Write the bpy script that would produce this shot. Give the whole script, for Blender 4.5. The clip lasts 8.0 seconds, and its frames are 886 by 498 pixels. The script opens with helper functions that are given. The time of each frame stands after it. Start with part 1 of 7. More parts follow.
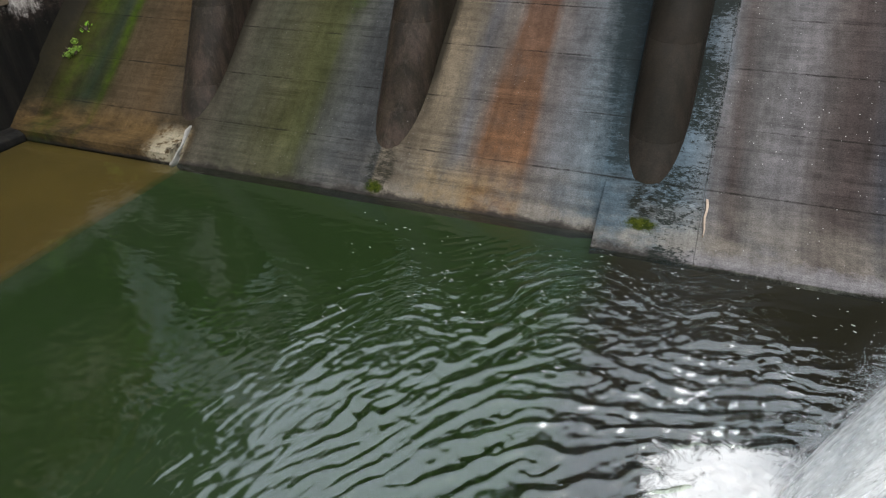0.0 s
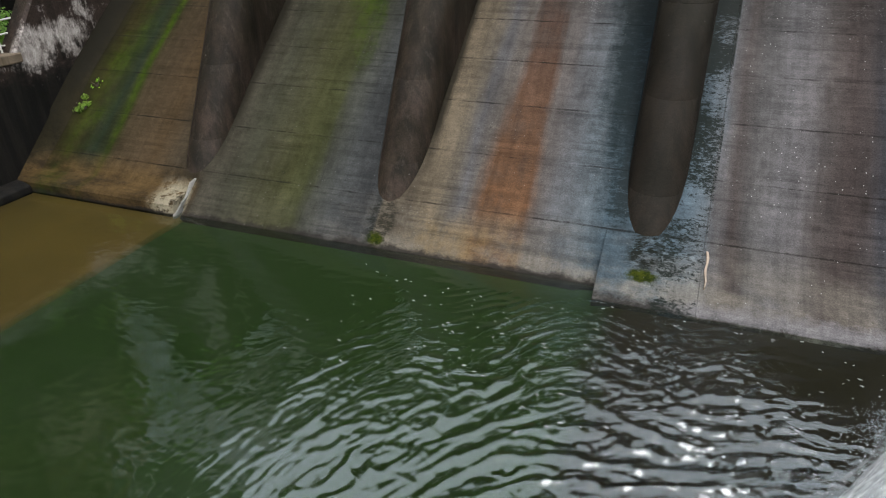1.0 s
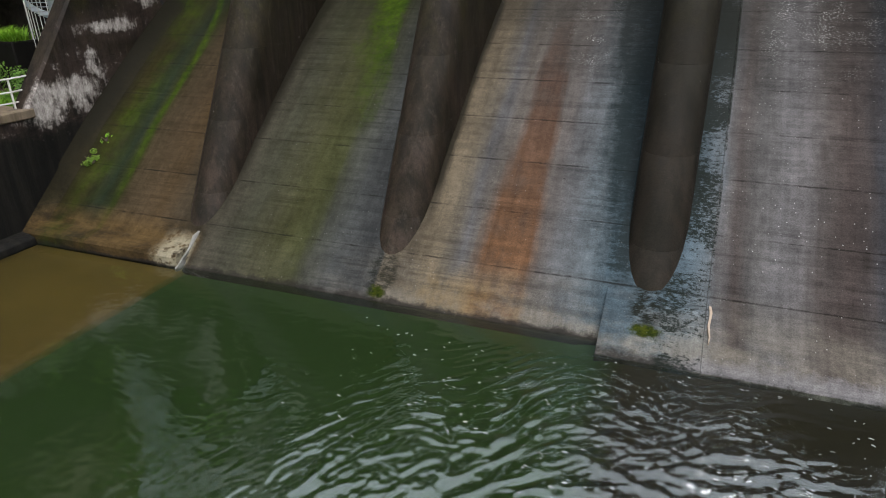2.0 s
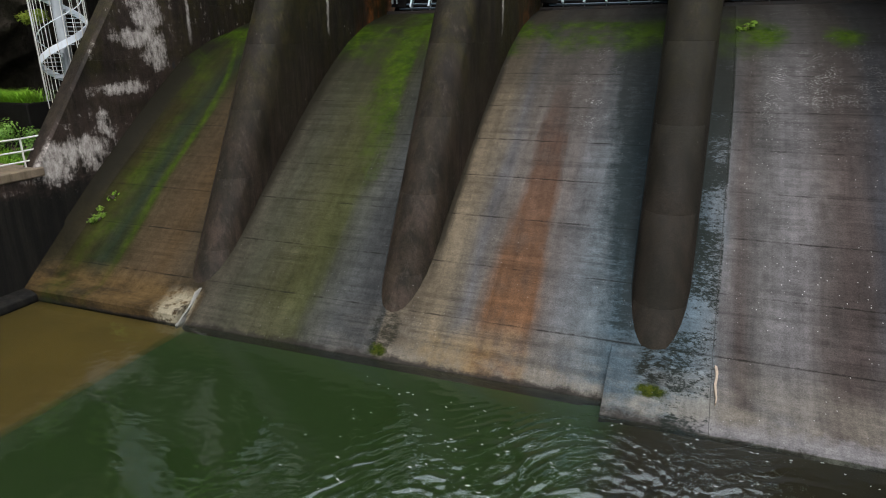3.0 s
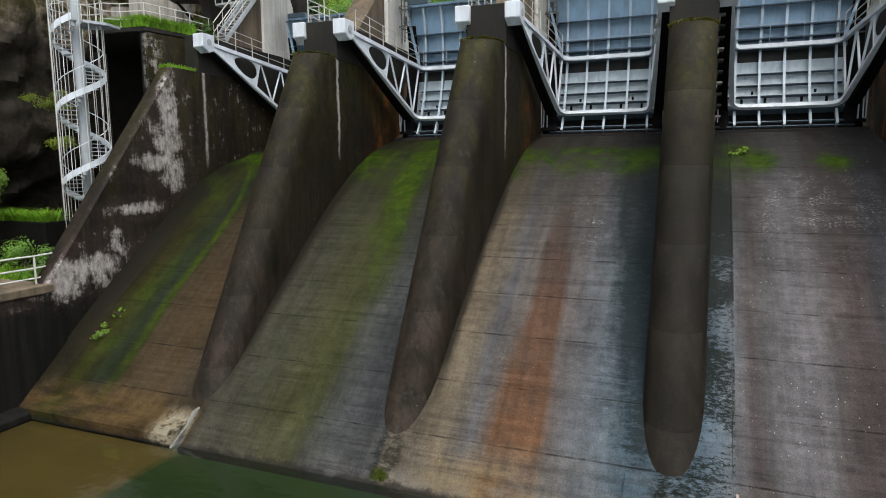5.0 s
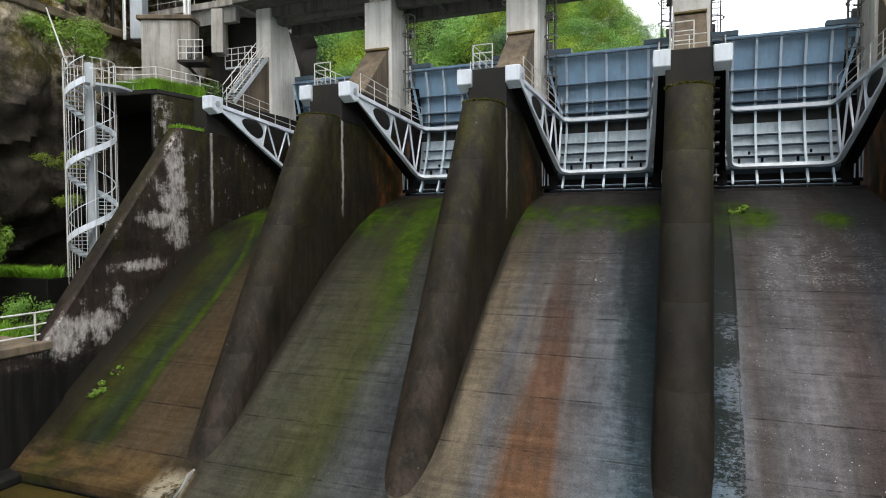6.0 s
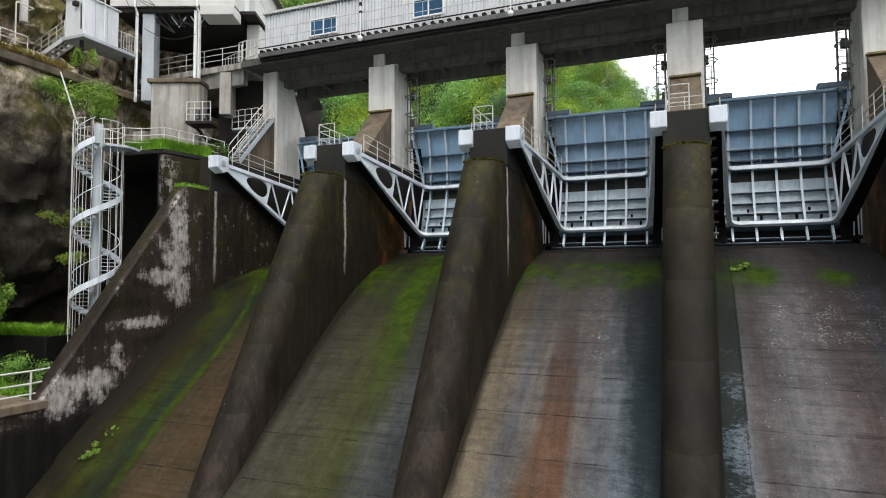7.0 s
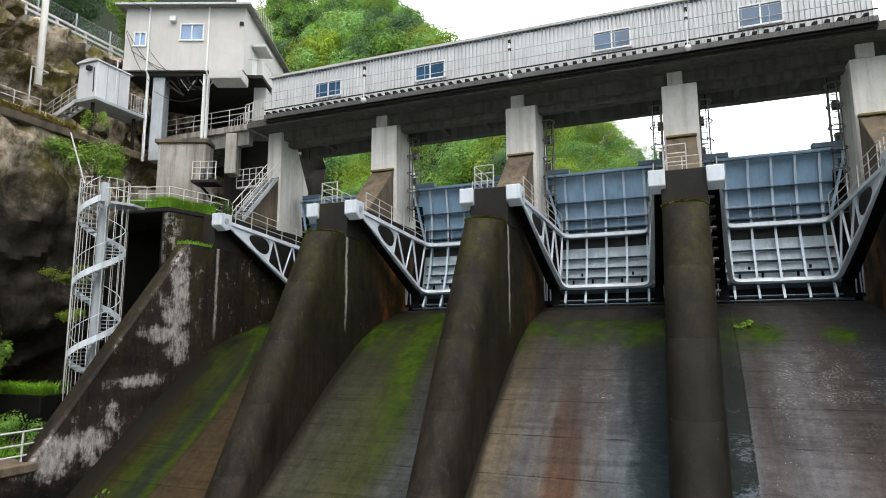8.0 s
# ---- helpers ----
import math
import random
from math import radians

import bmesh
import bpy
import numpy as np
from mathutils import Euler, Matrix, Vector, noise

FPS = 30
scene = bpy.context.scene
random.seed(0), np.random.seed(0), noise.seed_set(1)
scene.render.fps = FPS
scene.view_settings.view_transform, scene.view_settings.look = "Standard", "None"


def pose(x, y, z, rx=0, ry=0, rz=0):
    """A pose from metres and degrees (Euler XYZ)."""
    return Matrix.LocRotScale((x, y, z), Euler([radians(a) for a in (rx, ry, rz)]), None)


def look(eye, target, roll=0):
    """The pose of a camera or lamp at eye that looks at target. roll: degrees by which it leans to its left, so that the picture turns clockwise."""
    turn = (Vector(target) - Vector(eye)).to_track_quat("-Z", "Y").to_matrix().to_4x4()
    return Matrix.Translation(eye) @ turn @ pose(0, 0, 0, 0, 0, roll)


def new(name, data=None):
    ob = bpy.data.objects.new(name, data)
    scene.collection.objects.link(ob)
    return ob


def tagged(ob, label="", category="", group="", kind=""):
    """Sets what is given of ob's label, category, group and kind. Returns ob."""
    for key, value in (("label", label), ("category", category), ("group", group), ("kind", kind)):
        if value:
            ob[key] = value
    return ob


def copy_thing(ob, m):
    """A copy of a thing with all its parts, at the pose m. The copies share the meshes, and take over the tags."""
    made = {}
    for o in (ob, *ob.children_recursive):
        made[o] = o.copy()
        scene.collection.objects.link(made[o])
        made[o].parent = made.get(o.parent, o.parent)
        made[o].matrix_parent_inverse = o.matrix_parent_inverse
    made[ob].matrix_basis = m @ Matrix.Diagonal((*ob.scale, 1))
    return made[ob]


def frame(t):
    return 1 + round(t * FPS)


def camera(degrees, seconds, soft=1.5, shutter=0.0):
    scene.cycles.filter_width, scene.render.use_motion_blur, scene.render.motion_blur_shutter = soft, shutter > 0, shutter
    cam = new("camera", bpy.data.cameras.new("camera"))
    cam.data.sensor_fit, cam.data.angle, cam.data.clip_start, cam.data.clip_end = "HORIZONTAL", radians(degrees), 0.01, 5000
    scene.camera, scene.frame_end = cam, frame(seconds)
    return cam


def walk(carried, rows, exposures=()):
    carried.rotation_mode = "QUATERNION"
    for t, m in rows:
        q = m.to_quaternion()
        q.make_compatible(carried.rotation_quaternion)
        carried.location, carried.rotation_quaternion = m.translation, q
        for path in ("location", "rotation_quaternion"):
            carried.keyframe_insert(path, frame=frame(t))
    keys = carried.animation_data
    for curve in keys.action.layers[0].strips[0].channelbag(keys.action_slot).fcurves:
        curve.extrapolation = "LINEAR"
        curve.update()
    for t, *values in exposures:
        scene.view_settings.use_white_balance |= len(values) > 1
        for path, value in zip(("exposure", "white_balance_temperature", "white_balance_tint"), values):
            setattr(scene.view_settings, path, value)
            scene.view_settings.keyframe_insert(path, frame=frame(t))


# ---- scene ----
# ---------------------------------------------------------------- camera
cam = camera(71.46, 8.0, 1.0)
EYE_Z = 9.25
ROWS = ((0.0, 19.833, -33.543, 0.652), (0.5, 19.887, -31.138, 0.616), (1.0, 19.960, -28.730, 0.593), (1.5, 20.082, -26.286, 0.511),
        (3.0, 20.420, -18.408, 0.366), (3.5, 20.553, -15.652, 0.369), (4.0, 20.691, -12.942, 0.345), (4.5, 20.803, -10.216, 0.336),
        (6.0, 21.117, -2.206, 0.246), (6.5, 21.204, 0.459, 0.227), (7.0, 21.264, 3.124, 0.225), (7.5, 21.331, 5.794, 0.219), (8.0, 21.382, 8.454, 0.203))
walk(cam, [(t, pose(0, 0, EYE_Z, 90 + tilt, lean, turn)) for t, turn, tilt, lean in ROWS])

# ---------------------------------------------------------------- light: bright overcast sky and a wide, weak sun
world = bpy.data.worlds.new("sky")
scene.world = world
world.use_nodes = True
wn, wl = world.node_tree.nodes, world.node_tree.links
wn.clear()
sky = wn.new("ShaderNodeTexSky")
sky.sky_type, sky.sun_disc, sky.sun_elevation, sky.sun_rotation = "NISHITA", False, radians(58), radians(150)
sky.air_density, sky.dust_density, sky.ozone_density = 1.0, 4.0, 1.0
sky_bg = wn.new("ShaderNodeBackground")
sky_bg.inputs[1].default_value = 0.08
cloud_bg = wn.new("ShaderNodeBackground")
cloud_bg.inputs[0].default_value, cloud_bg.inputs[1].default_value = (0.97, 0.985, 1.0, 1), 2.3
both = wn.new("ShaderNodeAddShader")
wout = wn.new("ShaderNodeOutputWorld")
wl.new(sky.outputs[0], sky_bg.inputs[0])
wl.new(sky_bg.outputs[0], both.inputs[0])
wl.new(cloud_bg.outputs[0], both.inputs[1])
wl.new(both.outputs[0], wout.inputs[0])
sun_data = bpy.data.lights.new("sun", "SUN")
sun_data.energy, sun_data.angle, sun_data.color = 1.15, radians(20), (1.0, 0.96, 0.9)
sun = new("sun", sun_data)
sun.matrix_world = look((14, -24, 44), (0, 0, 0))
scene.view_settings.exposure = 0.0

# ---------------------------------------------------------------- mesh helpers
class Shape:
    """Gathers vertices and faces for one mesh."""

    def __init__(self):
        self.v, self.f = [], []

    def add(self, verts, faces):
        n = len(self.v)
        self.v.extend(tuple(p) for p in verts)
        self.f.extend(tuple(i + n for i in face) for face in faces)
        return self

    def box(self, x0, x1, y0, y1, z0, z1, m=None):
        vs = [Vector((x, y, z)) for z in (z0, z1) for y in (y0, y1) for x in (x0, x1)]
        if m is not None:
            vs = [m @ p for p in vs]
        return self.add(vs, [(0, 2, 3, 1), (4, 5, 7, 6), (0, 1, 5, 4), (2, 6, 7, 3), (0, 4, 6, 2), (1, 3, 7, 5)])

    def beam(self, a, b, w, h, up=(0, 0, 1)):
        """A square bar from a to b, w wide and h deep along up."""
        a, b, up = Vector(a), Vector(b), Vector(up)
        d = (b - a).normalized()
        if abs(d.dot(up)) > 0.98:
            up = Vector((0, 1, 0))
        s = d.cross(up).normalized()
        u = s.cross(d).normalized()
        vs = []
        for p in (a, b):
            vs += [p - s * w / 2 - u * h / 2, p + s * w / 2 - u * h / 2, p + s * w / 2 + u * h / 2, p - s * w / 2 + u * h / 2]
        return self.add(vs, [(0, 1, 2, 3), (7, 6, 5, 4), (0, 4, 5, 1), (1, 5, 6, 2), (2, 6, 7, 3), (3, 7, 4, 0)])

    def tube(self, pts, r, n=8, caps=True):
        """A round bar through pts; r is one radius or one for each point."""
        pts = [Vector(p) for p in pts]
        rr = r if isinstance(r, (list, tuple)) else [r] * len(pts)
        vs, fs = [], []
        ref = None
        for i, p in enumerate(pts):
            d = (pts[min(i + 1, len(pts) - 1)] - pts[max(i - 1, 0)]).normalized()
            if ref is None:
                ref = Vector((0, 0, 1)) if abs(d.z) < 0.9 else Vector((1, 0, 0))
            s = d.cross(ref).normalized()
            ref = s.cross(d).normalized()
            for k in range(n):
                a = 2 * math.pi * k / n
                vs.append(p + (s * math.cos(a) + ref * math.sin(a)) * rr[i])
        for i in range(len(pts) - 1):
            for k in range(n):
                fs.append((i * n + k, i * n + (k + 1) % n, (i + 1) * n + (k + 1) % n, (i + 1) * n + k))
        if caps:
            fs += [tuple(reversed(range(n))), tuple((len(pts) - 1) * n + k for k in range(n))]
        return self.add(vs, fs)

    def prism(self, poly, lo, hi, put):
        """Extrudes a flat outline; put(u, v, w) gives the place."""
        n = len(poly)
        vs = [put(u, v, lo) for u, v in poly] + [put(u, v, hi) for u, v in poly]
        fs = [tuple(reversed(range(n))), tuple(range(n, 2 * n))] + [(i, (i + 1) % n, n + (i + 1) % n, n + i) for i in range(n)]
        return self.add(vs, fs)

    def ball(self, c, r, n=6, m=4):
        vs = [(c[0], c[1], c[2] - r)]
        for j in range(1, m):
            b = math.pi * j / m
            vs += [(c[0] + r * math.sin(b) * math.cos(2 * math.pi * k / n), c[1] + r * math.sin(b) * math.sin(2 * math.pi * k / n), c[2] - r * math.cos(b)) for k in range(n)]
        vs.append((c[0], c[1], c[2] + r))
        fs = [(0, 1 + (k + 1) % n, 1 + k) for k in range(n)]
        for j in range(m - 2):
            fs += [(1 + j * n + k, 1 + j * n + (k + 1) % n, 1 + (j + 1) * n + (k + 1) % n, 1 + (j + 1) * n + k) for k in range(n)]
        e = len(vs) - 1
        fs += [(e, 1 + (m - 2) * n + k, 1 + (m - 2) * n + (k + 1) % n) for k in range(n)]
        return self.add(vs, fs)

    def mesh(self, name, material, bevel=0.0, smooth=False):
        me = bpy.data.meshes.new(name)
        me.from_pydata(self.v, [], self.f)
        bm = bmesh.new()
        bm.from_mesh(me)
        bmesh.ops.recalc_face_normals(bm, faces=bm.faces)
        if bevel:
            sharp = [e for e in bm.edges if len(e.link_faces) == 2 and e.calc_face_angle() > 0.6]
            bmesh.ops.bevel(bm, geom=sharp, offset=bevel, segments=1, affect="EDGES", clamp_overlap=True)
        for f in bm.faces:
            f.smooth = smooth
        bm.to_mesh(me)
        bm.free()
        if smooth:
            me.set_sharp_from_angle(angle=radians(40))
        me.materials.append(material)
        return me


def part(name, shape, material, parent=None, label="", bevel=0.0, smooth=False):
    """One mesh object, under a thing or a part if parent is given."""
    ob = new(name, shape.mesh(name, material, bevel, smooth))
    ob.parent = parent
    return tagged(ob, label=label)


def thing(name, label, category, group="", kind="", at=(0, 0, 0)):
    ob = new(name)
    ob.empty_display_size = 0.2
    ob.location = at
    return tagged(ob, label, category, group, kind)


def lerp(a, b, f):
    return tuple(p + (q - p) * f for p, q in zip(a, b))


def piecewise(v, table):
    if v <= table[0][0]:
        return table[0][1]
    for (a, p), (b, q) in zip(table, table[1:]):
        if v <= b:
            return p + (q - p) * (v - a) / (b - a)
    return table[-1][1]


# ---------------------------------------------------------------- materials
def node_mat(name):
    m = bpy.data.materials.new(name)
    m.use_nodes = True
    nt = m.node_tree
    return m, nt, nt.nodes["Principled BSDF"]


class Nodes:
    """Short words for building a node tree."""

    def __init__(self, nt):
        self.nt = nt
        self.where = nt.nodes.new("ShaderNodeNewGeometry").outputs["Position"]
        self.info = nt.nodes.new("ShaderNodeObjectInfo")

    def link(self, a, b):
        self.nt.links.new(a, b)

    def map(self, scale=(1, 1, 1), loc=(0, 0, 0), source=None, jitter=False):
        n = self.nt.nodes.new("ShaderNodeMapping")
        n.inputs["Scale"].default_value, n.inputs["Location"].default_value = scale, loc
        self.link(source or self.where, n.inputs[0])
        if jitter:
            c = self.nt.nodes.new("ShaderNodeVectorMath")
            c.operation = "SCALE"
            c.inputs[0].default_value = (31.0, 17.0, 23.0)
            self.link(self.info.outputs["Random"], c.inputs["Scale"])
            self.link(c.outputs[0], n.inputs["Location"])
        return n.outputs[0]

    def noise(self, scale, detail=4.0, rough=0.55, vec=None, out="Fac", distort=0.0):
        n = self.nt.nodes.new("ShaderNodeTexNoise")
        n.inputs["Scale"].default_value, n.inputs["Detail"].default_value, n.inputs["Roughness"].default_value = scale, detail, rough
        n.inputs["Distortion"].default_value = distort
        self.link(vec or self.where, n.inputs["Vector"])
        return n.outputs[out]

    def voronoi(self, scale, vec=None, out="Distance"):
        n = self.nt.nodes.new("ShaderNodeTexVoronoi")
        n.inputs["Scale"].default_value = scale
        self.link(vec or self.where, n.inputs["Vector"])
        return n.outputs[out]

    def ramp(self, fac, stops, mode="LINEAR"):
        n = self.nt.nodes.new("ShaderNodeValToRGB")
        n.color_ramp.interpolation = mode
        el = n.color_ramp.elements
        while len(el) < len(stops):
            el.new(0.5)
        for e, (p, c) in zip(el, stops):
            e.position = p
            e.color = (*c, 1) if isinstance(c, tuple) else (c, c, c, 1)
        self.link(fac, n.inputs[0])
        return n.outputs[0]

    def mix(self, fac, a, b, mode="MIX"):
        n = self.nt.nodes.new("ShaderNodeMix")
        n.data_type, n.blend_type = "RGBA", mode
        for socket, v in ((n.inputs[0], fac), (n.inputs[6], a), (n.inputs[7], b)):
            if isinstance(v, (int, float)):
                socket.default_value = v
            elif isinstance(v, tuple):
                socket.default_value = (*v, 1)
            else:
                self.link(v, socket)
        return n.outputs[2]

    def math(self, op, a, b=0.0, clamp=False):
        n = self.nt.nodes.new("ShaderNodeMath")
        n.operation, n.use_clamp = op, clamp
        for socket, v in ((n.inputs[0], a), (n.inputs[1], b)):
            if isinstance(v, (int, float)):
                socket.default_value = v
            else:
                self.link(v, socket)
        return n.outputs[0]

    def span(self, v, lo, hi, to_lo=0.0, to_hi=1.0):
        n = self.nt.nodes.new("ShaderNodeMapRange")
        n.clamp = True
        for k, x in enumerate((lo, hi, to_lo, to_hi)):
            n.inputs[k + 1].default_value = x
        self.link(v, n.inputs[0])
        return n.outputs[0]

    def axes(self):
        n = self.nt.nodes.new("ShaderNodeSeparateXYZ")
        self.link(self.where, n.inputs[0])
        return n.outputs

    def bump(self, height, strength, distance, bsdf):
        n = self.nt.nodes.new("ShaderNodeBump")
        n.inputs["Strength"].default_value, n.inputs["Distance"].default_value = strength, distance
        self.link(height, n.inputs["Height"])
        self.link(n.outputs[0], bsdf.inputs["Normal"])


def concrete(name, light, dark, streak, moss=None, moss_amount=0.0, rough=(0.55, 0.9), streak_amount=0.6, lime=0.0, jitter=True, grit=0.35):
    """Weathered concrete: blotches, run-off streaks, fine grain, some moss and lime runs."""
    m, nt, b = node_mat(name)
    n = Nodes(nt)
    vec = n.map(jitter=jitter)
    blot = n.noise(0.45, 8, 0.62, vec)
    col = n.mix(n.ramp(blot, [(0.32, 0.0), (0.68, 1.0)]), dark, light)
    run = n.noise(1.0, 6, 0.65, n.map((2.6, 2.6, 0.16), source=vec))
    col = n.mix(n.math("MULTIPLY", n.ramp(run, [(0.45, 0.0), (0.66, 1.0)]), streak_amount), col, streak)
    if moss:
        mo = n.noise(0.9, 7, 0.7, n.map((1, 1, 0.45), loc=(7, 3, 1), source=vec))
        col = n.mix(n.math("MULTIPLY", n.ramp(mo, [(0.5, 0.0), (0.66, 1.0)]), moss_amount), col, moss)
    if lime:
        li = n.noise(1.0, 7, 0.7, n.map((3.4, 3.4, 0.12), loc=(2, 9, 4), source=vec))
        patch = n.noise(0.3, 3, 0.5, n.map(loc=(5, 5, 5), source=vec))
        f = n.math("MULTIPLY", n.ramp(li, [(0.6, 0.0), (0.7, 1.0)]), n.ramp(patch, [(0.5, 0.0), (0.6, 1.0)]))
        col = n.mix(n.math("MULTIPLY", f, lime), col, (0.42, 0.41, 0.39))
    fine = n.noise(22, 5, 0.7, vec)
    col = n.mix(n.ramp(fine, [(0.3, grit), (0.6, 0.0)]), col, (0.03, 0.027, 0.023))
    n.link(col, b.inputs["Base Color"])
    n.link(n.span(blot, 0.3, 0.7, *rough), b.inputs["Roughness"])
    b.inputs["Specular IOR Level"].default_value = 0.35
    h = n.math("ADD", n.math("MULTIPLY", fine, 0.5), n.noise(5, 6, 0.6, vec))
    n.bump(h, 0.35, 0.03, b)
    return m


def damp_concrete(name, light, dark, rust=False, lime=False):
    """Near-black damp concrete: run-off, moss on the heads, rust by the gates or lime patches."""
    m, nt, b = node_mat(name)
    n = Nodes(nt)
    ax = n.axes()
    blot = n.noise(0.5, 8, 0.65)
    col = n.mix(n.ramp(blot, [(0.33, 0.0), (0.66, 1.0)]), dark, light)
    warm = n.math("MULTIPLY", n.span(n.math("ADD", ax[2], n.math("MULTIPLY", blot, 3.0)), 11.0, 5.0), n.ramp(n.noise(0.8, 6, 0.65, n.map((1, 1, 0.6), loc=(2, 6, 1))), [(0.38, 0.0), (0.62, 0.8)]))
    col = n.mix(warm, col, (0.04, 0.0275, 0.021))
    run = n.noise(1.0, 7, 0.7, n.map((2.6, 2.6, 0.12)))
    col = n.mix(n.ramp(run, [(0.4, 0.65), (0.54, 0.0)]), col, (0.0065, 0.0058, 0.0048))
    col = n.mix(n.ramp(run, [(0.57, 0.0), (0.72, 0.5)]), col, (0.042, 0.034, 0.026))
    scuff = n.noise(1.0, 8, 0.78, n.map((4.0, 4.0, 1.1), loc=(6, 1, 3)))
    col = n.mix(n.ramp(scuff, [(0.54, 0.0), (0.7, 0.5)]), col, (0.062, 0.05, 0.041))
    col = n.mix(n.ramp(scuff, [(0.3, 0.6), (0.44, 0.0)]), col, (0.006, 0.0055, 0.0045))
    mo = n.noise(0.8, 8, 0.7, n.map((1, 1, 0.35), loc=(7, 3, 1)))
    head = n.span(ax[2], 6.0, 14.0, 0.05, 0.62)
    tint = n.mix(n.ramp(n.noise(3.0, 5, 0.7), [(0.4, 0.0), (0.6, 1.0)]), (0.024, 0.024, 0.006), (0.058, 0.053, 0.007))
    col = n.mix(n.math("MULTIPLY", n.ramp(mo, [(0.42, 0.0), (0.6, 0.85)]), head), col, tint)
    if rust:
        third = n.span(n.math("ABSOLUTE", n.math("SUBTRACT", ax[0], 0.24)), 2.2, 1.4)
        soaked = n.math("MULTIPLY", third, n.span(n.math("ADD", ax[2], n.math("MULTIPLY", blot, 4.0)), 15.0, 11.0))
        col = n.mix(n.math("MULTIPLY", soaked, 0.6), col, (0.0085, 0.0082, 0.0062))
        near = n.math("MULTIPLY", n.span(n.math("ADD", ax[1], n.math("MULTIPLY", blot, 2.0)), 29.0, 31.0), n.span(ax[2], 15.5, 13.0))
        r = n.noise(1.0, 6, 0.65, n.map((1, 1.6, 0.3), loc=(1, 1, 1)))
        col = n.mix(n.math("MULTIPLY", near, n.ramp(r, [(0.42, 0.0), (0.6, 0.75)])), col, n.mix(n.ramp(n.noise(1.1, 5, 0.6), [(0.42, 0.0), (0.66, 1.0)]), (0.03, 0.013, 0.006), (0.26, 0.085, 0.014)))
        wander = n.math("MULTIPLY", n.math("SUBTRACT", n.noise(1.0, 6, 0.75), 0.5), 0.55)
        drip = n.math("ADD", n.math("SUBTRACT", ax[1], 25.6), wander)
        line = n.math("MULTIPLY", n.span(n.math("ABSOLUTE", drip), 0.14, 0.05), n.math("MULTIPLY", n.span(ax[2], 15.5, 15.0), n.span(n.math("ADD", ax[2], n.math("MULTIPLY", wander, 6.0)), 9.6, 11.0)))
        col = n.mix(n.math("MULTIPLY", line, n.ramp(scuff, [(0.34, 0.4), (0.48, 1.0)])), col, (0.36, 0.345, 0.32))
        spot = n.voronoi(2.6)
        where = n.ramp(n.noise(0.5, 3, 0.5, n.map(loc=(4, 1, 7))), [(0.55, 0.0), (0.65, 1.0)])
        col = n.mix(n.math("MULTIPLY", n.ramp(spot, [(0.04, 0.9), (0.08, 0.0)]), where), col, (0.4, 0.39, 0.37))
    if lime:
        # peeling lime on the training wall: separate patches with hanging runs
        li = n.noise(1.0, 7, 0.72, n.map((3.0, 3.0, 0.3), loc=(2, 9, 4)))
        big = n.noise(1.1, 8, 0.72, n.map((1, 1, 1.5), loc=(5, 2, 8)))
        core = None
        for y, z, ry, rz in ((23.35, 11.9, 0.42, 1.3), (23.15, 10.5, 0.6, 0.7), (22.6, 9.6, 1.0, 0.3), (23.4, 8.9, 0.5, 0.5), (21.2, 7.5, 0.7, 0.2), (20.0, 6.2, 0.25, 0.4),
                             (18.5, 5.0, 1.5, 0.5), (17.4, 4.6, 0.9, 0.4)):
            dy, dz = n.math("MULTIPLY", n.math("SUBTRACT", ax[1], y), 1 / ry), n.math("MULTIPLY", n.math("SUBTRACT", ax[2], z), 1 / rz)
            r2 = n.math("ADD", n.math("MULTIPLY", dy, dy), n.math("MULTIPLY", dz, dz))
            core = r2 if core is None else n.math("MINIMUM", core, r2)
        speck = n.noise(1.0, 8, 0.8, n.map((5.0, 5.0, 2.2), loc=(1, 4, 2)))
        tex = n.math("ADD", n.math("MULTIPLY", n.span(li, 0.36, 0.64), 0.3), n.math("ADD", n.math("MULTIPLY", n.span(big, 0.36, 0.64), 0.5), n.math("MULTIPLY", n.span(speck, 0.36, 0.64), 0.25)))
        face = n.span(ax[0], -23.3, -23.1)
        grown = n.math("ADD", n.span(core, 3.6, 0.0, -0.12, 0.5), tex)
        amount = n.math("MULTIPLY", n.span(grown, 0.6, 0.98), face)
        veil = n.math("MULTIPLY", n.span(core, 16.0, 1.0), n.math("MULTIPLY", face, n.span(tex, 0.2, 0.8)))
        col = n.mix(n.math("MULTIPLY", veil, 0.7), col, (0.06, 0.043, 0.038))
        corner = n.math("MULTIPLY", n.span(n.math("ABSOLUTE", n.math("ADD", ax[0], 24.22)), 0.26, 0.1), n.math("MULTIPLY", n.span(ax[2], 12.8, 13.8), n.span(ax[2], 15.9, 15.5)))
        amount = n.math("MAXIMUM", amount, n.math("MULTIPLY", corner, n.ramp(tex, [(0.5, 0.0), (0.7, 0.7)])))
        drip = n.math("ADD", n.math("SUBTRACT", ax[1], 25.75), n.math("MULTIPLY", n.math("SUBTRACT", n.noise(1.5, 5, 0.7), 0.5), 0.25))
        thread = n.math("MULTIPLY", n.span(n.math("ABSOLUTE", drip), 0.13, 0.04), n.math("MULTIPLY", n.span(ax[2], 15.3, 14.6), n.span(ax[2], 9.2, 10.5)))
        hem = n.math("ADD", ax[2], n.math("MULTIPLY", n.math("SUBTRACT", big, 0.5), 0.5))
        fringe = n.math("MULTIPLY", n.math("MULTIPLY", n.span(ax[1], 21.5, 21.8), n.span(ax[1], 23.6, 23.2)), n.math("MULTIPLY", n.span(hem, 9.85, 9.8), face))
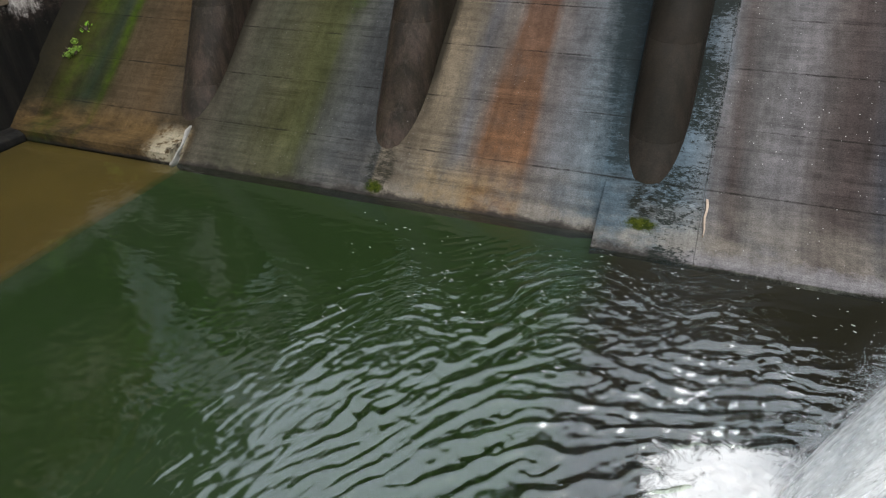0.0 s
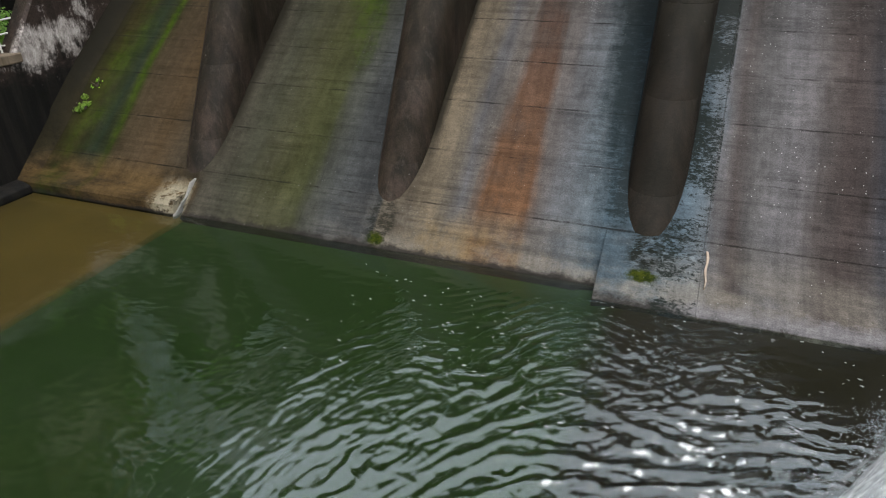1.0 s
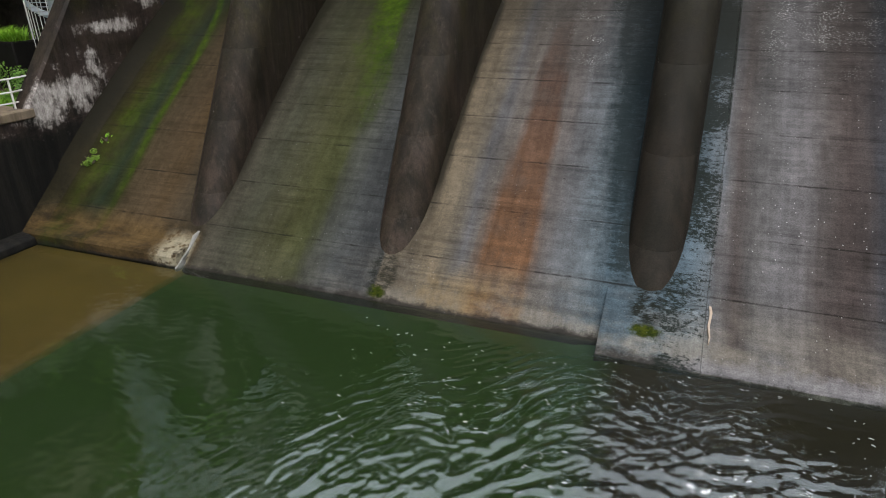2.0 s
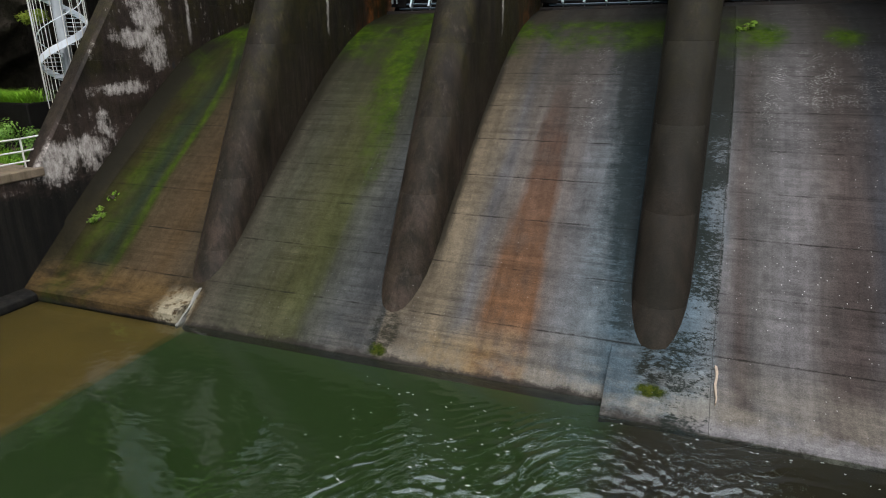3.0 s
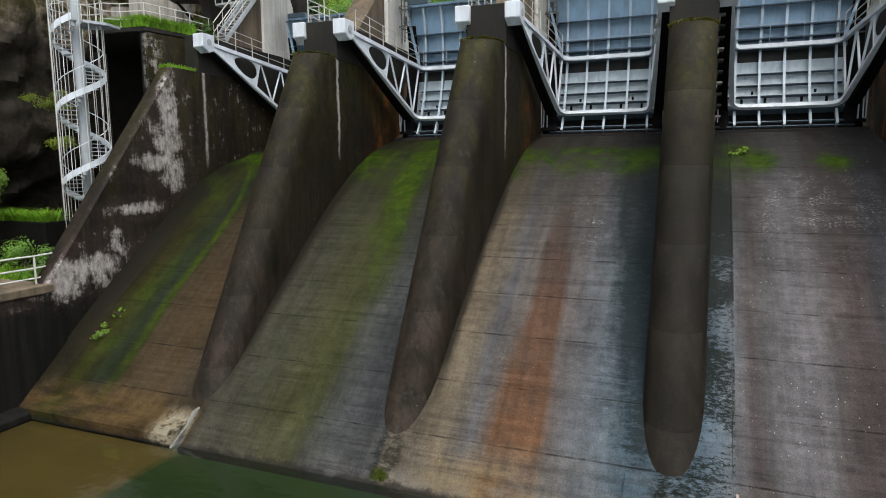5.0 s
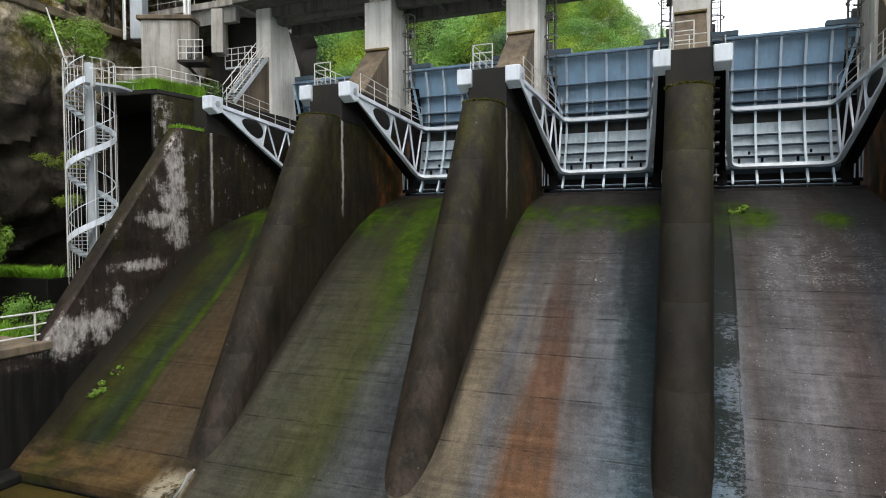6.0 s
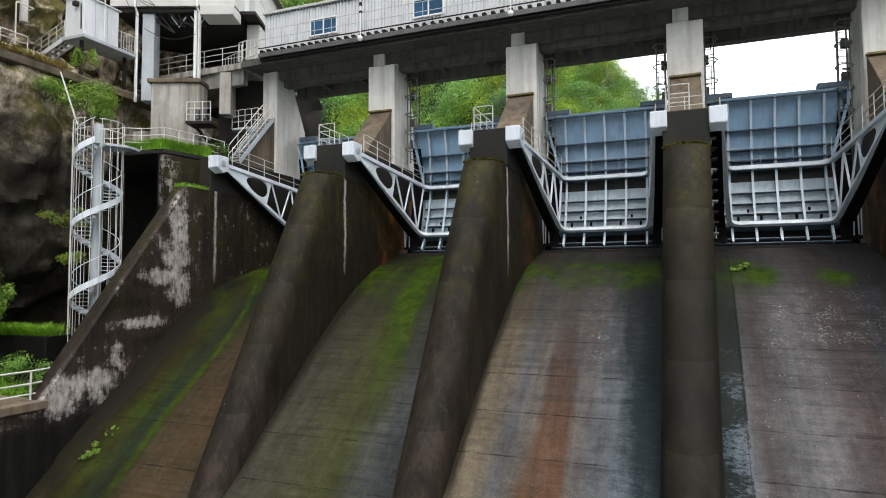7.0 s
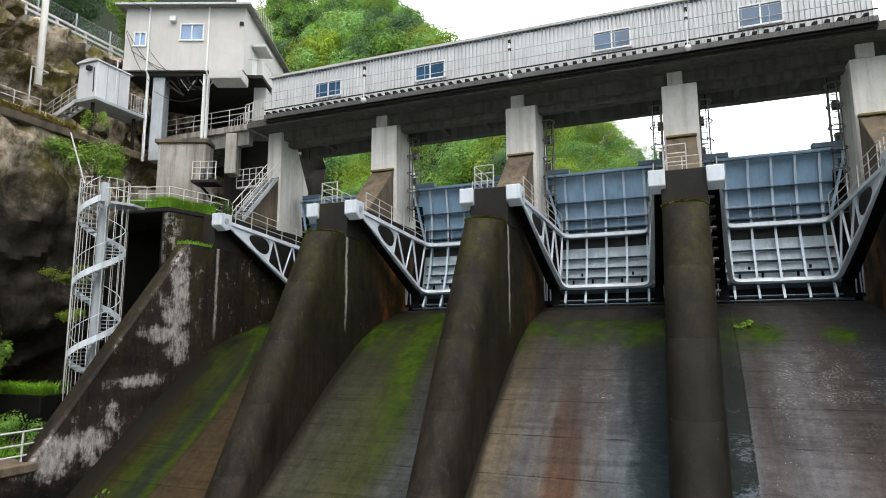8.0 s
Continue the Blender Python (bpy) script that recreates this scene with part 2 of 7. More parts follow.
        teeth = n.noise(1.0, 3, 0.6, n.map((9.0, 9.0, 0.25), loc=(3, 3, 3)))
        hang = n.math("MULTIPLY", fringe, n.span(n.math("ADD", hem, n.math("MULTIPLY", teeth, 1.6)), 10.25, 10.4))
        amount = n.math("MAXIMUM", amount, hang)
        amount = n.math("MAXIMUM", amount, n.math("MULTIPLY", thread, n.ramp(li, [(0.35, 0.3), (0.5, 1.0)])))
        # recess under the terrace: its shade painted near-black
        col = n.mix(n.math("MULTIPLY", n.span(ax[0], -24.2, -24.45), 0.95), col, (0.005, 0.0047, 0.0043))
        col = n.mix(n.math("MULTIPLY", amount, 0.8), col, n.mix(n.ramp(speck, [(0.34, 0.0), (0.64, 1.0)]), (0.15, 0.13, 0.12), (0.6, 0.56, 0.53)))
        col = n.mix(n.span(n.math("ADD", ax[2], n.math("MULTIPLY", n.math("SUBTRACT", big, 0.5), 3.5)), 4.5, 3.7), col, n.mix(n.ramp(run, [(0.45, 0.0), (0.65, 1.0)]), (0.006, 0.0058, 0.0055), (0.016, 0.0145, 0.012)))
    fine = n.noise(20, 5, 0.72)
    col = n.mix(1.0, col, n.ramp(fine, [(0.3, 0.65), (0.5, 1.0), (0.7, 1.3)]), "MULTIPLY")
    n.link(col, b.inputs["Base Color"])
    n.link(n.span(blot, 0.3, 0.7, 0.5, 0.85), b.inputs["Roughness"])
    b.inputs["Specular IOR Level"].default_value = 0.14
    h = n.math("ADD", n.math("MULTIPLY", fine, 0.5), n.noise(4, 7, 0.65))
    n.bump(h, 0.5, 0.04, b)
    return m


def paint(name, colour, grime=(0.1, 0.09, 0.08), rough=0.45, amount=0.35, metal=0.0, rust=0.0, gloss=0.4):
    """Painted steel or sheet with grime and a little rust."""
    m, nt, b = node_mat(name)
    n = Nodes(nt)
    vec = n.map(jitter=True)
    g = n.noise(1.3, 8, 0.68, n.map((1, 1, 0.5), source=vec))
    col = n.mix(n.math("MULTIPLY", n.ramp(g, [(0.42, 0.0), (0.72, 1.0)]), amount), colour, grime)
    run = n.noise(1.0, 5, 0.6, n.map((6, 6, 0.5), source=vec))
    col = n.mix(n.math("MULTIPLY", n.ramp(run, [(0.5, 0.0), (0.75, 1.0)]), amount * 0.7), col, grime)
    if rust:
        r = n.noise(3.2, 9, 0.75, n.map(loc=(3, 1, 8), source=vec))
        col = n.mix(n.math("MULTIPLY", n.ramp(r, [(0.6, 0.0), (0.68, 1.0)]), rust), col, (0.2, 0.075, 0.025))
    n.link(col, b.inputs["Base Color"])
    n.link(n.span(g, 0.3, 0.7, rough - 0.08, rough + 0.2), b.inputs["Roughness"])
    b.inputs["Metallic"].default_value = metal
    b.inputs["Specular IOR Level"].default_value = gloss
    n.bump(n.noise(9, 5, 0.6, vec), 0.12, 0.01, b)
    return m


def leafy(name, dark, light, yellow, scale=0.25):
    """Leaves: each island its own shade, larger lighter and darker drifts."""
    m, nt, b = node_mat(name)
    n = Nodes(nt)
    geo = nt.nodes.new("ShaderNodeNewGeometry")
    drift = n.noise(scale, 4, 0.6)
    col = n.mix(n.ramp(drift, [(0.35, 0.0), (0.65, 1.0)]), dark, light)
    col = n.mix(n.math("MULTIPLY", n.ramp(geo.outputs["Random Per Island"], [(0.5, 0.0), (1.0, 1.0)]), 0.25), col, yellow)
    n.link(col, b.inputs["Base Color"])
    b.inputs["Roughness"].default_value = 0.55
    b.inputs["Specular IOR Level"].default_value = 0.3
    tr = nt.nodes.new("ShaderNodeBsdfTranslucent")
    n.link(n.mix(0.5, col, yellow), tr.inputs[0])
    mx = nt.nodes.new("ShaderNodeMixShader")
    mx.inputs[0].default_value = 0.32
    n.link(b.outputs[0], mx.inputs[1])
    n.link(tr.outputs[0], mx.inputs[2])
    n.link(mx.outputs[0], nt.nodes["Material Output"].inputs[0])
    return m


def spillway_concrete():
    """Worn chute concrete: stains that follow the flow, rust, moss, wet sheen."""
    m, nt, b = node_mat("chute_concrete")
    n = Nodes(nt)
    ax = n.axes()
    y = ax[1]

    def band(v, a, b_, c, d):
        """Rises from a to b_, falls from c to d."""
        return n.math("MULTIPLY", n.span(v, a, b_), n.span(v, d, c))

    def times(*fs):
        out = fs[0]
        for f in fs[1:]:
            out = n.math("MULTIPLY", out, f)
        return out

    def shift(v, f, amount):
        return n.math("ADD", v, n.math("MULTIPLY", n.math("SUBTRACT", f, 0.5), amount))

    u = n.math("SUBTRACT", ax[0], n.math("MULTIPLY", n.math("SUBTRACT", y, 25.5), 0.02))
    wob = n.noise(0.5, 5, 0.6, n.map((1.0, 0.22, 0.22)))
    fine_wob = n.noise(2.2, 4, 0.6, n.map((1.0, 0.18, 0.18)))
    x = shift(shift(u, wob, 1.1), fine_wob, 0.5)
    up = shift(y, n.noise(0.6, 5, 0.65, n.map(loc=(3, 3, 3))), 4.0)
    # left bays: stain colours with the bays' shade mixed in
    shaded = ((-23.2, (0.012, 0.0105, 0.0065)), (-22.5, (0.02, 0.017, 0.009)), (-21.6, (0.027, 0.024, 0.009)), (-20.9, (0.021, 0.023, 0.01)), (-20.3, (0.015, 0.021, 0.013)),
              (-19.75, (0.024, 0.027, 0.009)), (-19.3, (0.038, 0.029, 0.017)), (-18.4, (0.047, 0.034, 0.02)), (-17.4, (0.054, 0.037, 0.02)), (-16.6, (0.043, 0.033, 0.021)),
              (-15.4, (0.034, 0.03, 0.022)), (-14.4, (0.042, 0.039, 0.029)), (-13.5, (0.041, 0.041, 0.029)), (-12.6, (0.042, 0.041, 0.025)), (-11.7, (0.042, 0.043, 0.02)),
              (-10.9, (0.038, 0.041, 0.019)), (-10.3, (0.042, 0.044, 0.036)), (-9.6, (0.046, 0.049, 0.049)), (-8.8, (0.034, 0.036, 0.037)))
    # blue stops by the third pier: sky sheen painted into the concrete
    open_bays = ((-7.2, (0.072, 0.06, 0.044)), (-6.7, (0.092, 0.076, 0.054)), (-6.2, (0.1, 0.084, 0.061)), (-5.8, (0.08, 0.071, 0.058)), (-5.4, (0.068, 0.067, 0.069)),
                 (-4.9, (0.075, 0.067, 0.06)), (-3.0, (0.078, 0.071, 0.068)), (-2.6, (0.08, 0.08, 0.083)), (-2.1, (0.08, 0.088, 0.096)), (-1.5, (0.068, 0.083, 0.094)),
                 (-1.0, (0.036, 0.054, 0.068)), (0.9, (0.055, 0.079, 0.099)), (1.4, (0.075, 0.095, 0.112)), (1.75, (0.08, 0.09, 0.1)), (1.95, (0.074, 0.072, 0.074)),
                 (2.35, (0.058, 0.051, 0.049)), (2.8, (0.068, 0.066, 0.066)), (3.4, (0.086, 0.084, 0.087)), (4.0, (0.081, 0.077, 0.079)), (4.5, (0.061, 0.055, 0.053)),
                 (5.0, (0.047, 0.039, 0.037)), (5.4, (0.044, 0.038, 0.037)), (5.9, (0.032, 0.033, 0.038)), (7.0, (0.037, 0.036, 0.04)))
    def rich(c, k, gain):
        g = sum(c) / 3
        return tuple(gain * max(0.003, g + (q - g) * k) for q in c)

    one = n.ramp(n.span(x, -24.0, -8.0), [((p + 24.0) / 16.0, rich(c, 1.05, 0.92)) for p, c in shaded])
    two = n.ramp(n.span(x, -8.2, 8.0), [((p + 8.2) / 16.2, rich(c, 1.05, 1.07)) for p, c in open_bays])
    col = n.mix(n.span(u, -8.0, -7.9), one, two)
    mott = n.noise(0.8, 7, 0.68, n.map((1.0, 0.6, 0.6), loc=(1, 8, 3)))
    # rust fan under the third gate: broad at the toe, a thread towards the crest
    wide = n.span(y, 16.0, 24.0, 0.8, 0.36)
    rust = times(n.span(n.math("DIVIDE", n.math("ABSOLUTE", n.math("ADD", x, 4.0)), wide), 1.35, 0.75), n.span(up, 26.0, 22.5), n.ramp(mott, [(0.3, 0.55), (0.55, 1.0)]))
    col = n.mix(n.math("MULTIPLY", rust, 0.88), col, n.mix(n.span(shift(y, mott, 4.0), 17.0, 22.5), (0.09, 0.043, 0.018), (0.053, 0.031, 0.022)))
    mauve = n.math("MAXIMUM", times(band(x, 4.1, 4.7, 5.2, 5.7), n.span(up, 23.0, 18.0)), times(band(x, 2.0, 2.3, 2.5, 2.9), n.span(up, 20.0, 16.5)))
    col = n.mix(n.math("MULTIPLY", mauve, 0.5), col, (0.036, 0.027, 0.025))
    # lime-washed toe, brown lip of the first bay
    toe = times(n.span(ax[2], 1.3, 0.2), n.ramp(n.noise(0.9, 6, 0.65, n.map((0.6, 1, 1))), [(0.38, 0.1), (0.58, 0.8)]), n.span(ax[0], -10.5, -7.5, 0.12, 1.0))
    col = n.mix(toe, col, (0.14, 0.128, 0.108))
    ochre = times(n.span(ax[0], -1.5, -2.8), n.span(ax[0], -7.5, -6.5), n.span(ax[2], 1.2, 0.6), n.ramp(mott, [(0.42, 0.0), (0.6, 0.6)]))
    col = n.mix(ochre, col, (0.115, 0.08, 0.035))
    lip = times(n.span(ax[0], -15.1, -15.4), n.span(ax[2], 1.3, 0.75))
    col = n.mix(n.math("MULTIPLY", lip, 0.85), col, n.mix(n.ramp(n.noise(0.9, 6, 0.7, n.map((0.6, 1, 1))), [(0.4, 0.0), (0.6, 1.0)]), (0.02, 0.014, 0.008), (0.072, 0.046, 0.018)))
    pale = times(n.span(ax[0], -16.9, -16.2), n.span(ax[0], -15.3, -15.45), n.span(ax[2], 0.95, 0.6), n.ramp(n.noise(2.6, 6, 0.75), [(0.4, 0.0), (0.5, 0.9)]))
    col = n.mix(pale, col, (0.2, 0.18, 0.13))
    edge_z = shift(ax[2], n.noise(1.3, 6, 0.75), 0.5)
    col = n.mix(n.math("MULTIPLY", n.span(edge_z, 0.14, 0.04), 0.9), col, (0.02, 0.018, 0.016))
    wash = times(n.span(u, 0.9, 1.7), band(edge_z, -0.06, 0.02, 0.14, 0.26))
    col = n.mix(n.math("MULTIPLY", wash, 0.8), col, (0.15, 0.145, 0.152))
    # broad blotches, soft flow streaks, faint form boards, fine grain
    col = n.mix(1.0, col, n.ramp(mott, [(0.3, 0.68), (0.5, 0.98), (0.7, 1.3)]), "MULTIPLY")
    mid = n.noise(4.0, 8, 0.72, n.map((0.7, 1.0, 1.0)))
    col = n.mix(1.0, col, n.ramp(mid, [(0.3, 0.76), (0.5, 1.0), (0.7, 1.22)]), "MULTIPLY")
    runs = n.noise(1.0, 6, 0.65, n.map((4.5, 0.16, 0.16)))
    col = n.mix(1.0, col, n.ramp(runs, [(0.32, 0.84), (0.5, 1.0), (0.7, 1.14)]), "MULTIPLY")
    boards = n.noise(1.0, 4, 0.6, n.map((0.12, 6.0, 6.0), loc=(0, 2, 1)))
    patchy = n.ramp(n.noise(0.55, 5, 0.65, n.map(loc=(3, 3, 9))), [(0.42, 0.15), (0.62, 1.0)])
    col = n.mix(n.math("MULTIPLY", patchy, 0.8), col, n.mix(1.0, col, n.ramp(boards, [(0.36, 0.62), (0.5, 1.0), (0.66, 1.2)]), "MULTIPLY"))
    grain = n.noise(26, 4, 0.7)
    col = n.mix(1.0, col, n.ramp(grain, [(0.32, 0.74), (0.5, 1.0), (0.68, 1.26)]), "MULTIPLY")
    # thin, broken lift lines across the flow
    level = shift(ax[2], n.noise(1.6, 4, 0.6), 0.05)
    seam = None
    for z in (1.15, 2.42, 3.69, 4.8, 5.9, 6.98, 8.1, 9.2):
        d = n.math("ABSOLUTE", n.math("SUBTRACT", level, z))
        seam = d if seam is None else n.math("MINIMUM", seam, d)
    gone = n.ramp(n.noise(1.1, 6, 0.75, n.map(loc=(7, 7, 1))), [(0.44, 0.0), (0.58, 0.75)])
    col = n.mix(n.math("MULTIPLY", n.span(seam, 0.024, 0.008), gone), col, (0.012, 0.011, 0.01))
    # small dark scabs
    scab = n.noise(7.0, 7, 0.82, n.map((0.7, 1.1, 1.1), loc=(2, 2, 2)))
    grit_where = n.ramp(n.noise(0.6, 5, 0.65, n.map((1.0, 0.4, 0.4), loc=(6, 0, 3))), [(0.45, 0.05), (0.62, 0.75)])
    col = n.mix(n.math("MULTIPLY", n.ramp(scab, [(0.34, 0.85), (0.42, 0.0)]), grit_where), col, (0.011, 0.0105, 0.009))
    # wet dark growth beside the third pier: ragged combs, solid higher up
    comb = n.noise(1.0, 8, 0.8, n.map((2.8, 6.5, 6.5), loc=(4, 7, 2)))
    west = n.span(n.math("ADD", x, n.math("MULTIPLY", n.span(up, 17.0, 26.0), 1.15)), -1.75, -0.75)
    west = times(west, n.span(u, 0.3, 0.2), n.span(shift(y, mott, 1.0), 15.9, 17.1))
    east = band(u, 0.5, 0.7, 1.83, 1.86)
    blocks = n.ramp(n.noise(1.0, 2, 0.5, n.map((0.25, 0.55, 0.55), loc=(8, 4, 4))), [(0.44, 0.0), (0.5, 0.4)])
    ragged = n.math("ADD", n.math("MULTIPLY", n.span(comb, 0.34, 0.66), 0.9), n.math("MULTIPLY", n.span(up, 16.5, 23.5), 0.9))
    fine_comb = n.noise(1.0, 7, 0.85, n.map((5.5, 10.0, 10.0), loc=(2, 9, 5)))
    streaky = n.math("SUBTRACT", n.math("ADD", n.math("MULTIPLY", n.span(fine_comb, 0.36, 0.64), 1.1), n.span(up, 16.5, 24.0, 0.0, 0.8)), blocks)
    torn = n.span(shift(shift(west, comb, 1.7), fine_wob, 0.6), 0.2, 1.0)
    col = n.mix(times(torn, n.span(n.math("ADD", ragged, n.math("MULTIPLY", west, 0.6)), 0.62, 1.1), 0.9), col, (0.0085, 0.0135, 0.0145))
    col = n.mix(times(east, n.span(n.math("ADD", streaky, n.span(x, 1.7, 0.7, 0.0, 0.3)), 0.6, 0.85), 0.95), col, (0.0075, 0.0105, 0.0085))
    # dark gutters, damp and painted contact shade, along other piers and the training wall
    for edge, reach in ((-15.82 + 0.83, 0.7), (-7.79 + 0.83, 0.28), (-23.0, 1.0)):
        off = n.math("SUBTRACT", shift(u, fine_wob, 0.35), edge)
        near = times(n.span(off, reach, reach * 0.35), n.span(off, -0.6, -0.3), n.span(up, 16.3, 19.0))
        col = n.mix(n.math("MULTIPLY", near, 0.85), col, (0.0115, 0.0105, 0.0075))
    # brown-black algae towards the crest
    col = n.mix(n.math("MULTIPLY", n.span(up, 21.5, 29.0), n.span(u, 1.85, 2.8, 0.86, 0.7)), col, n.mix(n.span(u, -9.0, -7.0), (0.012, 0.012, 0.0075), (0.0175, 0.017, 0.0145)))
    # moss: crest patches, stripe in the second bay, line in the first
    fleece = n.noise(6, 6, 0.75)
    mo = n.noise(0.7, 7, 0.7, n.map((1.0, 0.8, 0.8), loc=(3, 2, 0)))
    leaf = n.ramp(fleece, [(0.34, 0.45), (0.52, 1.0)])
    crest = times(n.span(up, 26.2, 27.6), n.span(y, 29.7, 28.9), n.ramp(mo, [(0.36, 0.0), (0.54, 0.95)]), n.span(u, 3.2, 1.9, 0.0, 1.0))
    for cx, cy, r in ((2.9, 27.7, 0.75), (5.5, 27.5, 0.6), (2.3, 28.4, 0.5)):
        gx, gy = n.math("SUBTRACT", shift(ax[0], mid, 1.2), cx), n.math("MULTIPLY", n.math("SUBTRACT", shift(y, mott, 1.2), cy), 0.8)
        crest = n.math("MAXIMUM", crest, n.span(n.math("SQRT", n.math("ADD", n.math("MULTIPLY", gx, gx), n.math("MULTIPLY", gy, gy))), r * 1.3, r * 0.5))
    lean = n.math("ADD", x, n.math("MULTIPLY", n.math("MAXIMUM", n.math("SUBTRACT", y, 20.5), 0.0), 0.145))
    stripe = times(n.span(lean, -12.4, -10.75), n.span(lean, -10.0, -10.35), n.span(up, 19.0, 26.0, 0.0, 1.0))
    stripe = n.span(shift(shift(stripe, mo, 0.9), fleece, 0.5), 0.25, 0.85)
    veil = times(band(lean, -14.4, -12.6, -10.8, -10.3), n.span(up, 15.5, 22.0, 0.25, 0.55), n.ramp(mo, [(0.36, 0.1), (0.58, 1.0)]))
    bend = n.math("MAXIMUM", n.math("SUBTRACT", y, 22.3), 0.0)
    track = n.math("ADD", shift(u, fine_wob, 0.3), n.math("MULTIPLY", n.math("MULTIPLY", bend, bend), 0.0685))
    line = times(band(track, -20.0, -19.78, -19.72, -19.5), n.span(up, 15.5, 20.5, 0.12, 0.8), n.ramp(mo, [(0.34, 0.35), (0.55, 1.0)]))
    film = times(band(track, -22.4, -21.6, -20.9, -20.2), n.ramp(mo, [(0.4, 0.0), (0.6, 0.4)]))
    col = n.mix(n.math("MULTIPLY", veil, 0.55), col, (0.029, 0.032, 0.011))
    amount = n.math("MULTIPLY", n.math("MAXIMUM", n.math("MAXIMUM", crest, n.math("MULTIPLY", stripe, n.ramp(mo, [(0.3, 0.5), (0.5, 0.95)]))), n.math("MAXIMUM", line, film)), leaf)
    mossy = n.mix(n.ramp(n.noise(1.6, 6, 0.75), [(0.38, 0.0), (0.64, 1.0)]), (0.014, 0.03, 0.003), (0.042, 0.074, 0.003))
    col = n.mix(amount, col, mossy)
    # drips and moss under the pier noses
    for cx, cy, strong in ((-7.98, 15.75, 0.75), (0.06, 15.95, 0.97)):
        gx, gy = n.math("MULTIPLY", n.math("SUBTRACT", ax[0], cx), 1.7), n.math("MULTIPLY", n.math("SUBTRACT", y, cy + 0.15), 1.15)
        under = n.span(shift(n.math("SQRT", n.math("ADD", n.math("MULTIPLY", gx, gx), n.math("MULTIPLY", gy, gy))), mid, 0.9), 1.0, 0.6)
        spotty = n.span(comb, 0.58, 0.46)
        col = n.mix(times(under, spotty, strong), col, (0.008, 0.009, 0.0065))
    for cx, cy, sx, sy in ((0.1, 15.36, 1.7, 3.6), (-8.0, 15.45, 2.4, 4.2)):
        gx, gy = n.math("MULTIPLY", n.math("SUBTRACT", ax[0], cx), sx), n.math("MULTIPLY", n.math("SUBTRACT", y, cy), sy)
        ring = n.math("SQRT", n.math("ADD", n.math("MULTIPLY", gx, gx), n.math("MULTIPLY", gy, gy)))
        ring = shift(ring, n.noise(4.0, 6, 0.75), 1.5)
        col = n.mix(n.span(ring, 0.85, 0.5), col, n.mix(n.ramp(fleece, [(0.4, 0.0), (0.6, 1.0)]), (0.009, 0.015, 0.002), (0.032, 0.04, 0.004)))
    # white flecks in drifts, wet glints below the crest painted as pale specks
    fleck = n.ramp(n.voronoi(6.5, n.map((1.0, 0.8, 0.8))), [(0.05, 1.0), (0.12, 0.0)])
    where = n.ramp(n.noise(0.5, 5, 0.65, n.map(loc=(9, 1, 2))), [(0.47, 0.0), (0.6, 0.9)])
    where = times(where, n.math("MAXIMUM", n.span(ax[0], 1.2, 2.6), n.span(ax[0], -15.5, -14.0, 0.0, 0.3)))
    col = n.mix(n.math("MULTIPLY", fleck, where), col, (0.4, 0.4, 0.4))
    glint_specks = times(n.ramp(n.noise(17, 5, 0.85, n.map((0.85, 1.1, 1.1))), [(0.56, 0.0), (0.62, 1.0)]), band(up, 22.2, 23.8, 25.4, 27.0))
    dry = n.math("MAXIMUM", band(ax[0], -4.0, -3.4, -2.6, -2.0), band(ax[0], 2.2, 3.4, 5.6, 7.0))
    drift = n.ramp(n.noise(0.9, 4, 0.6, n.map(loc=(2, 5, 8))), [(0.44, 0.0), (0.6, 1.0)])
    col = n.mix(times(glint_specks, dry, drift), col, (0.5, 0.5, 0.5))
    n.link(col, b.inputs["Base Color"])
    wet = n.noise(0.7, 6, 0.6, n.map((1.4, 0.3, 0.3), loc=(4, 4, 4)))
    soaked = n.math("MAXIMUM", east, n.math("MULTIPLY", west, 0.8))
    n.link(n.math("SUBTRACT", n.span(wet, 0.35, 0.65, 0.6, 0.85), n.math("MULTIPLY", soaked, 0.1)), b.inputs["Roughness"])
    n.link(n.math("ADD", n.math("MULTIPLY", soaked, 0.05), 0.05), b.inputs["Specular IOR Level"])
    h = n.math("ADD", n.math("MULTIPLY", scab, 0.6), n.math("ADD", n.math("MULTIPLY", boards, 0.4), n.math("MULTIPLY", grain, 0.3)))
    n.bump(h, 0.5, 0.03, b)
    return m


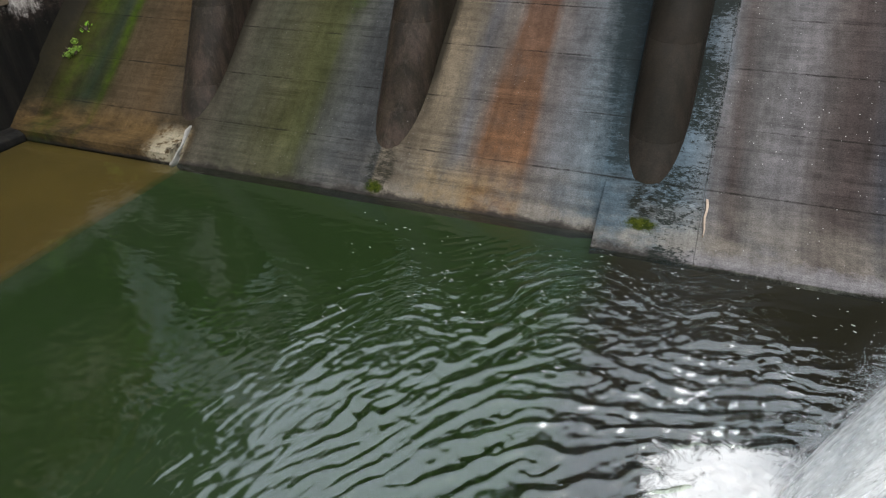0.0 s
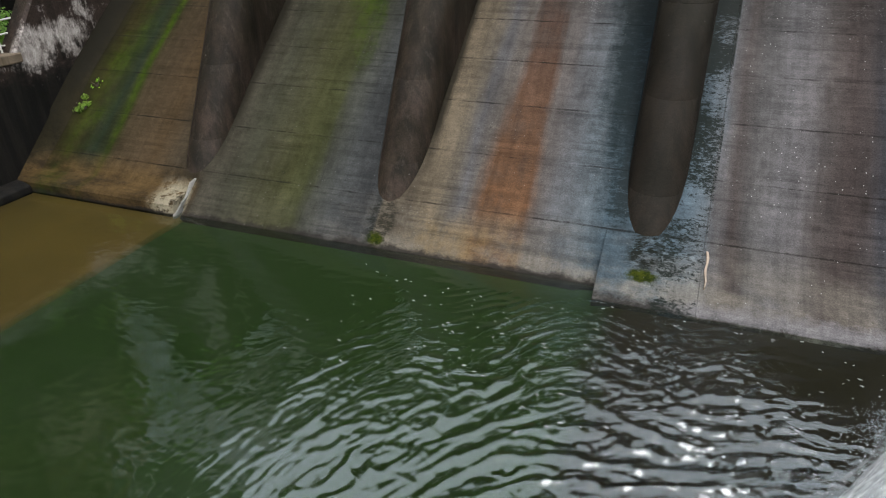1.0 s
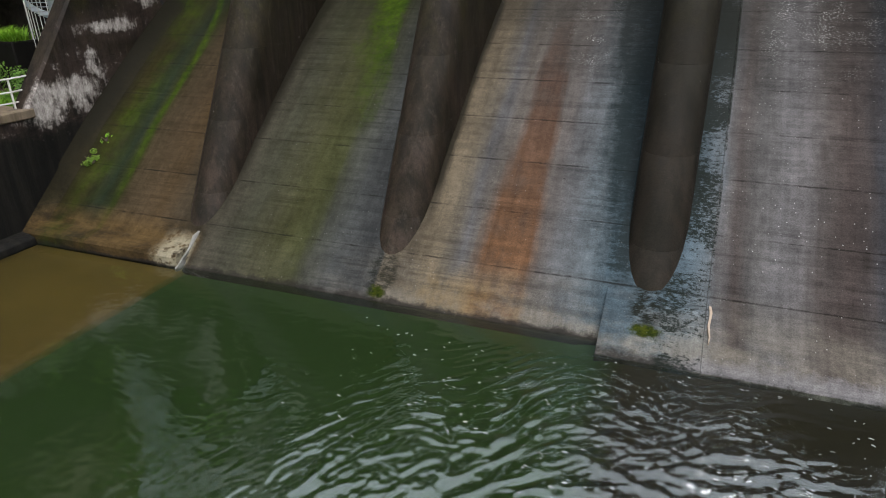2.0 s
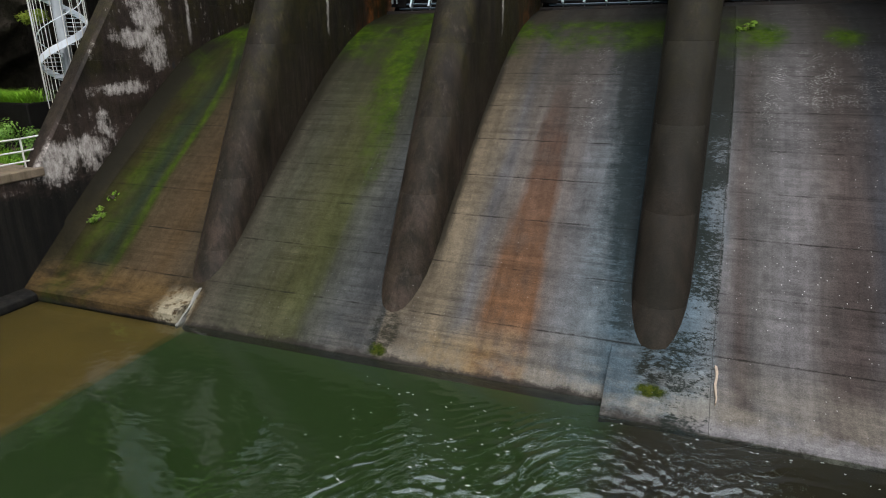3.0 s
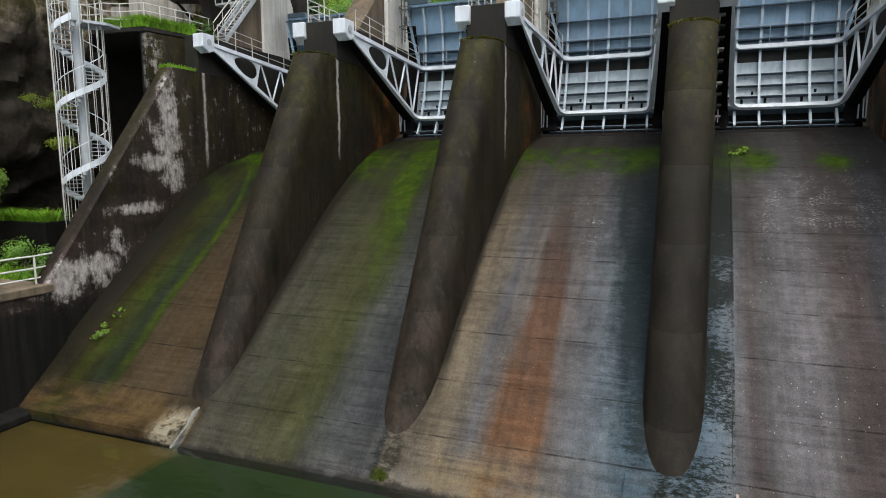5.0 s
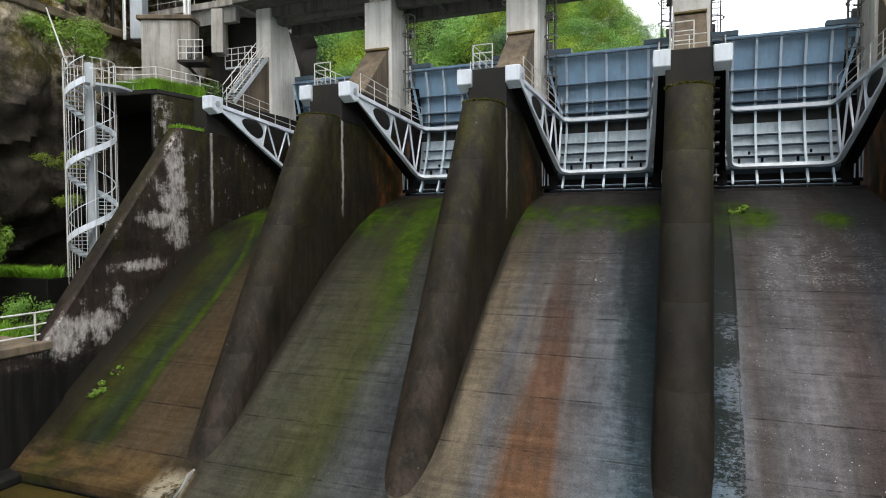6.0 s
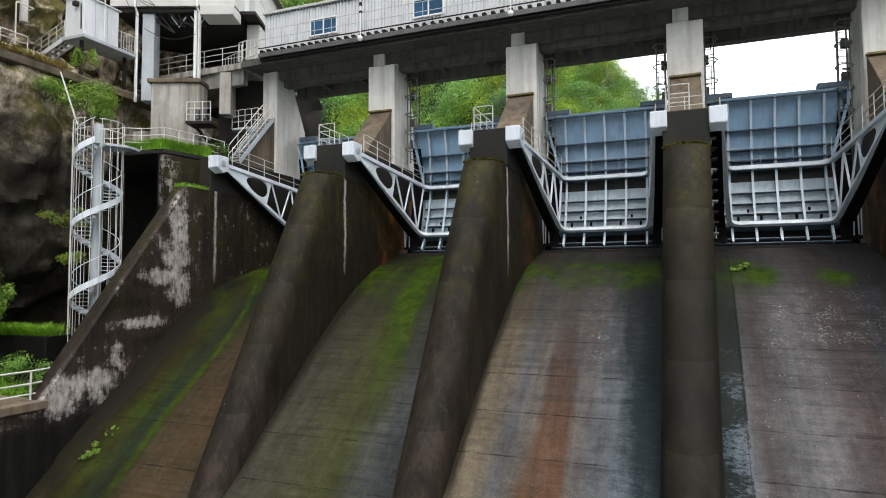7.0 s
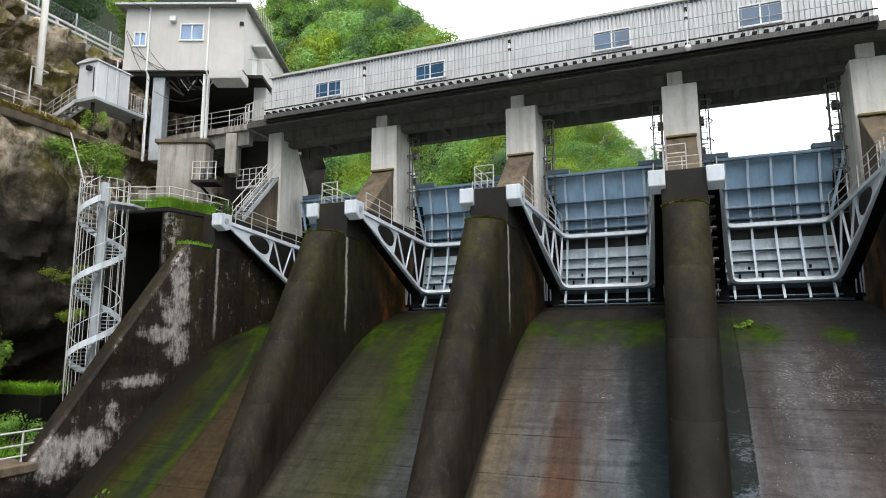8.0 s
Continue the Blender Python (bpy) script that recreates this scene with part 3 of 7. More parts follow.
def water_surface():
    """Clear gloss over murky depth; fine wavelets as relief."""
    m = bpy.data.materials.new("water_surface")
    m.use_nodes = True
    nt = m.node_tree
    nt.nodes.clear()
    n = Nodes(nt)
    out = nt.nodes.new("ShaderNodeOutputMaterial")
    bump = nt.nodes.new("ShaderNodeBump")
    bump.inputs["Strength"].default_value, bump.inputs["Distance"].default_value = 0.35, 0.02
    ax = n.axes()
    dx, dy = n.math("SUBTRACT", ax[0], 2.5), n.math("SUBTRACT", ax[1], 7.8)
    dist = n.math("SQRT", n.math("ADD", n.math("MULTIPLY", dx, dx), n.math("MULTIPLY", dy, dy)))
    lively = n.math("MULTIPLY", n.span(dist, 10.5, 3.0, 0.1, 1.0), n.span(n.noise(0.6, 4, 0.6), 0.35, 0.6, 0.45, 1.0))
    n.link(n.math("MULTIPLY", n.noise(6.5, 6, 0.68, n.map((0.65, 1.35, 1))), lively), bump.inputs["Height"])
    clear = nt.nodes.new("ShaderNodeBsdfTransparent")
    clear.inputs[0].default_value = (0.84, 0.88, 0.76, 1)
    gloss = nt.nodes.new("ShaderNodeBsdfGlossy")
    gloss.inputs["Color"].default_value = (0.84, 0.94, 1.0, 1)
    n.link(n.span(ax[0], -12.0, -7.0, 0.08, 0.012), gloss.inputs["Roughness"])
    n.link(bump.outputs[0], gloss.inputs["Normal"])
    fr = nt.nodes.new("ShaderNodeFresnel")
    fr.inputs["IOR"].default_value = 1.82
    n.link(bump.outputs[0], fr.inputs["Normal"])
    mx = nt.nodes.new("ShaderNodeMixShader")
    n.link(fr.outputs[0], mx.inputs[0])
    n.link(clear.outputs[0], mx.inputs[1])
    n.link(gloss.outputs[0], mx.inputs[2])
    n.link(mx.outputs[0], out.inputs[0])
    return m


def plain_noise(name, a, b_, scale, rough=0.8, bump=0.3, dist=0.03, detail=7):
    m, nt, b = node_mat(name)
    n = Nodes(nt)
    f = n.noise(scale, detail, 0.65)
    n.link(n.mix(n.ramp(f, [(0.35, 0.0), (0.65, 1.0)]), a, b_), b.inputs["Base Color"])
    b.inputs["Roughness"].default_value = rough
    n.bump(n.noise(scale * 6, 6, 0.65), bump, dist, b)
    return m


def rock_material():
    m, nt, b = node_mat("shotcrete_rock")
    n = Nodes(nt)
    ax = n.axes()
    big = n.noise(0.22, 7, 0.65)
    col = n.mix(n.ramp(big, [(0.36, 0.0), (0.6, 1.0)]), (0.15, 0.125, 0.095), (0.72, 0.6, 0.47))
    run = n.noise(1.0, 6, 0.65, n.map((1.6, 1.6, 0.14)))
    col = n.mix(n.ramp(run, [(0.5, 0.0), (0.66, 0.85)]), col, (0.03, 0.025, 0.02))
    mo = n.noise(0.5, 7, 0.7, n.map(loc=(8, 3, 1)))
    col = n.mix(n.ramp(mo, [(0.46, 0.0), (0.56, 0.9)]), col, (0.085, 0.075, 0.014))
    # near-black foot of the cliff
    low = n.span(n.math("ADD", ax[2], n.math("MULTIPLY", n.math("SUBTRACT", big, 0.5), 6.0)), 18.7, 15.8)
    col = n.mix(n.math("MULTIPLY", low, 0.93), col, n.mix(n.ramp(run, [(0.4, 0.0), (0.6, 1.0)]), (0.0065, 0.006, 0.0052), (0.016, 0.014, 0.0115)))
    crag = n.noise(1.3, 8, 0.75, n.map((1, 1, 0.7)))
    n.link(n.mix(1.0, col, n.ramp(crag, [(0.32, 0.5), (0.5, 1.0), (0.68, 1.4)]), "MULTIPLY"), b.inputs["Base Color"])
    b.inputs["Roughness"].default_value = 0.85
    b.inputs["Specular IOR Level"].default_value = 0.12
    n.bump(n.math("ADD", n.noise(1.6, 8, 0.68), crag), 0.7, 0.2, b)
    return m


M_CHUTE = spillway_concrete()
M_PIER = damp_concrete("pier_concrete", (0.0195, 0.0155, 0.0105), (0.0078, 0.0062, 0.0044), rust=True)
M_WALL = damp_concrete("wall_concrete", (0.024, 0.0175, 0.0135), (0.0075, 0.0062, 0.0052), lime=True)
M_BLACKENED = concrete("blackened_concrete", (0.016, 0.0145, 0.0125), (0.007, 0.0065, 0.006), (0.004, 0.004, 0.0038), (0.03, 0.028, 0.008), 0.3, (0.7, 0.9), 0.6)
M_COLUMN = concrete("column_concrete", (0.78, 0.77, 0.73), (0.64, 0.625, 0.585), (0.3, 0.27, 0.235), (0.26, 0.21, 0.14), 0.25, (0.75, 0.95), 0.45, grit=0.15)
M_STAINED = concrete("stained_concrete", (0.48, 0.465, 0.43), (0.3, 0.285, 0.255), (0.1, 0.085, 0.07), (0.13, 0.1, 0.05), 0.4, (0.75, 0.95), 0.8, grit=0.25)
# dark colour that holds the recess shade under and behind the house
M_RECESS = concrete("recess_shade_concrete", (0.04, 0.037, 0.033), (0.018, 0.017, 0.015), (0.01, 0.009, 0.008), None, 0, (0.8, 0.95), 0.6)
M_TRAY = paint("tray_grey", (0.11, 0.11, 0.108), (0.05, 0.05, 0.048), 0.5, 0.4)
M_GIRDER = concrete("girder_concrete", (0.29, 0.29, 0.265), (0.18, 0.18, 0.165), (0.07, 0.066, 0.06), None, 0, (0.75, 0.95), 0.5)
M_SOFFIT = concrete("bridge_concrete", (0.15, 0.142, 0.124), (0.088, 0.083, 0.073), (0.03, 0.028, 0.025), None, 0, (0.75, 0.95), 0.6)
M_BUTTRESS = concrete("buttress_concrete", (0.23, 0.175, 0.12), (0.1, 0.08, 0.058), (0.04, 0.032, 0.025), (0.1, 0.085, 0.025), 0.35, (0.75, 0.95), 0.7)
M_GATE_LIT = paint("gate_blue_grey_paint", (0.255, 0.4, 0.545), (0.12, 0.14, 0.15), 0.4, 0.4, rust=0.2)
M_GATE_PALE = paint("gate_chalky_paint", (0.38, 0.46, 0.51), (0.1, 0.11, 0.11), 0.45, 0.5, rust=0.3)
M_RIB = paint("gate_rib_paint", (0.5, 0.6, 0.68), (0.2, 0.22, 0.23), 0.4, 0.35, rust=0.2)
M_BLOCK = paint("slate_blue_paint", (0.085, 0.13, 0.17), (0.04, 0.04, 0.04), 0.5, 0.4)
# stiffener blue darkened to hold the shade of their undersides
M_SHELF_SHADE = paint("shelf_shade_blue_paint", (0.06, 0.095, 0.135), (0.03, 0.03, 0.03), 0.5, 0.4)
M_ARM = paint("arm_white_grey_paint", (0.66, 0.72, 0.79), (0.2, 0.2, 0.19), 0.4, 0.3, rust=0.3)
M_RAIL = paint("rail_white_paint", (0.6, 0.6, 0.57), (0.2, 0.17, 0.13), 0.5, 0.35, rust=0.35)
M_STEEL = paint("stair_blue_grey_paint", (0.4, 0.44, 0.47), (0.15, 0.15, 0.15), 0.45, 0.35)
M_DARKSTEEL = paint("dark_steel", (0.02, 0.02, 0.021), (0.05, 0.032, 0.022), 0.6, 0.4, rust=0.3, gloss=0.15)
M_OLDSTEEL = paint("weathered_steel", (0.2, 0.2, 0.19), (0.1, 0.075, 0.055), 0.6, 0.5, rust=0.4, gloss=0.2)
M_CLAD = paint("ribbed_sheet_grey", (0.6, 0.615, 0.63), (0.3, 0.3, 0.3), 0.55, 0.35)
M_ROOF = paint("roof_sheet_grey", (0.5, 0.5, 0.49), (0.2, 0.19, 0.18), 0.6, 0.4)
M_RENDER = concrete("house_render", (0.585, 0.58, 0.56), (0.5, 0.49, 0.468), (0.46, 0.44, 0.41), None, 0, (0.8, 0.95), 0.4, grit=0.08)
M_CABIN = paint("cabin_white_sheet", (0.6, 0.62, 0.64), (0.3, 0.3, 0.29), 0.45, 0.3)
M_FRAME = paint("window_frame_white", (0.75, 0.76, 0.76), (0.4, 0.4, 0.4), 0.4, 0.2)
M_ROCK = rock_material()
M_SOIL = plain_noise("silt_bed", (0.0165, 0.043, 0.0066), (0.0195, 0.0475, 0.008), 0.25, 0.9)


def silted_slab(name, mud, fade_from, fade_to):
    """Drowned slab whose silt gives way to the green bed along one ragged edge."""
    m, nt, b = node_mat(name)
    n = Nodes(nt)
    ax = n.axes()
    edge = n.math("ADD", ax[0], n.math("MULTIPLY", n.math("SUBTRACT", n.noise(0.8, 6, 0.65), 0.5), abs(fade_to - fade_from) * 1.2))
    f = n.span(edge, fade_from, fade_to)
    shade = n.mix(n.ramp(n.noise(0.35, 6, 0.6), [(0.35, 0.0), (0.65, 1.0)]), mud, tuple(q * 1.25 for q in mud))
    n.link(n.mix(f, shade, (0.018, 0.045, 0.0073)), b.inputs["Base Color"])
    b.inputs["Roughness"].default_value = 0.9
    return m


M_APRON = silted_slab("silty_apron", (0.112, 0.072, 0.015), -15.5, -15.1)
M_DARK_APRON = silted_slab("dark_silty_apron", (0.017, 0.012, 0.007), -0.3, -1.4)
M_WATER = water_surface()
M_GRASS = leafy("grass_blades", (0.1, 0.2, 0.015), (0.2, 0.42, 0.03), (0.3, 0.52, 0.05), 1.2)
M_DRYGRASS = leafy("dry_weeds", (0.14, 0.09, 0.03), (0.3, 0.2, 0.05), (0.3, 0.34, 0.06), 1.5)
M_LEDGE = concrete("mossy_ledge", (0.26, 0.2, 0.08), (0.15, 0.12, 0.07), (0.1, 0.08, 0.04), (0.28, 0.22, 0.03), 0.6, (0.8, 0.95), 0.5)
M_LEAVES = [leafy("leaves_" + nm, *cs, 0.3) for nm, cs in (
    ("mid", ((0.07, 0.16, 0.03), (0.2, 0.39, 0.06), (0.32, 0.5, 0.085))), ("olive", ((0.1, 0.14, 0.02), (0.24, 0.33, 0.04), (0.36, 0.44, 0.05))),
    ("mint", ((0.1, 0.22, 0.06), (0.26, 0.48, 0.13), (0.36, 0.58, 0.18))), ("deep", ((0.035, 0.08, 0.035), (0.09, 0.18, 0.07), (0.14, 0.24, 0.09))),
    ("lime", ((0.15, 0.24, 0.025), (0.33, 0.48, 0.045), (0.46, 0.6, 0.075))))]
M_LEAF = leafy("forest_leaves", (0.014, 0.04, 0.014), (0.1, 0.19, 0.03), (0.2, 0.31, 0.05), 0.16)
M_BRIGHT_LEAF = leafy("bright_leaves", (0.085, 0.165, 0.025), (0.24, 0.39, 0.055), (0.36, 0.5, 0.09), 0.6)
M_BARK = plain_noise("bark", (0.06, 0.045, 0.033), (0.11, 0.085, 0.065), 6.0, 0.9)
M_FOREST_FLOOR = plain_noise("forest_floor", (0.01, 0.018, 0.007), (0.02, 0.03, 0.01), 0.3, 0.95)


def glass(name, colour, rough=0.08):
    m, nt, b = node_mat(name)
    n = Nodes(nt)
    n.link(n.mix(n.ramp(n.noise(0.8, 3, 0.5), [(0.4, 0.0), (0.6, 1.0)]), colour, tuple(c * 0.7 for c in colour)), b.inputs["Base Color"])
    b.inputs["Roughness"].default_value = rough
    b.inputs["Specular IOR Level"].default_value = 0.8
    return m


M_GLASS = glass("window_glass_blue", (0.035, 0.1, 0.19))
M_HOUSE_GLASS = glass("window_glass_light_blue", (0.2, 0.34, 0.56))
M_SHADEBAND = paint("shade_band_steel", (0.035, 0.034, 0.033), (0.02, 0.018, 0.016), 0.6, 0.5, rust=0.2, gloss=0.15)
# near-black steel that carries the gates' shade in its colour
M_SHADESTEEL = paint("shade_black_steel", (0.006, 0.006, 0.0065), (0.012, 0.01, 0.008), 0.75, 0.4, rust=0.05, gloss=0.05)


def foam_material():
    m, nt, b = node_mat("white_water")
    n = Nodes(nt)
    f = n.noise(1.6, 7, 0.7, n.map((1, 1, 0.35)))
    n.link(n.mix(n.ramp(f, [(0.35, 0.0), (0.65, 1.0)]), (0.8, 0.83, 0.85), (0.96, 0.97, 0.98)), b.inputs["Base Color"])
    b.inputs["Roughness"].default_value = 0.5
    n.bump(f, 0.8, 0.2, b)
    tr = nt.nodes.new("ShaderNodeBsdfTranslucent")
    tr.inputs[0].default_value = (0.95, 0.97, 0.98, 1)
    mx = nt.nodes.new("ShaderNodeMixShader")
    mx.inputs[0].default_value = 0.4
    n.link(b.outputs[0], mx.inputs[1])
    n.link(tr.outputs[0], mx.inputs[2])
    n.link(mx.outputs[0], nt.nodes["Material Output"].inputs[0])
    return m


M_FOAM = foam_material()


def mist_material(density, lo):
    """Torn sheets of spray: streaks along the fall with air between."""
    m = foam_material()
    m.name = "spray_mist"
    nt = m.node_tree
    n = Nodes(nt)
    out = nt.nodes["Material Output"]
    src = out.inputs[0].links[0].from_socket
    turn = nt.nodes.new("ShaderNodeMapping")
    turn.inputs["Rotation"].default_value = (0.1, radians(-29), 0)
    n.link(n.where, turn.inputs[0])
    f = n.noise(1.0, 7, 0.72, n.map((6.0, 6.0, 0.9), source=turn.outputs[0]))
    clear = nt.nodes.new("ShaderNodeBsdfTransparent")
    mx = nt.nodes.new("ShaderNodeMixShader")
    n.link(n.math("MULTIPLY", n.ramp(f, [(lo, 0.0), (lo + 0.27, 1.0)]), density), mx.inputs[0])
    n.link(clear.outputs[0], mx.inputs[1])
    n.link(src, mx.inputs[2])
    n.link(mx.outputs[0], out.inputs[0])
    return m


M_MISTS = [mist_material(d, lo) for d, lo in ((1.0, 0.1), (0.85, 0.34), (0.5, 0.46))]


def foam_lace():
    """Foam that tears into strands and thins out away from the jet."""
    m = foam_material()
    m.name = "foam_lace"
    nt = m.node_tree
    n = Nodes(nt)
    out = nt.nodes["Material Output"]
    src = out.inputs[0].links[0].from_socket
    ax = n.axes()
    dx, dy = n.math("MULTIPLY", n.math("SUBTRACT", ax[0], 2.95), 0.7), n.math("SUBTRACT", ax[1], 7.35)
    dist = n.math("SQRT", n.math("ADD", n.math("MULTIPLY", dx, dx), n.math("MULTIPLY", dy, dy)))
    f = n.math("ADD", n.noise(2.2, 8, 0.75, None, "Fac", 0.6), n.span(dist, 0.3, 2.3, 0.4, -0.3))
    clear = nt.nodes.new("ShaderNodeBsdfTransparent")
    mx = nt.nodes.new("ShaderNodeMixShader")
    n.link(n.ramp(f, [(0.45, 0.0), (0.62, 1.0)]), mx.inputs[0])
    n.link(clear.outputs[0], mx.inputs[1])
    n.link(src, mx.inputs[2])
    n.link(mx.outputs[0], out.inputs[0])
    return m


M_LACE = foam_lace()


# ---------------------------------------------------------------- the dam: spillway chute
SKEW = 0.02          # piers and chute stand about a degree off the square


def sk(x, y):
    return x + SKEW * (y - 25.5)


PROFILE = ((12.6, -2.2), (15.2, 0.0), (17.0, 1.5), (17.8, 2.2), (19.35, 3.62), (21.4, 5.25), (22.85, 6.4), (23.8, 7.1), (24.9, 7.88), (25.9, 8.52),
           (27.3, 9.33), (29.0, 10.06), (31.0, 10.64), (32.3, 10.86), (36.0, 10.9))
PROFILE_LOW = ((12.6, -0.95), (14.5, 0.0), (16.4, 1.02)) + PROFILE[2:]
PIER_X = [0.24 + 8.03 * i for i in (-2, -1, 0, 1)]
BAY_X = [0.24 + 8.03 * i + 4.015 for i in (-3, -2, -1, 0)]


def face_z(y, table=PROFILE):
    return piecewise(y, table)


def face_y(z, table=PROFILE):
    return piecewise(z, [(b, a) for a, b in table])


def chute_panel(x0, x1, z0, z1, table, name="concrete_panel"):
    """One concrete lift of the chute between two joints."""
    gap = 0.005
    ya, yb = face_y(z0, table) + gap, face_y(z1, table) - gap
    ys = [ya + (yb - ya) * k / 4 for k in range(5)]
    top = [(y, face_z(y, table)) for y in ys]
    edge = 0.008
    outline = [(ya, top[0][1] - edge)] + [(ya + edge, top[0][1] + 0.0)] + top[1:-1] + [(yb - edge, top[-1][1]), (yb, top[-1][1] - edge), (yb, top[-1][1] - 0.5), (ya, top[0][1] - 0.5)]
    s = Shape()
    s.prism(outline, x0 + gap, x1 - gap, lambda u, v, w: (sk(w, u), u, v))
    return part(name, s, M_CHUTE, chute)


chute = thing("spillway_chute", "stained sloping concrete spillway chute with lift joints", "spillway", kind="structure")
core = Shape()
core.prism([(y, z - 0.12) for y, z in PROFILE] + [(36.0, -4.0), (12.6, -4.0)], -24.5, 17.0, lambda u, v, w: (sk(w, u), u, v))
part("chute_core", core, M_GIRDER, chute)
LIFTS = (-1.6, 1.15, 2.42, 3.69, 4.8, 5.9, 6.98, 8.1, 9.2, 10.1, 10.88)
for za, zb in zip(LIFTS, LIFTS[1:]):
    if za < 0:
        for xa, xb, tab in ((-15.2, -10.65, PROFILE), (-10.65, -0.87, PROFILE), (-0.87, 1.78, PROFILE_LOW), (1.78, 9.0, PROFILE_LOW), (9.0, 17.0, PROFILE_LOW)):
            chute_panel(xa, xb, -0.9 if tab is PROFILE_LOW else za, zb, tab)
        chute_panel(-24.0, -15.2, 0.2, zb, PROFILE)
    else:
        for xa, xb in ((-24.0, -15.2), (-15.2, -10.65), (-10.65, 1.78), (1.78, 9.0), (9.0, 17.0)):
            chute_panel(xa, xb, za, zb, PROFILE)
sill = Shape()
sill.prism([(15.1, -1.5), (15.08, 0.36), (15.2, 0.47), (16.0, 0.62), (16.3, 0.75), (16.6, -1.5)], -24.2, -15.35, lambda u, v, w: (sk(w, u), u, v))
part("end_sill", sill, M_CHUTE, chute, "brown-stained concrete lip")
cap = Shape()
cap.prism([(15.02, -1.4), (14.98, 0.04), (15.12, 0.1), (15.4, 0.33), (15.7, 0.5), (16.05, 0.86), (16.3, 0.96), (16.5, 0.8), (16.6, -1.4)], -15.36, -15.27, lambda u, v, w: (sk(w, u) + 0.04 * math.sin(7 * u), u, v))
part("lip_end", cap, M_GIRDER, chute, "worn chipped concrete edge", bevel=0.025)
gate_sill = Shape()
gate_sill.box(-24.0, 17.0, 31.9, 33.6, 10.6, 10.92)
part("gate_sill", gate_sill, M_DARKSTEEL, chute, "dark steel sill beam under the gates")

# ---------------------------------------------------------------- piers
def nose_ring(z, half, slope, y0, z0, depth, back=36.0):
    yf = y0 + (z - z0) / slope
    ring = [(-half, back)]
    for k in range(15):
        a = math.pi * k / 14
        c, s_ = math.cos(a), math.sin(a)
        ring.append((-half * (abs(c) ** 0.92) * (1 if c > 0 else -1), yf + depth - depth * s_))
    ring.append((half, back))
    return [(x + SKEW * (y - 25.5), y, z) for x, y in ring]


def pier_lift(z0, z1, last, parent, half=0.83, slope=1.78, y0=16.45, zz=1.04, depth=1.05):
    s = Shape()
    e = 0.006
    levels = [(z0, half - e), (z0 + e, half), ((z0 + z1) / 2, half), (z1 - e * (8 if last else 1), half), (z1, half - e * (8 if last else 1))]
    rings = [nose_ring(z, h, slope, y0 + (half - h), zz, depth) for z, h in levels]
    n = len(rings[0])
    vs = [p for r in rings for p in r]
    fs = []
    for i in range(len(rings) - 1):
        fs += [(i * n + k, i * n + (k + 1) % n, (i + 1) * n + (k + 1) % n, (i + 1) * n + k) for k in range(n)]
    fs += [tuple(range(n)), tuple((len(rings) - 1) * n + k for k in range(n))]
    s.add(vs, fs)
    return part("concrete_lift", s, M_PIER, parent, smooth=True)


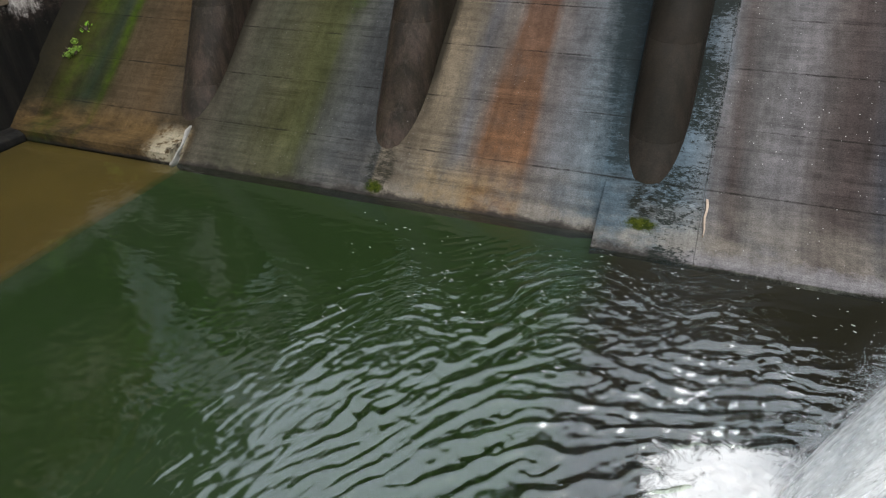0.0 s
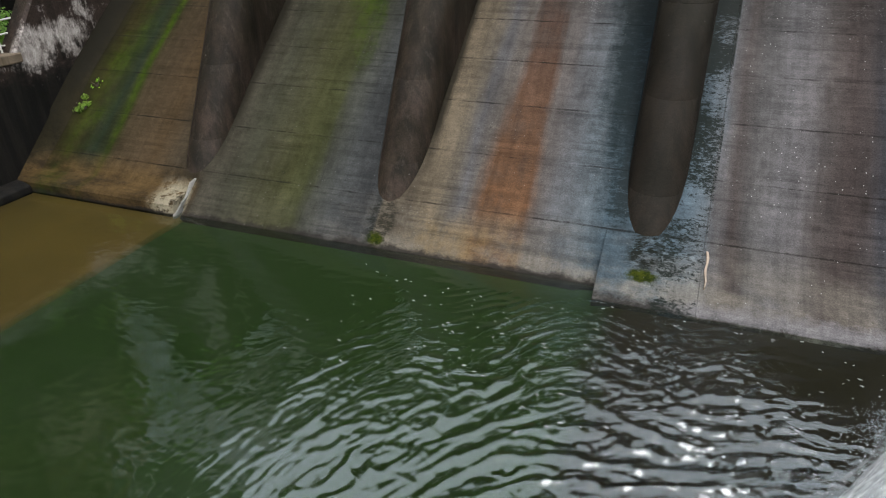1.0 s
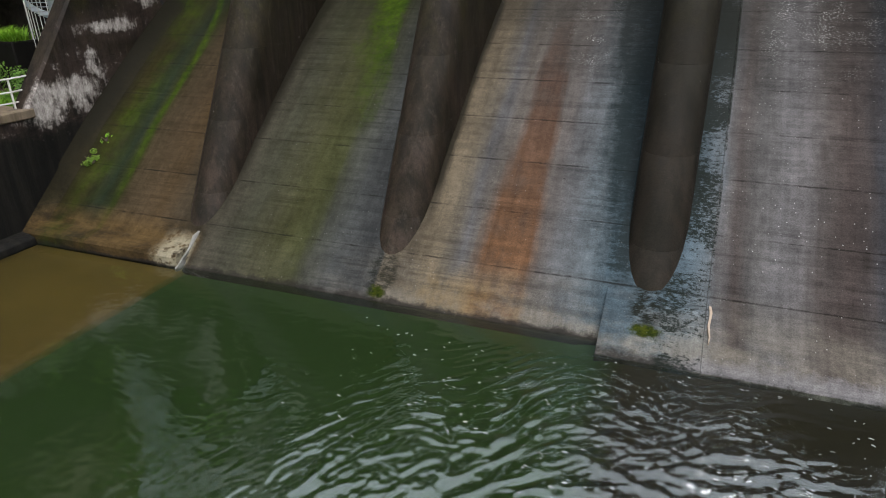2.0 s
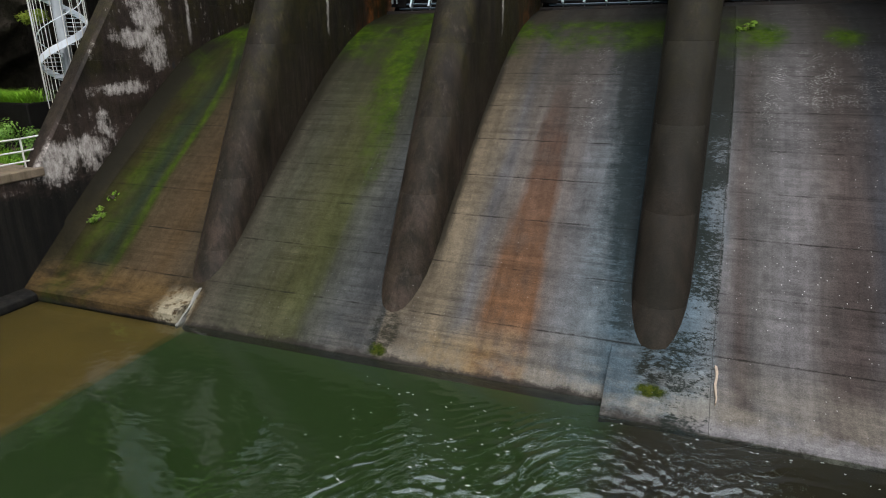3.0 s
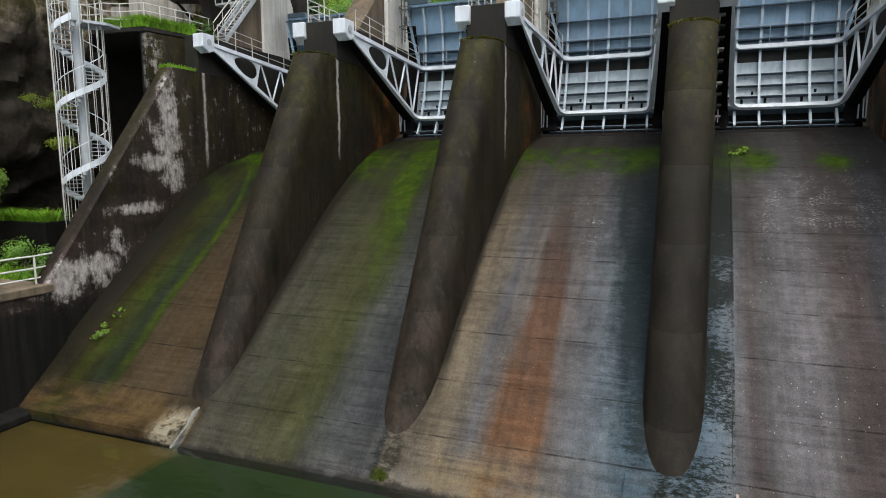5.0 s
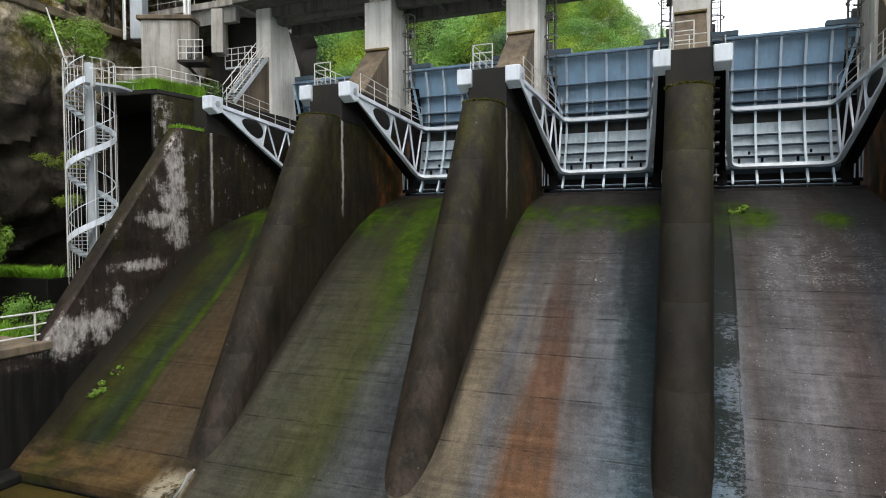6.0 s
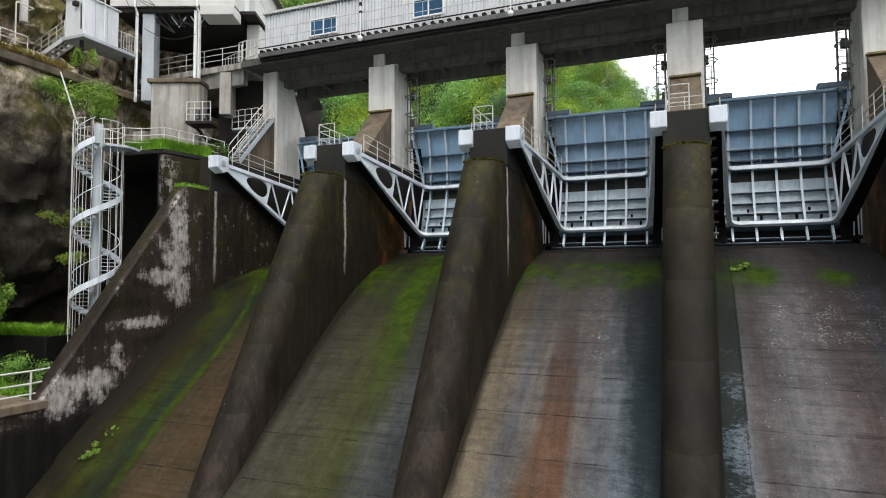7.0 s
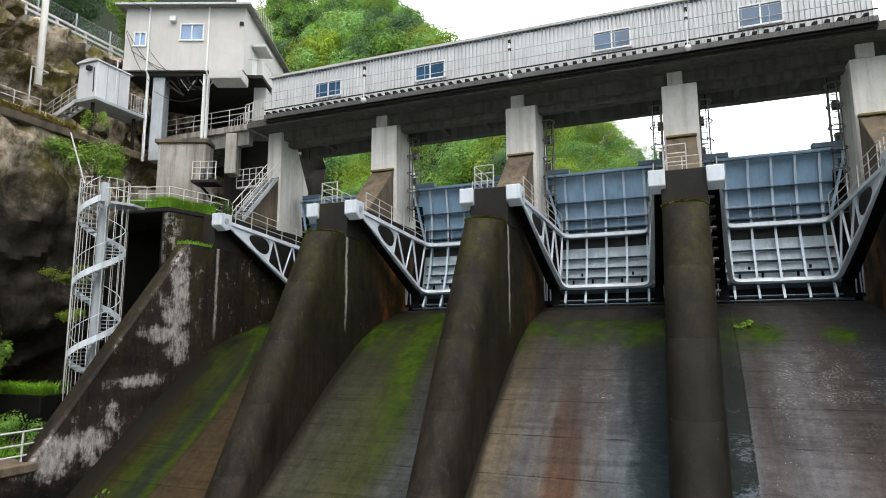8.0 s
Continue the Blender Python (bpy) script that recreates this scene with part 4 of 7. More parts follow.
def make_pier():
    p = thing("spillway_pier", "dark mossy concrete spillway pier with rounded sloping nose", "dam pier", "piers of the spillway")
    levels = (-2.0, 2.1, 4.5, 6.9, 9.3, 11.8, 14.3)
    for k, (a, b) in enumerate(zip(levels, levels[1:])):
        pier_lift(a, b, k == len(levels) - 2, p)
    s = Shape().prism([(25.5, 14.2), (25.5, 15.95), (36.0, 15.95), (36.0, 14.2)], -0.86, 0.86, lambda u, v, w: (sk(w, u), u, v))
    part("deck_block", s, M_BLACKENED, p, "black-stained block", bevel=0.03)
    s = Shape()
    s.prism([(31.2, 15.9), (31.2, 21.75), (32.9, 21.75), (36.0, 15.9)], -0.72, 0.93, lambda u, v, w: (w, u, v))
    part("column", s, M_COLUMN, p, "pale grey concrete column", bevel=0.03)
    part("column_head", Shape().box(-0.42, 0.297, 31.2, 32.88, 21.753, 22.5), M_COLUMN, p, bevel=0.03)
    part("bearing_block", Shape().box(0.3, 0.93, 31.5, 32.88, 21.753, 22.15), M_COLUMN, p, bevel=0.03)
    s = Shape().prism([(27.9, 15.95), (31.2, 19.05), (31.2, 15.95)], -0.6, 0.75, lambda u, v, w: (w, u, v))
    part("buttress", s, M_BUTTRESS, p, "brown sloping buttress", bevel=0.03)
    s = Shape().box(-0.64, 0.79, 30.98, 31.25, 19.0, 19.11)
    part("ledge", s, M_LEDGE, p, "yellow mossy ledge", bevel=0.02)
    # ladder frames on the column's flanks
    for side in (-1, 1):
        x = 0.1 + side * 1.16
        lad = Shape()
        for xx in (x - 0.2, x + 0.2):
            lad.tube([(xx, 33.3, 16.4), (xx, 33.3, 21.5)], 0.042, 6)
        for k in range(17):
            lad.tube([(x - 0.2, 33.3, 16.6 + 0.29 * k), (x + 0.2, 33.3, 16.6 + 0.29 * k)], 0.024, 5)
        part("ladder", lad, M_OLDSTEEL, p, "weathered steel rung ladder")
        for k in range(5):
            z = 17.1 + 1.05 * k
            cage = Shape().tube([(x - 0.26, 33.3, z), (x - 0.36, 32.9, z), (x - 0.2, 32.55, z), (x + 0.2, 32.55, z), (x + 0.36, 32.9, z), (x + 0.26, 33.3, z)], 0.034, 5)
            part("cage_hoop", cage, M_OLDSTEEL, p)
            part("stand_off", Shape().beam((0.1 + side * 0.8, 33.5, z), (x, 33.34, z), 0.04, 0.05), M_DARKSTEEL, p)
        for z in (20.3, 18.7, 17.4):
            part("junction_box", Shape().box(0.1 + side * 0.98 - 0.16, 0.1 + side * 0.98 + 0.16, 33.5, 33.8, z, z + 0.42), M_TRAY, p, "grey junction box", bevel=0.02)
        part("conduit", Shape().tube([(0.1 + side * 0.9, 33.0, 16.2), (0.1 + side * 0.9, 33.0, 21.4)], 0.03, 6), M_OLDSTEEL, p)
    return p


pier = make_pier()
pier.location = (PIER_X[0], 0, 0)
pier.matrix_basis = Matrix.Translation((PIER_X[0], 26.0, 0)) @ pose(0, 0, 0, 0, 0, 2.0) @ Matrix.Translation((0, -26.0, 0))
piers = [pier] + [copy_thing(pier, pose(x, 0, 0)) for x in PIER_X[1:]]
tagged(piers[2], "dark mossy concrete spillway pier with wet nose")
for k in range(11):
    z = 10.7 + 0.42 * k
    iron = Shape().box(0.86, 1.12, 26.3, 26.9, z, z + 0.07).box(0.86, 0.95, 26.3, 26.9, z - 0.16, z)
    part("step_iron", iron, M_OLDSTEEL if k % 3 == 1 else M_DARKSTEEL, piers[2], "dark rusty step iron", bevel=0.01)
front_guard = Shape()
for x in (-0.62, 0.0, 0.72):
    front_guard.tube([(x, 27.6, 15.95), (x, 27.6, 17.05)], 0.022, 6)
for z in (16.3, 16.68, 17.05):
    front_guard.tube([(-0.62, 27.6, z), (0.72, 27.6, z)], 0.018, 6)
part("guard_rail", front_guard, M_RAIL, piers[2], "pale pipe guard rail")

# left training wall with its own gentler nose
guide_wall = thing("training_wall", "stained concrete training wall with peeling white lime patches", "retaining wall")
for k, (a, b) in enumerate(zip((-2.0, 4.1, 6.3, 8.7, 11.2), (4.1, 6.3, 8.7, 11.2, 14.1))):
    s = Shape()
    e = 0.012
    rings = []
    for z, h in ((a, 0.4 - e), (a + e, 0.4), (b - e, 0.4), (b, 0.4 - e)):
        yf = 17.48 + (z - 5.9) / 1.32
        ring = [(-h, 36.0), (-h, yf + 0.12), (-h + 0.1, yf), (h - 0.1, yf), (h, yf + 0.12), (h, 36.0)]
        rings += [(-23.33 + x + SKEW * (y - 23.0), y, z) for x, y in ring]
    fs = []
    for i in range(3):
        fs += [(i * 6 + q, i * 6 + (q + 1) % 6, (i + 1) * 6 + (q + 1) % 6, (i + 1) * 6 + q) for q in range(6)]
    fs += [tuple(range(6)), tuple(range(18, 24))]
    s.add(rings, fs)
    part("concrete_lift", s, M_WALL, guide_wall)
s = Shape().prism([(25.5, 14.05), (25.5, 15.95), (36.0, 15.95), (36.0, 14.05)], -24.7, -22.95, lambda u, v, w: (sk(w, u), u, v))
part("deck_block", s, M_BLACKENED, guide_wall, "black-stained block", bevel=0.03)
# dark fillet at the foot of the wall
s = Shape()
pts = []
for y in (14.9, 16.0, 17.0, 19.0, 21.0, 23.0, 25.0, 27.0, 28.5):
    z = face_z(y)
    k = min(1.0, (29.0 - y) / 4.0)
    xw = -22.95 + SKEW * (y - 23.0)
    pts.append([(xw - 0.02, y, z + 0.75 * k), (xw + 0.2 * k, y, z + 0.3 * k), (xw + 0.6 * k, y, z - 0.05), (xw - 0.02, y, z - 0.2)])
vs = [p for q in pts for p in q]
fs = [(i * 4 + k, i * 4 + (k + 1) % 4, (i + 1) * 4 + (k + 1) % 4, (i + 1) * 4 + k) for i in range(len(pts) - 1) for k in range(4)]
fs += [(0, 1, 2, 3), tuple(len(vs) - 4 + k for k in range(4))]
s.add(vs, fs)
part("fillet", s, M_CHUTE, guide_wall, "dark mossy fillet", smooth=True)
s = Shape().tube([(-23.2, 24.52, 8.35), (-22.9, 24.52, 8.35)], 0.22, 14)
part("drain_hole", s, M_DARKSTEEL, guide_wall, "black drain pipe mouth")
# ---------------------------------------------------------------- radial gates
TY, TZ, GR = 25.7, 15.6, 8.12


def arc(r, deg):
    a = radians(deg)
    return TY + r * math.cos(a), TZ + r * math.sin(a)


def round_path(pts, r=0.45, n=5):
    """A polyline with rounded corners."""
    out = [Vector(pts[0])]
    for a, b, c in zip(pts, pts[1:], pts[2:]):
        a, b, c = Vector(a), Vector(b), Vector(c)
        p, q = b + (a - b).normalized() * r, b + (c - b).normalized() * r
        for k in range(n + 1):
            t = k / n
            out.append(p * (1 - t) ** 2 + b * 2 * t * (1 - t) + q * t * t)
    return out + [Vector(pts[-1])]


def sweep(shape, pts, w, h, up):
    """A square section along pts: w across, h along up."""
    pts = [Vector(p) for p in pts]
    up = Vector(up).normalized()
    vs, fs = [], []
    for i, p in enumerate(pts):
        d = (pts[min(i + 1, len(pts) - 1)] - pts[max(i - 1, 0)]).normalized()
        s = d.cross(up).normalized()
        vs += [p - s * w / 2 - up * h / 2, p + s * w / 2 - up * h / 2, p + s * w / 2 + up * h / 2, p - s * w / 2 + up * h / 2]
    for i in range(len(pts) - 1):
        fs += [(i * 4 + k, i * 4 + (k + 1) % 4, (i + 1) * 4 + (k + 1) % 4, (i + 1) * 4 + k) for k in range(4)]
    fs += [(3, 2, 1, 0), tuple(len(vs) - 4 + k for k in range(4))]
    shape.add(vs, fs)


def make_gate():
    g = thing("radial_gate", "pale blue-grey steel radial gate with ribs and lattice arms", "sluice gate", "gates of the dam")
    LO, HI = -35.3, 19.3
    HALF = 3.1
    # skin plate
    s = Shape()
    n = 22
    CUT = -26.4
    # shade under both frames is put into the skin's band colours
    for lo, hi, mat, name, lab in ((-6.5, HI, M_GATE_LIT, "skin_plate", "faded blue-grey skin plate"), (-10.2, -6.5, M_SHADEBAND, "stained_skin", "skin plate band painted dark for girder shade"), (CUT, -10.2, M_GATE_PALE, "middle_skin", "chalky blue-grey skin plate"), (LO, CUT, M_SHADESTEEL, "lower_skin", "lower skin painted black for its shade")):
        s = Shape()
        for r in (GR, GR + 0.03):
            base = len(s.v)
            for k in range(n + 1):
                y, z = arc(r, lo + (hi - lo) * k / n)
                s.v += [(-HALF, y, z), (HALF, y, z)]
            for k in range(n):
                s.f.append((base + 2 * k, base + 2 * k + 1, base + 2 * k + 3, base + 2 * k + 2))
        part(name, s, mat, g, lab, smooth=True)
    # added black plates stand for the shade between arms and piers
    for side in (-1, 1):
        s = Shape()
        for k in range(9):
            y, z = arc(GR - 0.36, LO + (12.0 - LO) * k / 8)
            x = 2.3 + 0.3 * k / 8
            s.v += [(side * x, y, z), (side * 3.14, y, z)]
        s.f = [(2 * k, 2 * k + 1, 2 * k + 3, 2 * k + 2) for k in range(8)]
        part("side_shield", s, M_SHADESTEEL, g, "added black plate painted as side-gap shade")
    # upright ribs
    for x in (-3.05, -2.07, -1.035, 0.0, 1.035, 2.07, 3.05):
        s = Shape()
        pts = []
        low = LO if abs(x) < 3 else -5.0
        for k in range(n + 1):
            y, z = arc(GR - 0.17, low + 0.4 + (HI - low - 0.6) * k / n)
            pts.append((x, y, z))
        vs, fs = [], []
        for k, p in enumerate(pts):
            a = radians(low + (HI - low) * k / n)
            c = Vector((0, math.cos(a), math.sin(a)))
            for dx, dr in ((-0.055, -0.16), (0.055, -0.16), (0.055, -0.13), (0.015, -0.13), (0.015, 0.165), (-0.015, 0.165), (-0.015, -0.13), (-0.055, -0.13)):
                vs.append(Vector(p) + Vector((dx, 0, 0)) + c * dr)
        for i in range(n):
            fs += [(i * 8 + q, i * 8 + (q + 1) % 8, (i + 1) * 8 + (q + 1) % 8, (i + 1) * 8 + q) for q in range(8)]
        fs += [tuple(range(8)), tuple(len(vs) - 8 + q for q in range(8))]
        s.add(vs, fs)
        part("rib", s, M_RIB, g)
    # level stiffeners
    for deg in (18.8, 8.1, 0.9, -3.1, -14.8, -19.0, -23.1, -33.0, -34.9):
        y, z = arc(GR - (0.235 if -5 < deg < 15 else 0.15), deg)
        w = HALF if deg > -5 else 2.35 if deg > -30 else 2.75
        s = Shape().beam((-w, y, z), (w, y, z), 0.46 if deg > -5 else 0.2 if deg > -26 else 0.1, 0.05, (0, -math.sin(radians(deg)), math.cos(radians(deg))))
        part("stiffener", s, M_SHELF_SHADE if deg > -26 else M_BLOCK, g)
        if -26 < deg < -5:
            y, z = arc(GR - 0.3, deg)
            part("stiffener_flange", Shape().beam((-w, y, z), (w, y, z), 0.02, 0.045, (0, -math.sin(radians(deg)), math.cos(radians(deg)))), M_GATE_PALE, g)
    y, z = arc(GR + 0.05, HI)
    s = Shape().box(-HALF, HALF, y - 0.12, y + 0.15, z - 0.06, z + 0.06)
    part("top_edge", s, M_GATE_LIT, g)
    for side in (-1, 1):
        part("hoist_rope", Shape().tube([(side * 2.75, y, z + 0.3), (side * 2.75, y, 22.4)], 0.022, 6), M_DARKSTEEL, g, "dark steel hoist rope")
        s = Shape().box(side * 2.45 - 0.62, side * 2.45 + 0.62, y - 0.2, y + 0.25, z + 0.06, z + 0.32)
        part("lifting_block", s, M_BLOCK, g, "slate-blue lifting block", bevel=0.02)
    # two bent frames: arm, girder, arm
    for name, deg in (("upper_frame", -5.9), ("lower_frame", -28.6)):
        y, z = arc(7.55, deg)
        up = Vector((0, -math.sin(radians(deg)), math.cos(radians(deg))))
        start = arc(0.35, deg if deg > -10 else -26)
        path = round_path([(-2.85, *start), (-2.2, y, z), (2.2, y, z), (2.85, *start)], 0.55)
        s = Shape()
        sweep(s, path, 0.15, 0.17, up)
        part(name, s, M_ARM, g, "white-grey bent girder frame", bevel=0.012)
        s = Shape()
        sweep(s, [p - up * 0.1 for p in path], 0.21, 0.03, up)
        part("flange", s, M_ARM, g)
        inner, outer = arc(7.62, deg), arc(GR - 0.02, deg)
        s = Shape().add([(sx * 2.35, p[0] + 0.0, p[1] + dz) for dz in (-0.1, 0.1) for p in (inner, outer) for sx in (-1, 1)],
                        [(0, 2, 3, 1), (4, 5, 7, 6), (0, 1, 5, 4), (2, 6, 7, 3), (0, 4, 6, 2), (1, 3, 7, 5)])
        part("girder_web", s, M_BLOCK, g, "dark deep girder behind the frame")
    # gusset and lattice between the arms, both sides
    for side in (-1, 1):
        def on(arm, f):
            deg = -5.9 if arm == "u" else -28.6
            y, z = arc(7.55, deg)
            st = arc(0.35, -5.9 if arm == "u" else -26)
            return Vector(lerp((side * 2.85, *st), (side * 2.2, y, z), f))
        s = Shape()
        def at(f, h):
            return on("l", f).lerp(on("u", f), h)
        rim = [(0.18 + 0.08 * k, 0.0) for k in range(4)] + [(0.5, 0.25 * k) for k in range(4)] + [(0.5 - 0.08 * k, 1.0) for k in range(4)] + [(0.18, 1.0 - 0.25 * k) for k in range(4)]
        for o in (Vector((-0.025, 0, 0)), Vector((0.025, 0, 0))):
            base = len(s.v)
            for f, h in rim:
                s.v.append(tuple(at(f, h) + o))
            for f, h in rim:
                w = math.atan2((h - 0.5) / 0.5, (f - 0.34) / 0.16)
                s.v.append(tuple(at(0.365 + 0.125 * math.cos(w), 0.5 + 0.39 * math.sin(w)) + o))
            s.f += [(base + k, base + (k + 1) % 16, base + 16 + (k + 1) % 16, base + 16 + k) for k in range(16)]
            base = len(s.v)
            s.v += [tuple(at(f, h) + o) for f, h in ((0.0, 0.0), (0.18, 0.0), (0.18, 1.0), (0.0, 1.0))]
            s.f.append((base, base + 1, base + 2, base + 3))
        part("gusset", s, M_ARM, g, "solid gusset plate with an oval hole")
        web = [(("u", 0.5), ("l", 0.5)), (("u", 0.5), ("l", 0.7)), (("u", 0.74), ("l", 0.7)), (("u", 0.74), ("l", 0.93)), (("u", 0.95), ("l", 0.93))]
        for (p, f), (q, h) in web:
            s = Shape().beam(on(p, f), on(q, h), 0.05, 0.085, (1, 0, 0))
            part("brace", s, M_ARM, g)
        s = Shape().beam((side * 3.0, *arc(0.55, -30)), (side * 2.62, *arc(7.5, -29.3)), 0.42, 0.3, (0, 0, 1))
        part("arm_web", s, M_SHADESTEEL, g, "black arm web in the gap by the pier")
        for k, (lx, ld) in enumerate(((0.75, -24.2), (1.75, -24.4), (1.3, -21.6))):
            y0, z0 = arc(GR - 0.05, ld)
            part("lug", Shape().box(side * lx - 0.05, side * lx + 0.05, y0 - 0.06, y0 + 0.04, z0 - 0.1, z0 + 0.12), M_SHADESTEEL, g, "small dark lug")
        # slanting strut from the frame to the skin
        y1, z1 = arc(GR - 0.3, 14)
        s = Shape().beam(on("u", 0.96), (side * 3.0, y1, z1), 0.09, 0.12, (1, 0, 0))
        part("strut", s, M_GATE_LIT, g)
        # trunnion housing on the pier
        s = Shape().prism([(25.3, 15.95), (26.15, 15.95), (26.15, 15.2), (25.75, 15.05), (25.3, 15.3)], side * 2.62, side * 3.26, lambda u, v, w: (w, u, v))
        part("trunnion_housing", s, M_ARM, g, "white painted trunnion housing", bevel=0.03)
        s = Shape().tube([(side * 2.58, 25.72, 15.55), (side * 3.2, 25.72, 15.55)], 0.16, 12)
        part("trunnion_pin", s, M_STEEL, g)
        # side seal bars
        for dx, tilt in ((3.1, 0.0), (2.95, 0.25), (2.8, 0.05)):
            y0, z0 = arc(GR - 0.4, -34)
            s = Shape().beam((side * dx, y0 - tilt, z0), (side * dx, y0 - 0.1, z0 + 1.3), 0.05, 0.05)
            part("seal_bar", s, M_STEEL, g)
        # handrail along the upper arm
        s = Shape()
        tops = []
        for f in (0.08, 0.25, 0.42, 0.6, 0.78, 0.95):
            p = on("u", f)
            tops.append(p + Vector((0, 0, 1.1)))
            s.tube([p, tops[-1]], 0.022, 6)
        for drop in (0.0, 0.36, 0.72):
            s.tube([p - Vector((0, 0, drop)) for p in tops], 0.018, 6)
        part("arm_handrail", s, M_RAIL, g, "white pipe handrail")
    y, z = arc(7.5, -5.9)
    s = Shape()
    for k in range(4):
        x = -2.1 + 1.4 * k
        s.tube([(x, y, z), (x, y, z + 0.95)], 0.013, 6)
    s.tube([(-2.2, y, z + 0.95), (2.2, y, z + 0.95)], 0.013, 6)
    part("girder_handrail", s, M_STEEL, g, "thin grey handrail")
    return g


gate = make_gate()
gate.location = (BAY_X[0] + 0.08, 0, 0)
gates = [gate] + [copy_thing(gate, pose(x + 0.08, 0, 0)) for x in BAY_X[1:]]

# railings on the pier decks
def railing(path, height=1.1, rails=(1.1, 0.74, 0.38), gap=1.1, r=0.022, material=None, label="white painted pipe railing", name="railing", parent=None, base=0.0):
    """Posts and rails along a polyline of floor points."""
    pts = [Vector(p) for p in path]
    t = parent or thing(name, label, "railing")
    for a, b in zip(pts, pts[1:]):
        n = max(1, round((b - a).length / gap))
        for k in range(n + (1 if b == pts[-1] else 0)):
            p = a + (b - a) * k / n
            part("post", Shape().tube([p + Vector((0, 0, base)), p + Vector((0, 0, height))], r * 1.15, 6), material or M_RAIL, t)
    for h in rails:
        part("rail", Shape().tube([p + Vector((0, 0, h)) for p in pts], r, 6), material or M_RAIL, t)
    return t


for i, x in enumerate(PIER_X):
    railing([(x - 0.72, 28.6, 15.95), (x - 0.72, 25.75, 15.95), (x + 0.15, 25.75, 15.95)], label="white pipe railing on the pier deck")

# ---------------------------------------------------------------- bridge with its covered gallery
bridge = thing("bridge", "concrete dam bridge carrying a ribbed sheet-metal gallery", "bridge", kind="")
BX0, BX1 = -23.1, 8.35
for name, x0, x1, y0, y1, z0, z1 in (("deck_slab", BX0 - 1.6, 26.0, 29.9, 35.4, 22.42, 22.8), ("front_girder", BX0 - 0.6, 26.0, 31.4, 31.85, 21.86, 22.5), ("main_girder", BX0 - 0.6, 26.0, 31.9, 32.5, 21.55, 22.5), ("rear_girder", BX0 - 0.6, 26.0, 34.2, 34.8, 21.55, 22.5), ("edge_beam", BX0 - 1.6, 26.0, 29.75, 30.0, 22.3, 22.62)):
    part(name, Shape().box(x0, x1, y0, y1, z0, z1), M_SOFFIT, bridge, bevel=0.02)
for x in [-21.0 + 2.68 * k for k in range(12)]:
    part("cross_beam", Shape().box(x - 0.12, x + 0.12, 31.85, 34.2, 21.75, 22.45), M_SOFFIT, bridge)
# ribbed cladding, front, with openings for the windows
WINDOWS = ((-19.94, -18.13, 23.6, 24.6), (-13.36, -11.56, 23.62, 24.62), (-3.55, -1.73, 23.6, 24.62), (3.07, 4.94, 23.55, 24.62))


def ribbed(x0, x1, z0, z1, y, pitch=0.21, depth=0.075):
    s = Shape()
    n = max(1, round((x1 - x0) / pitch))
    p = (x1 - x0) / n
    xs = []
    for k in range(n):
        b = x0 + k * p
        xs += [(b, y), (b + p * 0.55, y), (b + p * 0.62, y + depth), (b + p * 0.93, y + depth)]
    xs.append((x1, y))
    vs = [(a, b, z) for z in (z0, z1) for a, b in xs] + [(a, y + 0.08, z) for z in (z0, z1) for a, b in xs]
    m = len(xs)
    fs = []
    for k in range(m - 1):
        fs += [(k, k + 1, m + k + 1, m + k), (2 * m + k, 3 * m + k, 3 * m + k + 1, 2 * m + k + 1), (k, 2 * m + k, 2 * m + k + 1, k + 1), (m + k, m + k + 1, 3 * m + k + 1, 3 * m + k)]
    fs += [(0, m, 3 * m, 2 * m), (m - 1, 3 * m - 1, 4 * m - 1, 2 * m - 1)]
    return s.add(vs, fs)


gallery = thing("gallery", "grey ribbed sheet-metal gallery with small blue windows", "building")
CY = 30.0
edges = [BX0] + [v for w in WINDOWS for v in w[:2]] + [BX1]
for a, b in zip(edges[0::2], edges[1::2]):
    part("cladding", ribbed(a, b, 22.95, 25.42, CY), M_CLAD, gallery)
for x0, x1, z0, z1 in WINDOWS:
    part("cladding", ribbed(x0, x1, 22.95, z0, CY), M_CLAD, gallery)
    part("cladding", ribbed(x0, x1, z1, 25.42, CY), M_CLAD, gallery)
    w = thing("window", "", "")
    w.name = "window"
    w.parent = gallery
    for key in ("label", "category", "kind", "group"):
        if key in w:
            del w[key]
    s = Shape()
    f = 0.06
    s.box(x0, x1, CY - 0.03, CY + 0.06, z0, z0 + f)
    s.box(x0, x1, CY - 0.03, CY + 0.06, z1 - f, z1)
    s.box(x0, x0 + f, CY - 0.03, CY + 0.06, z0 + f, z1 - f)
    s.box(x1 - f, x1, CY - 0.03, CY + 0.06, z0 + f, z1 - f)
    xm = (x0 + x1) / 2
    s.box(xm - 0.035, xm + 0.035, CY - 0.02, CY + 0.05, z0 + f, z1 - f)
    part("window_frame", s, M_FRAME, w, "white window frame")
    for a, b in ((x0 + f, xm - 0.035), (xm + 0.035, x1 - f)):
        part("pane", Shape().box(a, b, CY + 0.02, CY + 0.03, z0 + f, z1 - f), M_GLASS, w, "bluish glass pane")
    part("window_sill", Shape().box(x0 - 0.05, x1 + 0.05, CY - 0.07, CY + 0.02, z0 - 0.05, z0), M_CLAD, w)
part("gallery_end", Shape().box(BX0, BX0 + 0.06, CY + 0.08, 33.2, 22.8, 25.42), M_CLAD, gallery)
part("gallery_end", Shape().box(BX1 - 0.06, BX1, CY + 0.08, 33.2, 22.8, 25.42), M_CLAD, gallery)
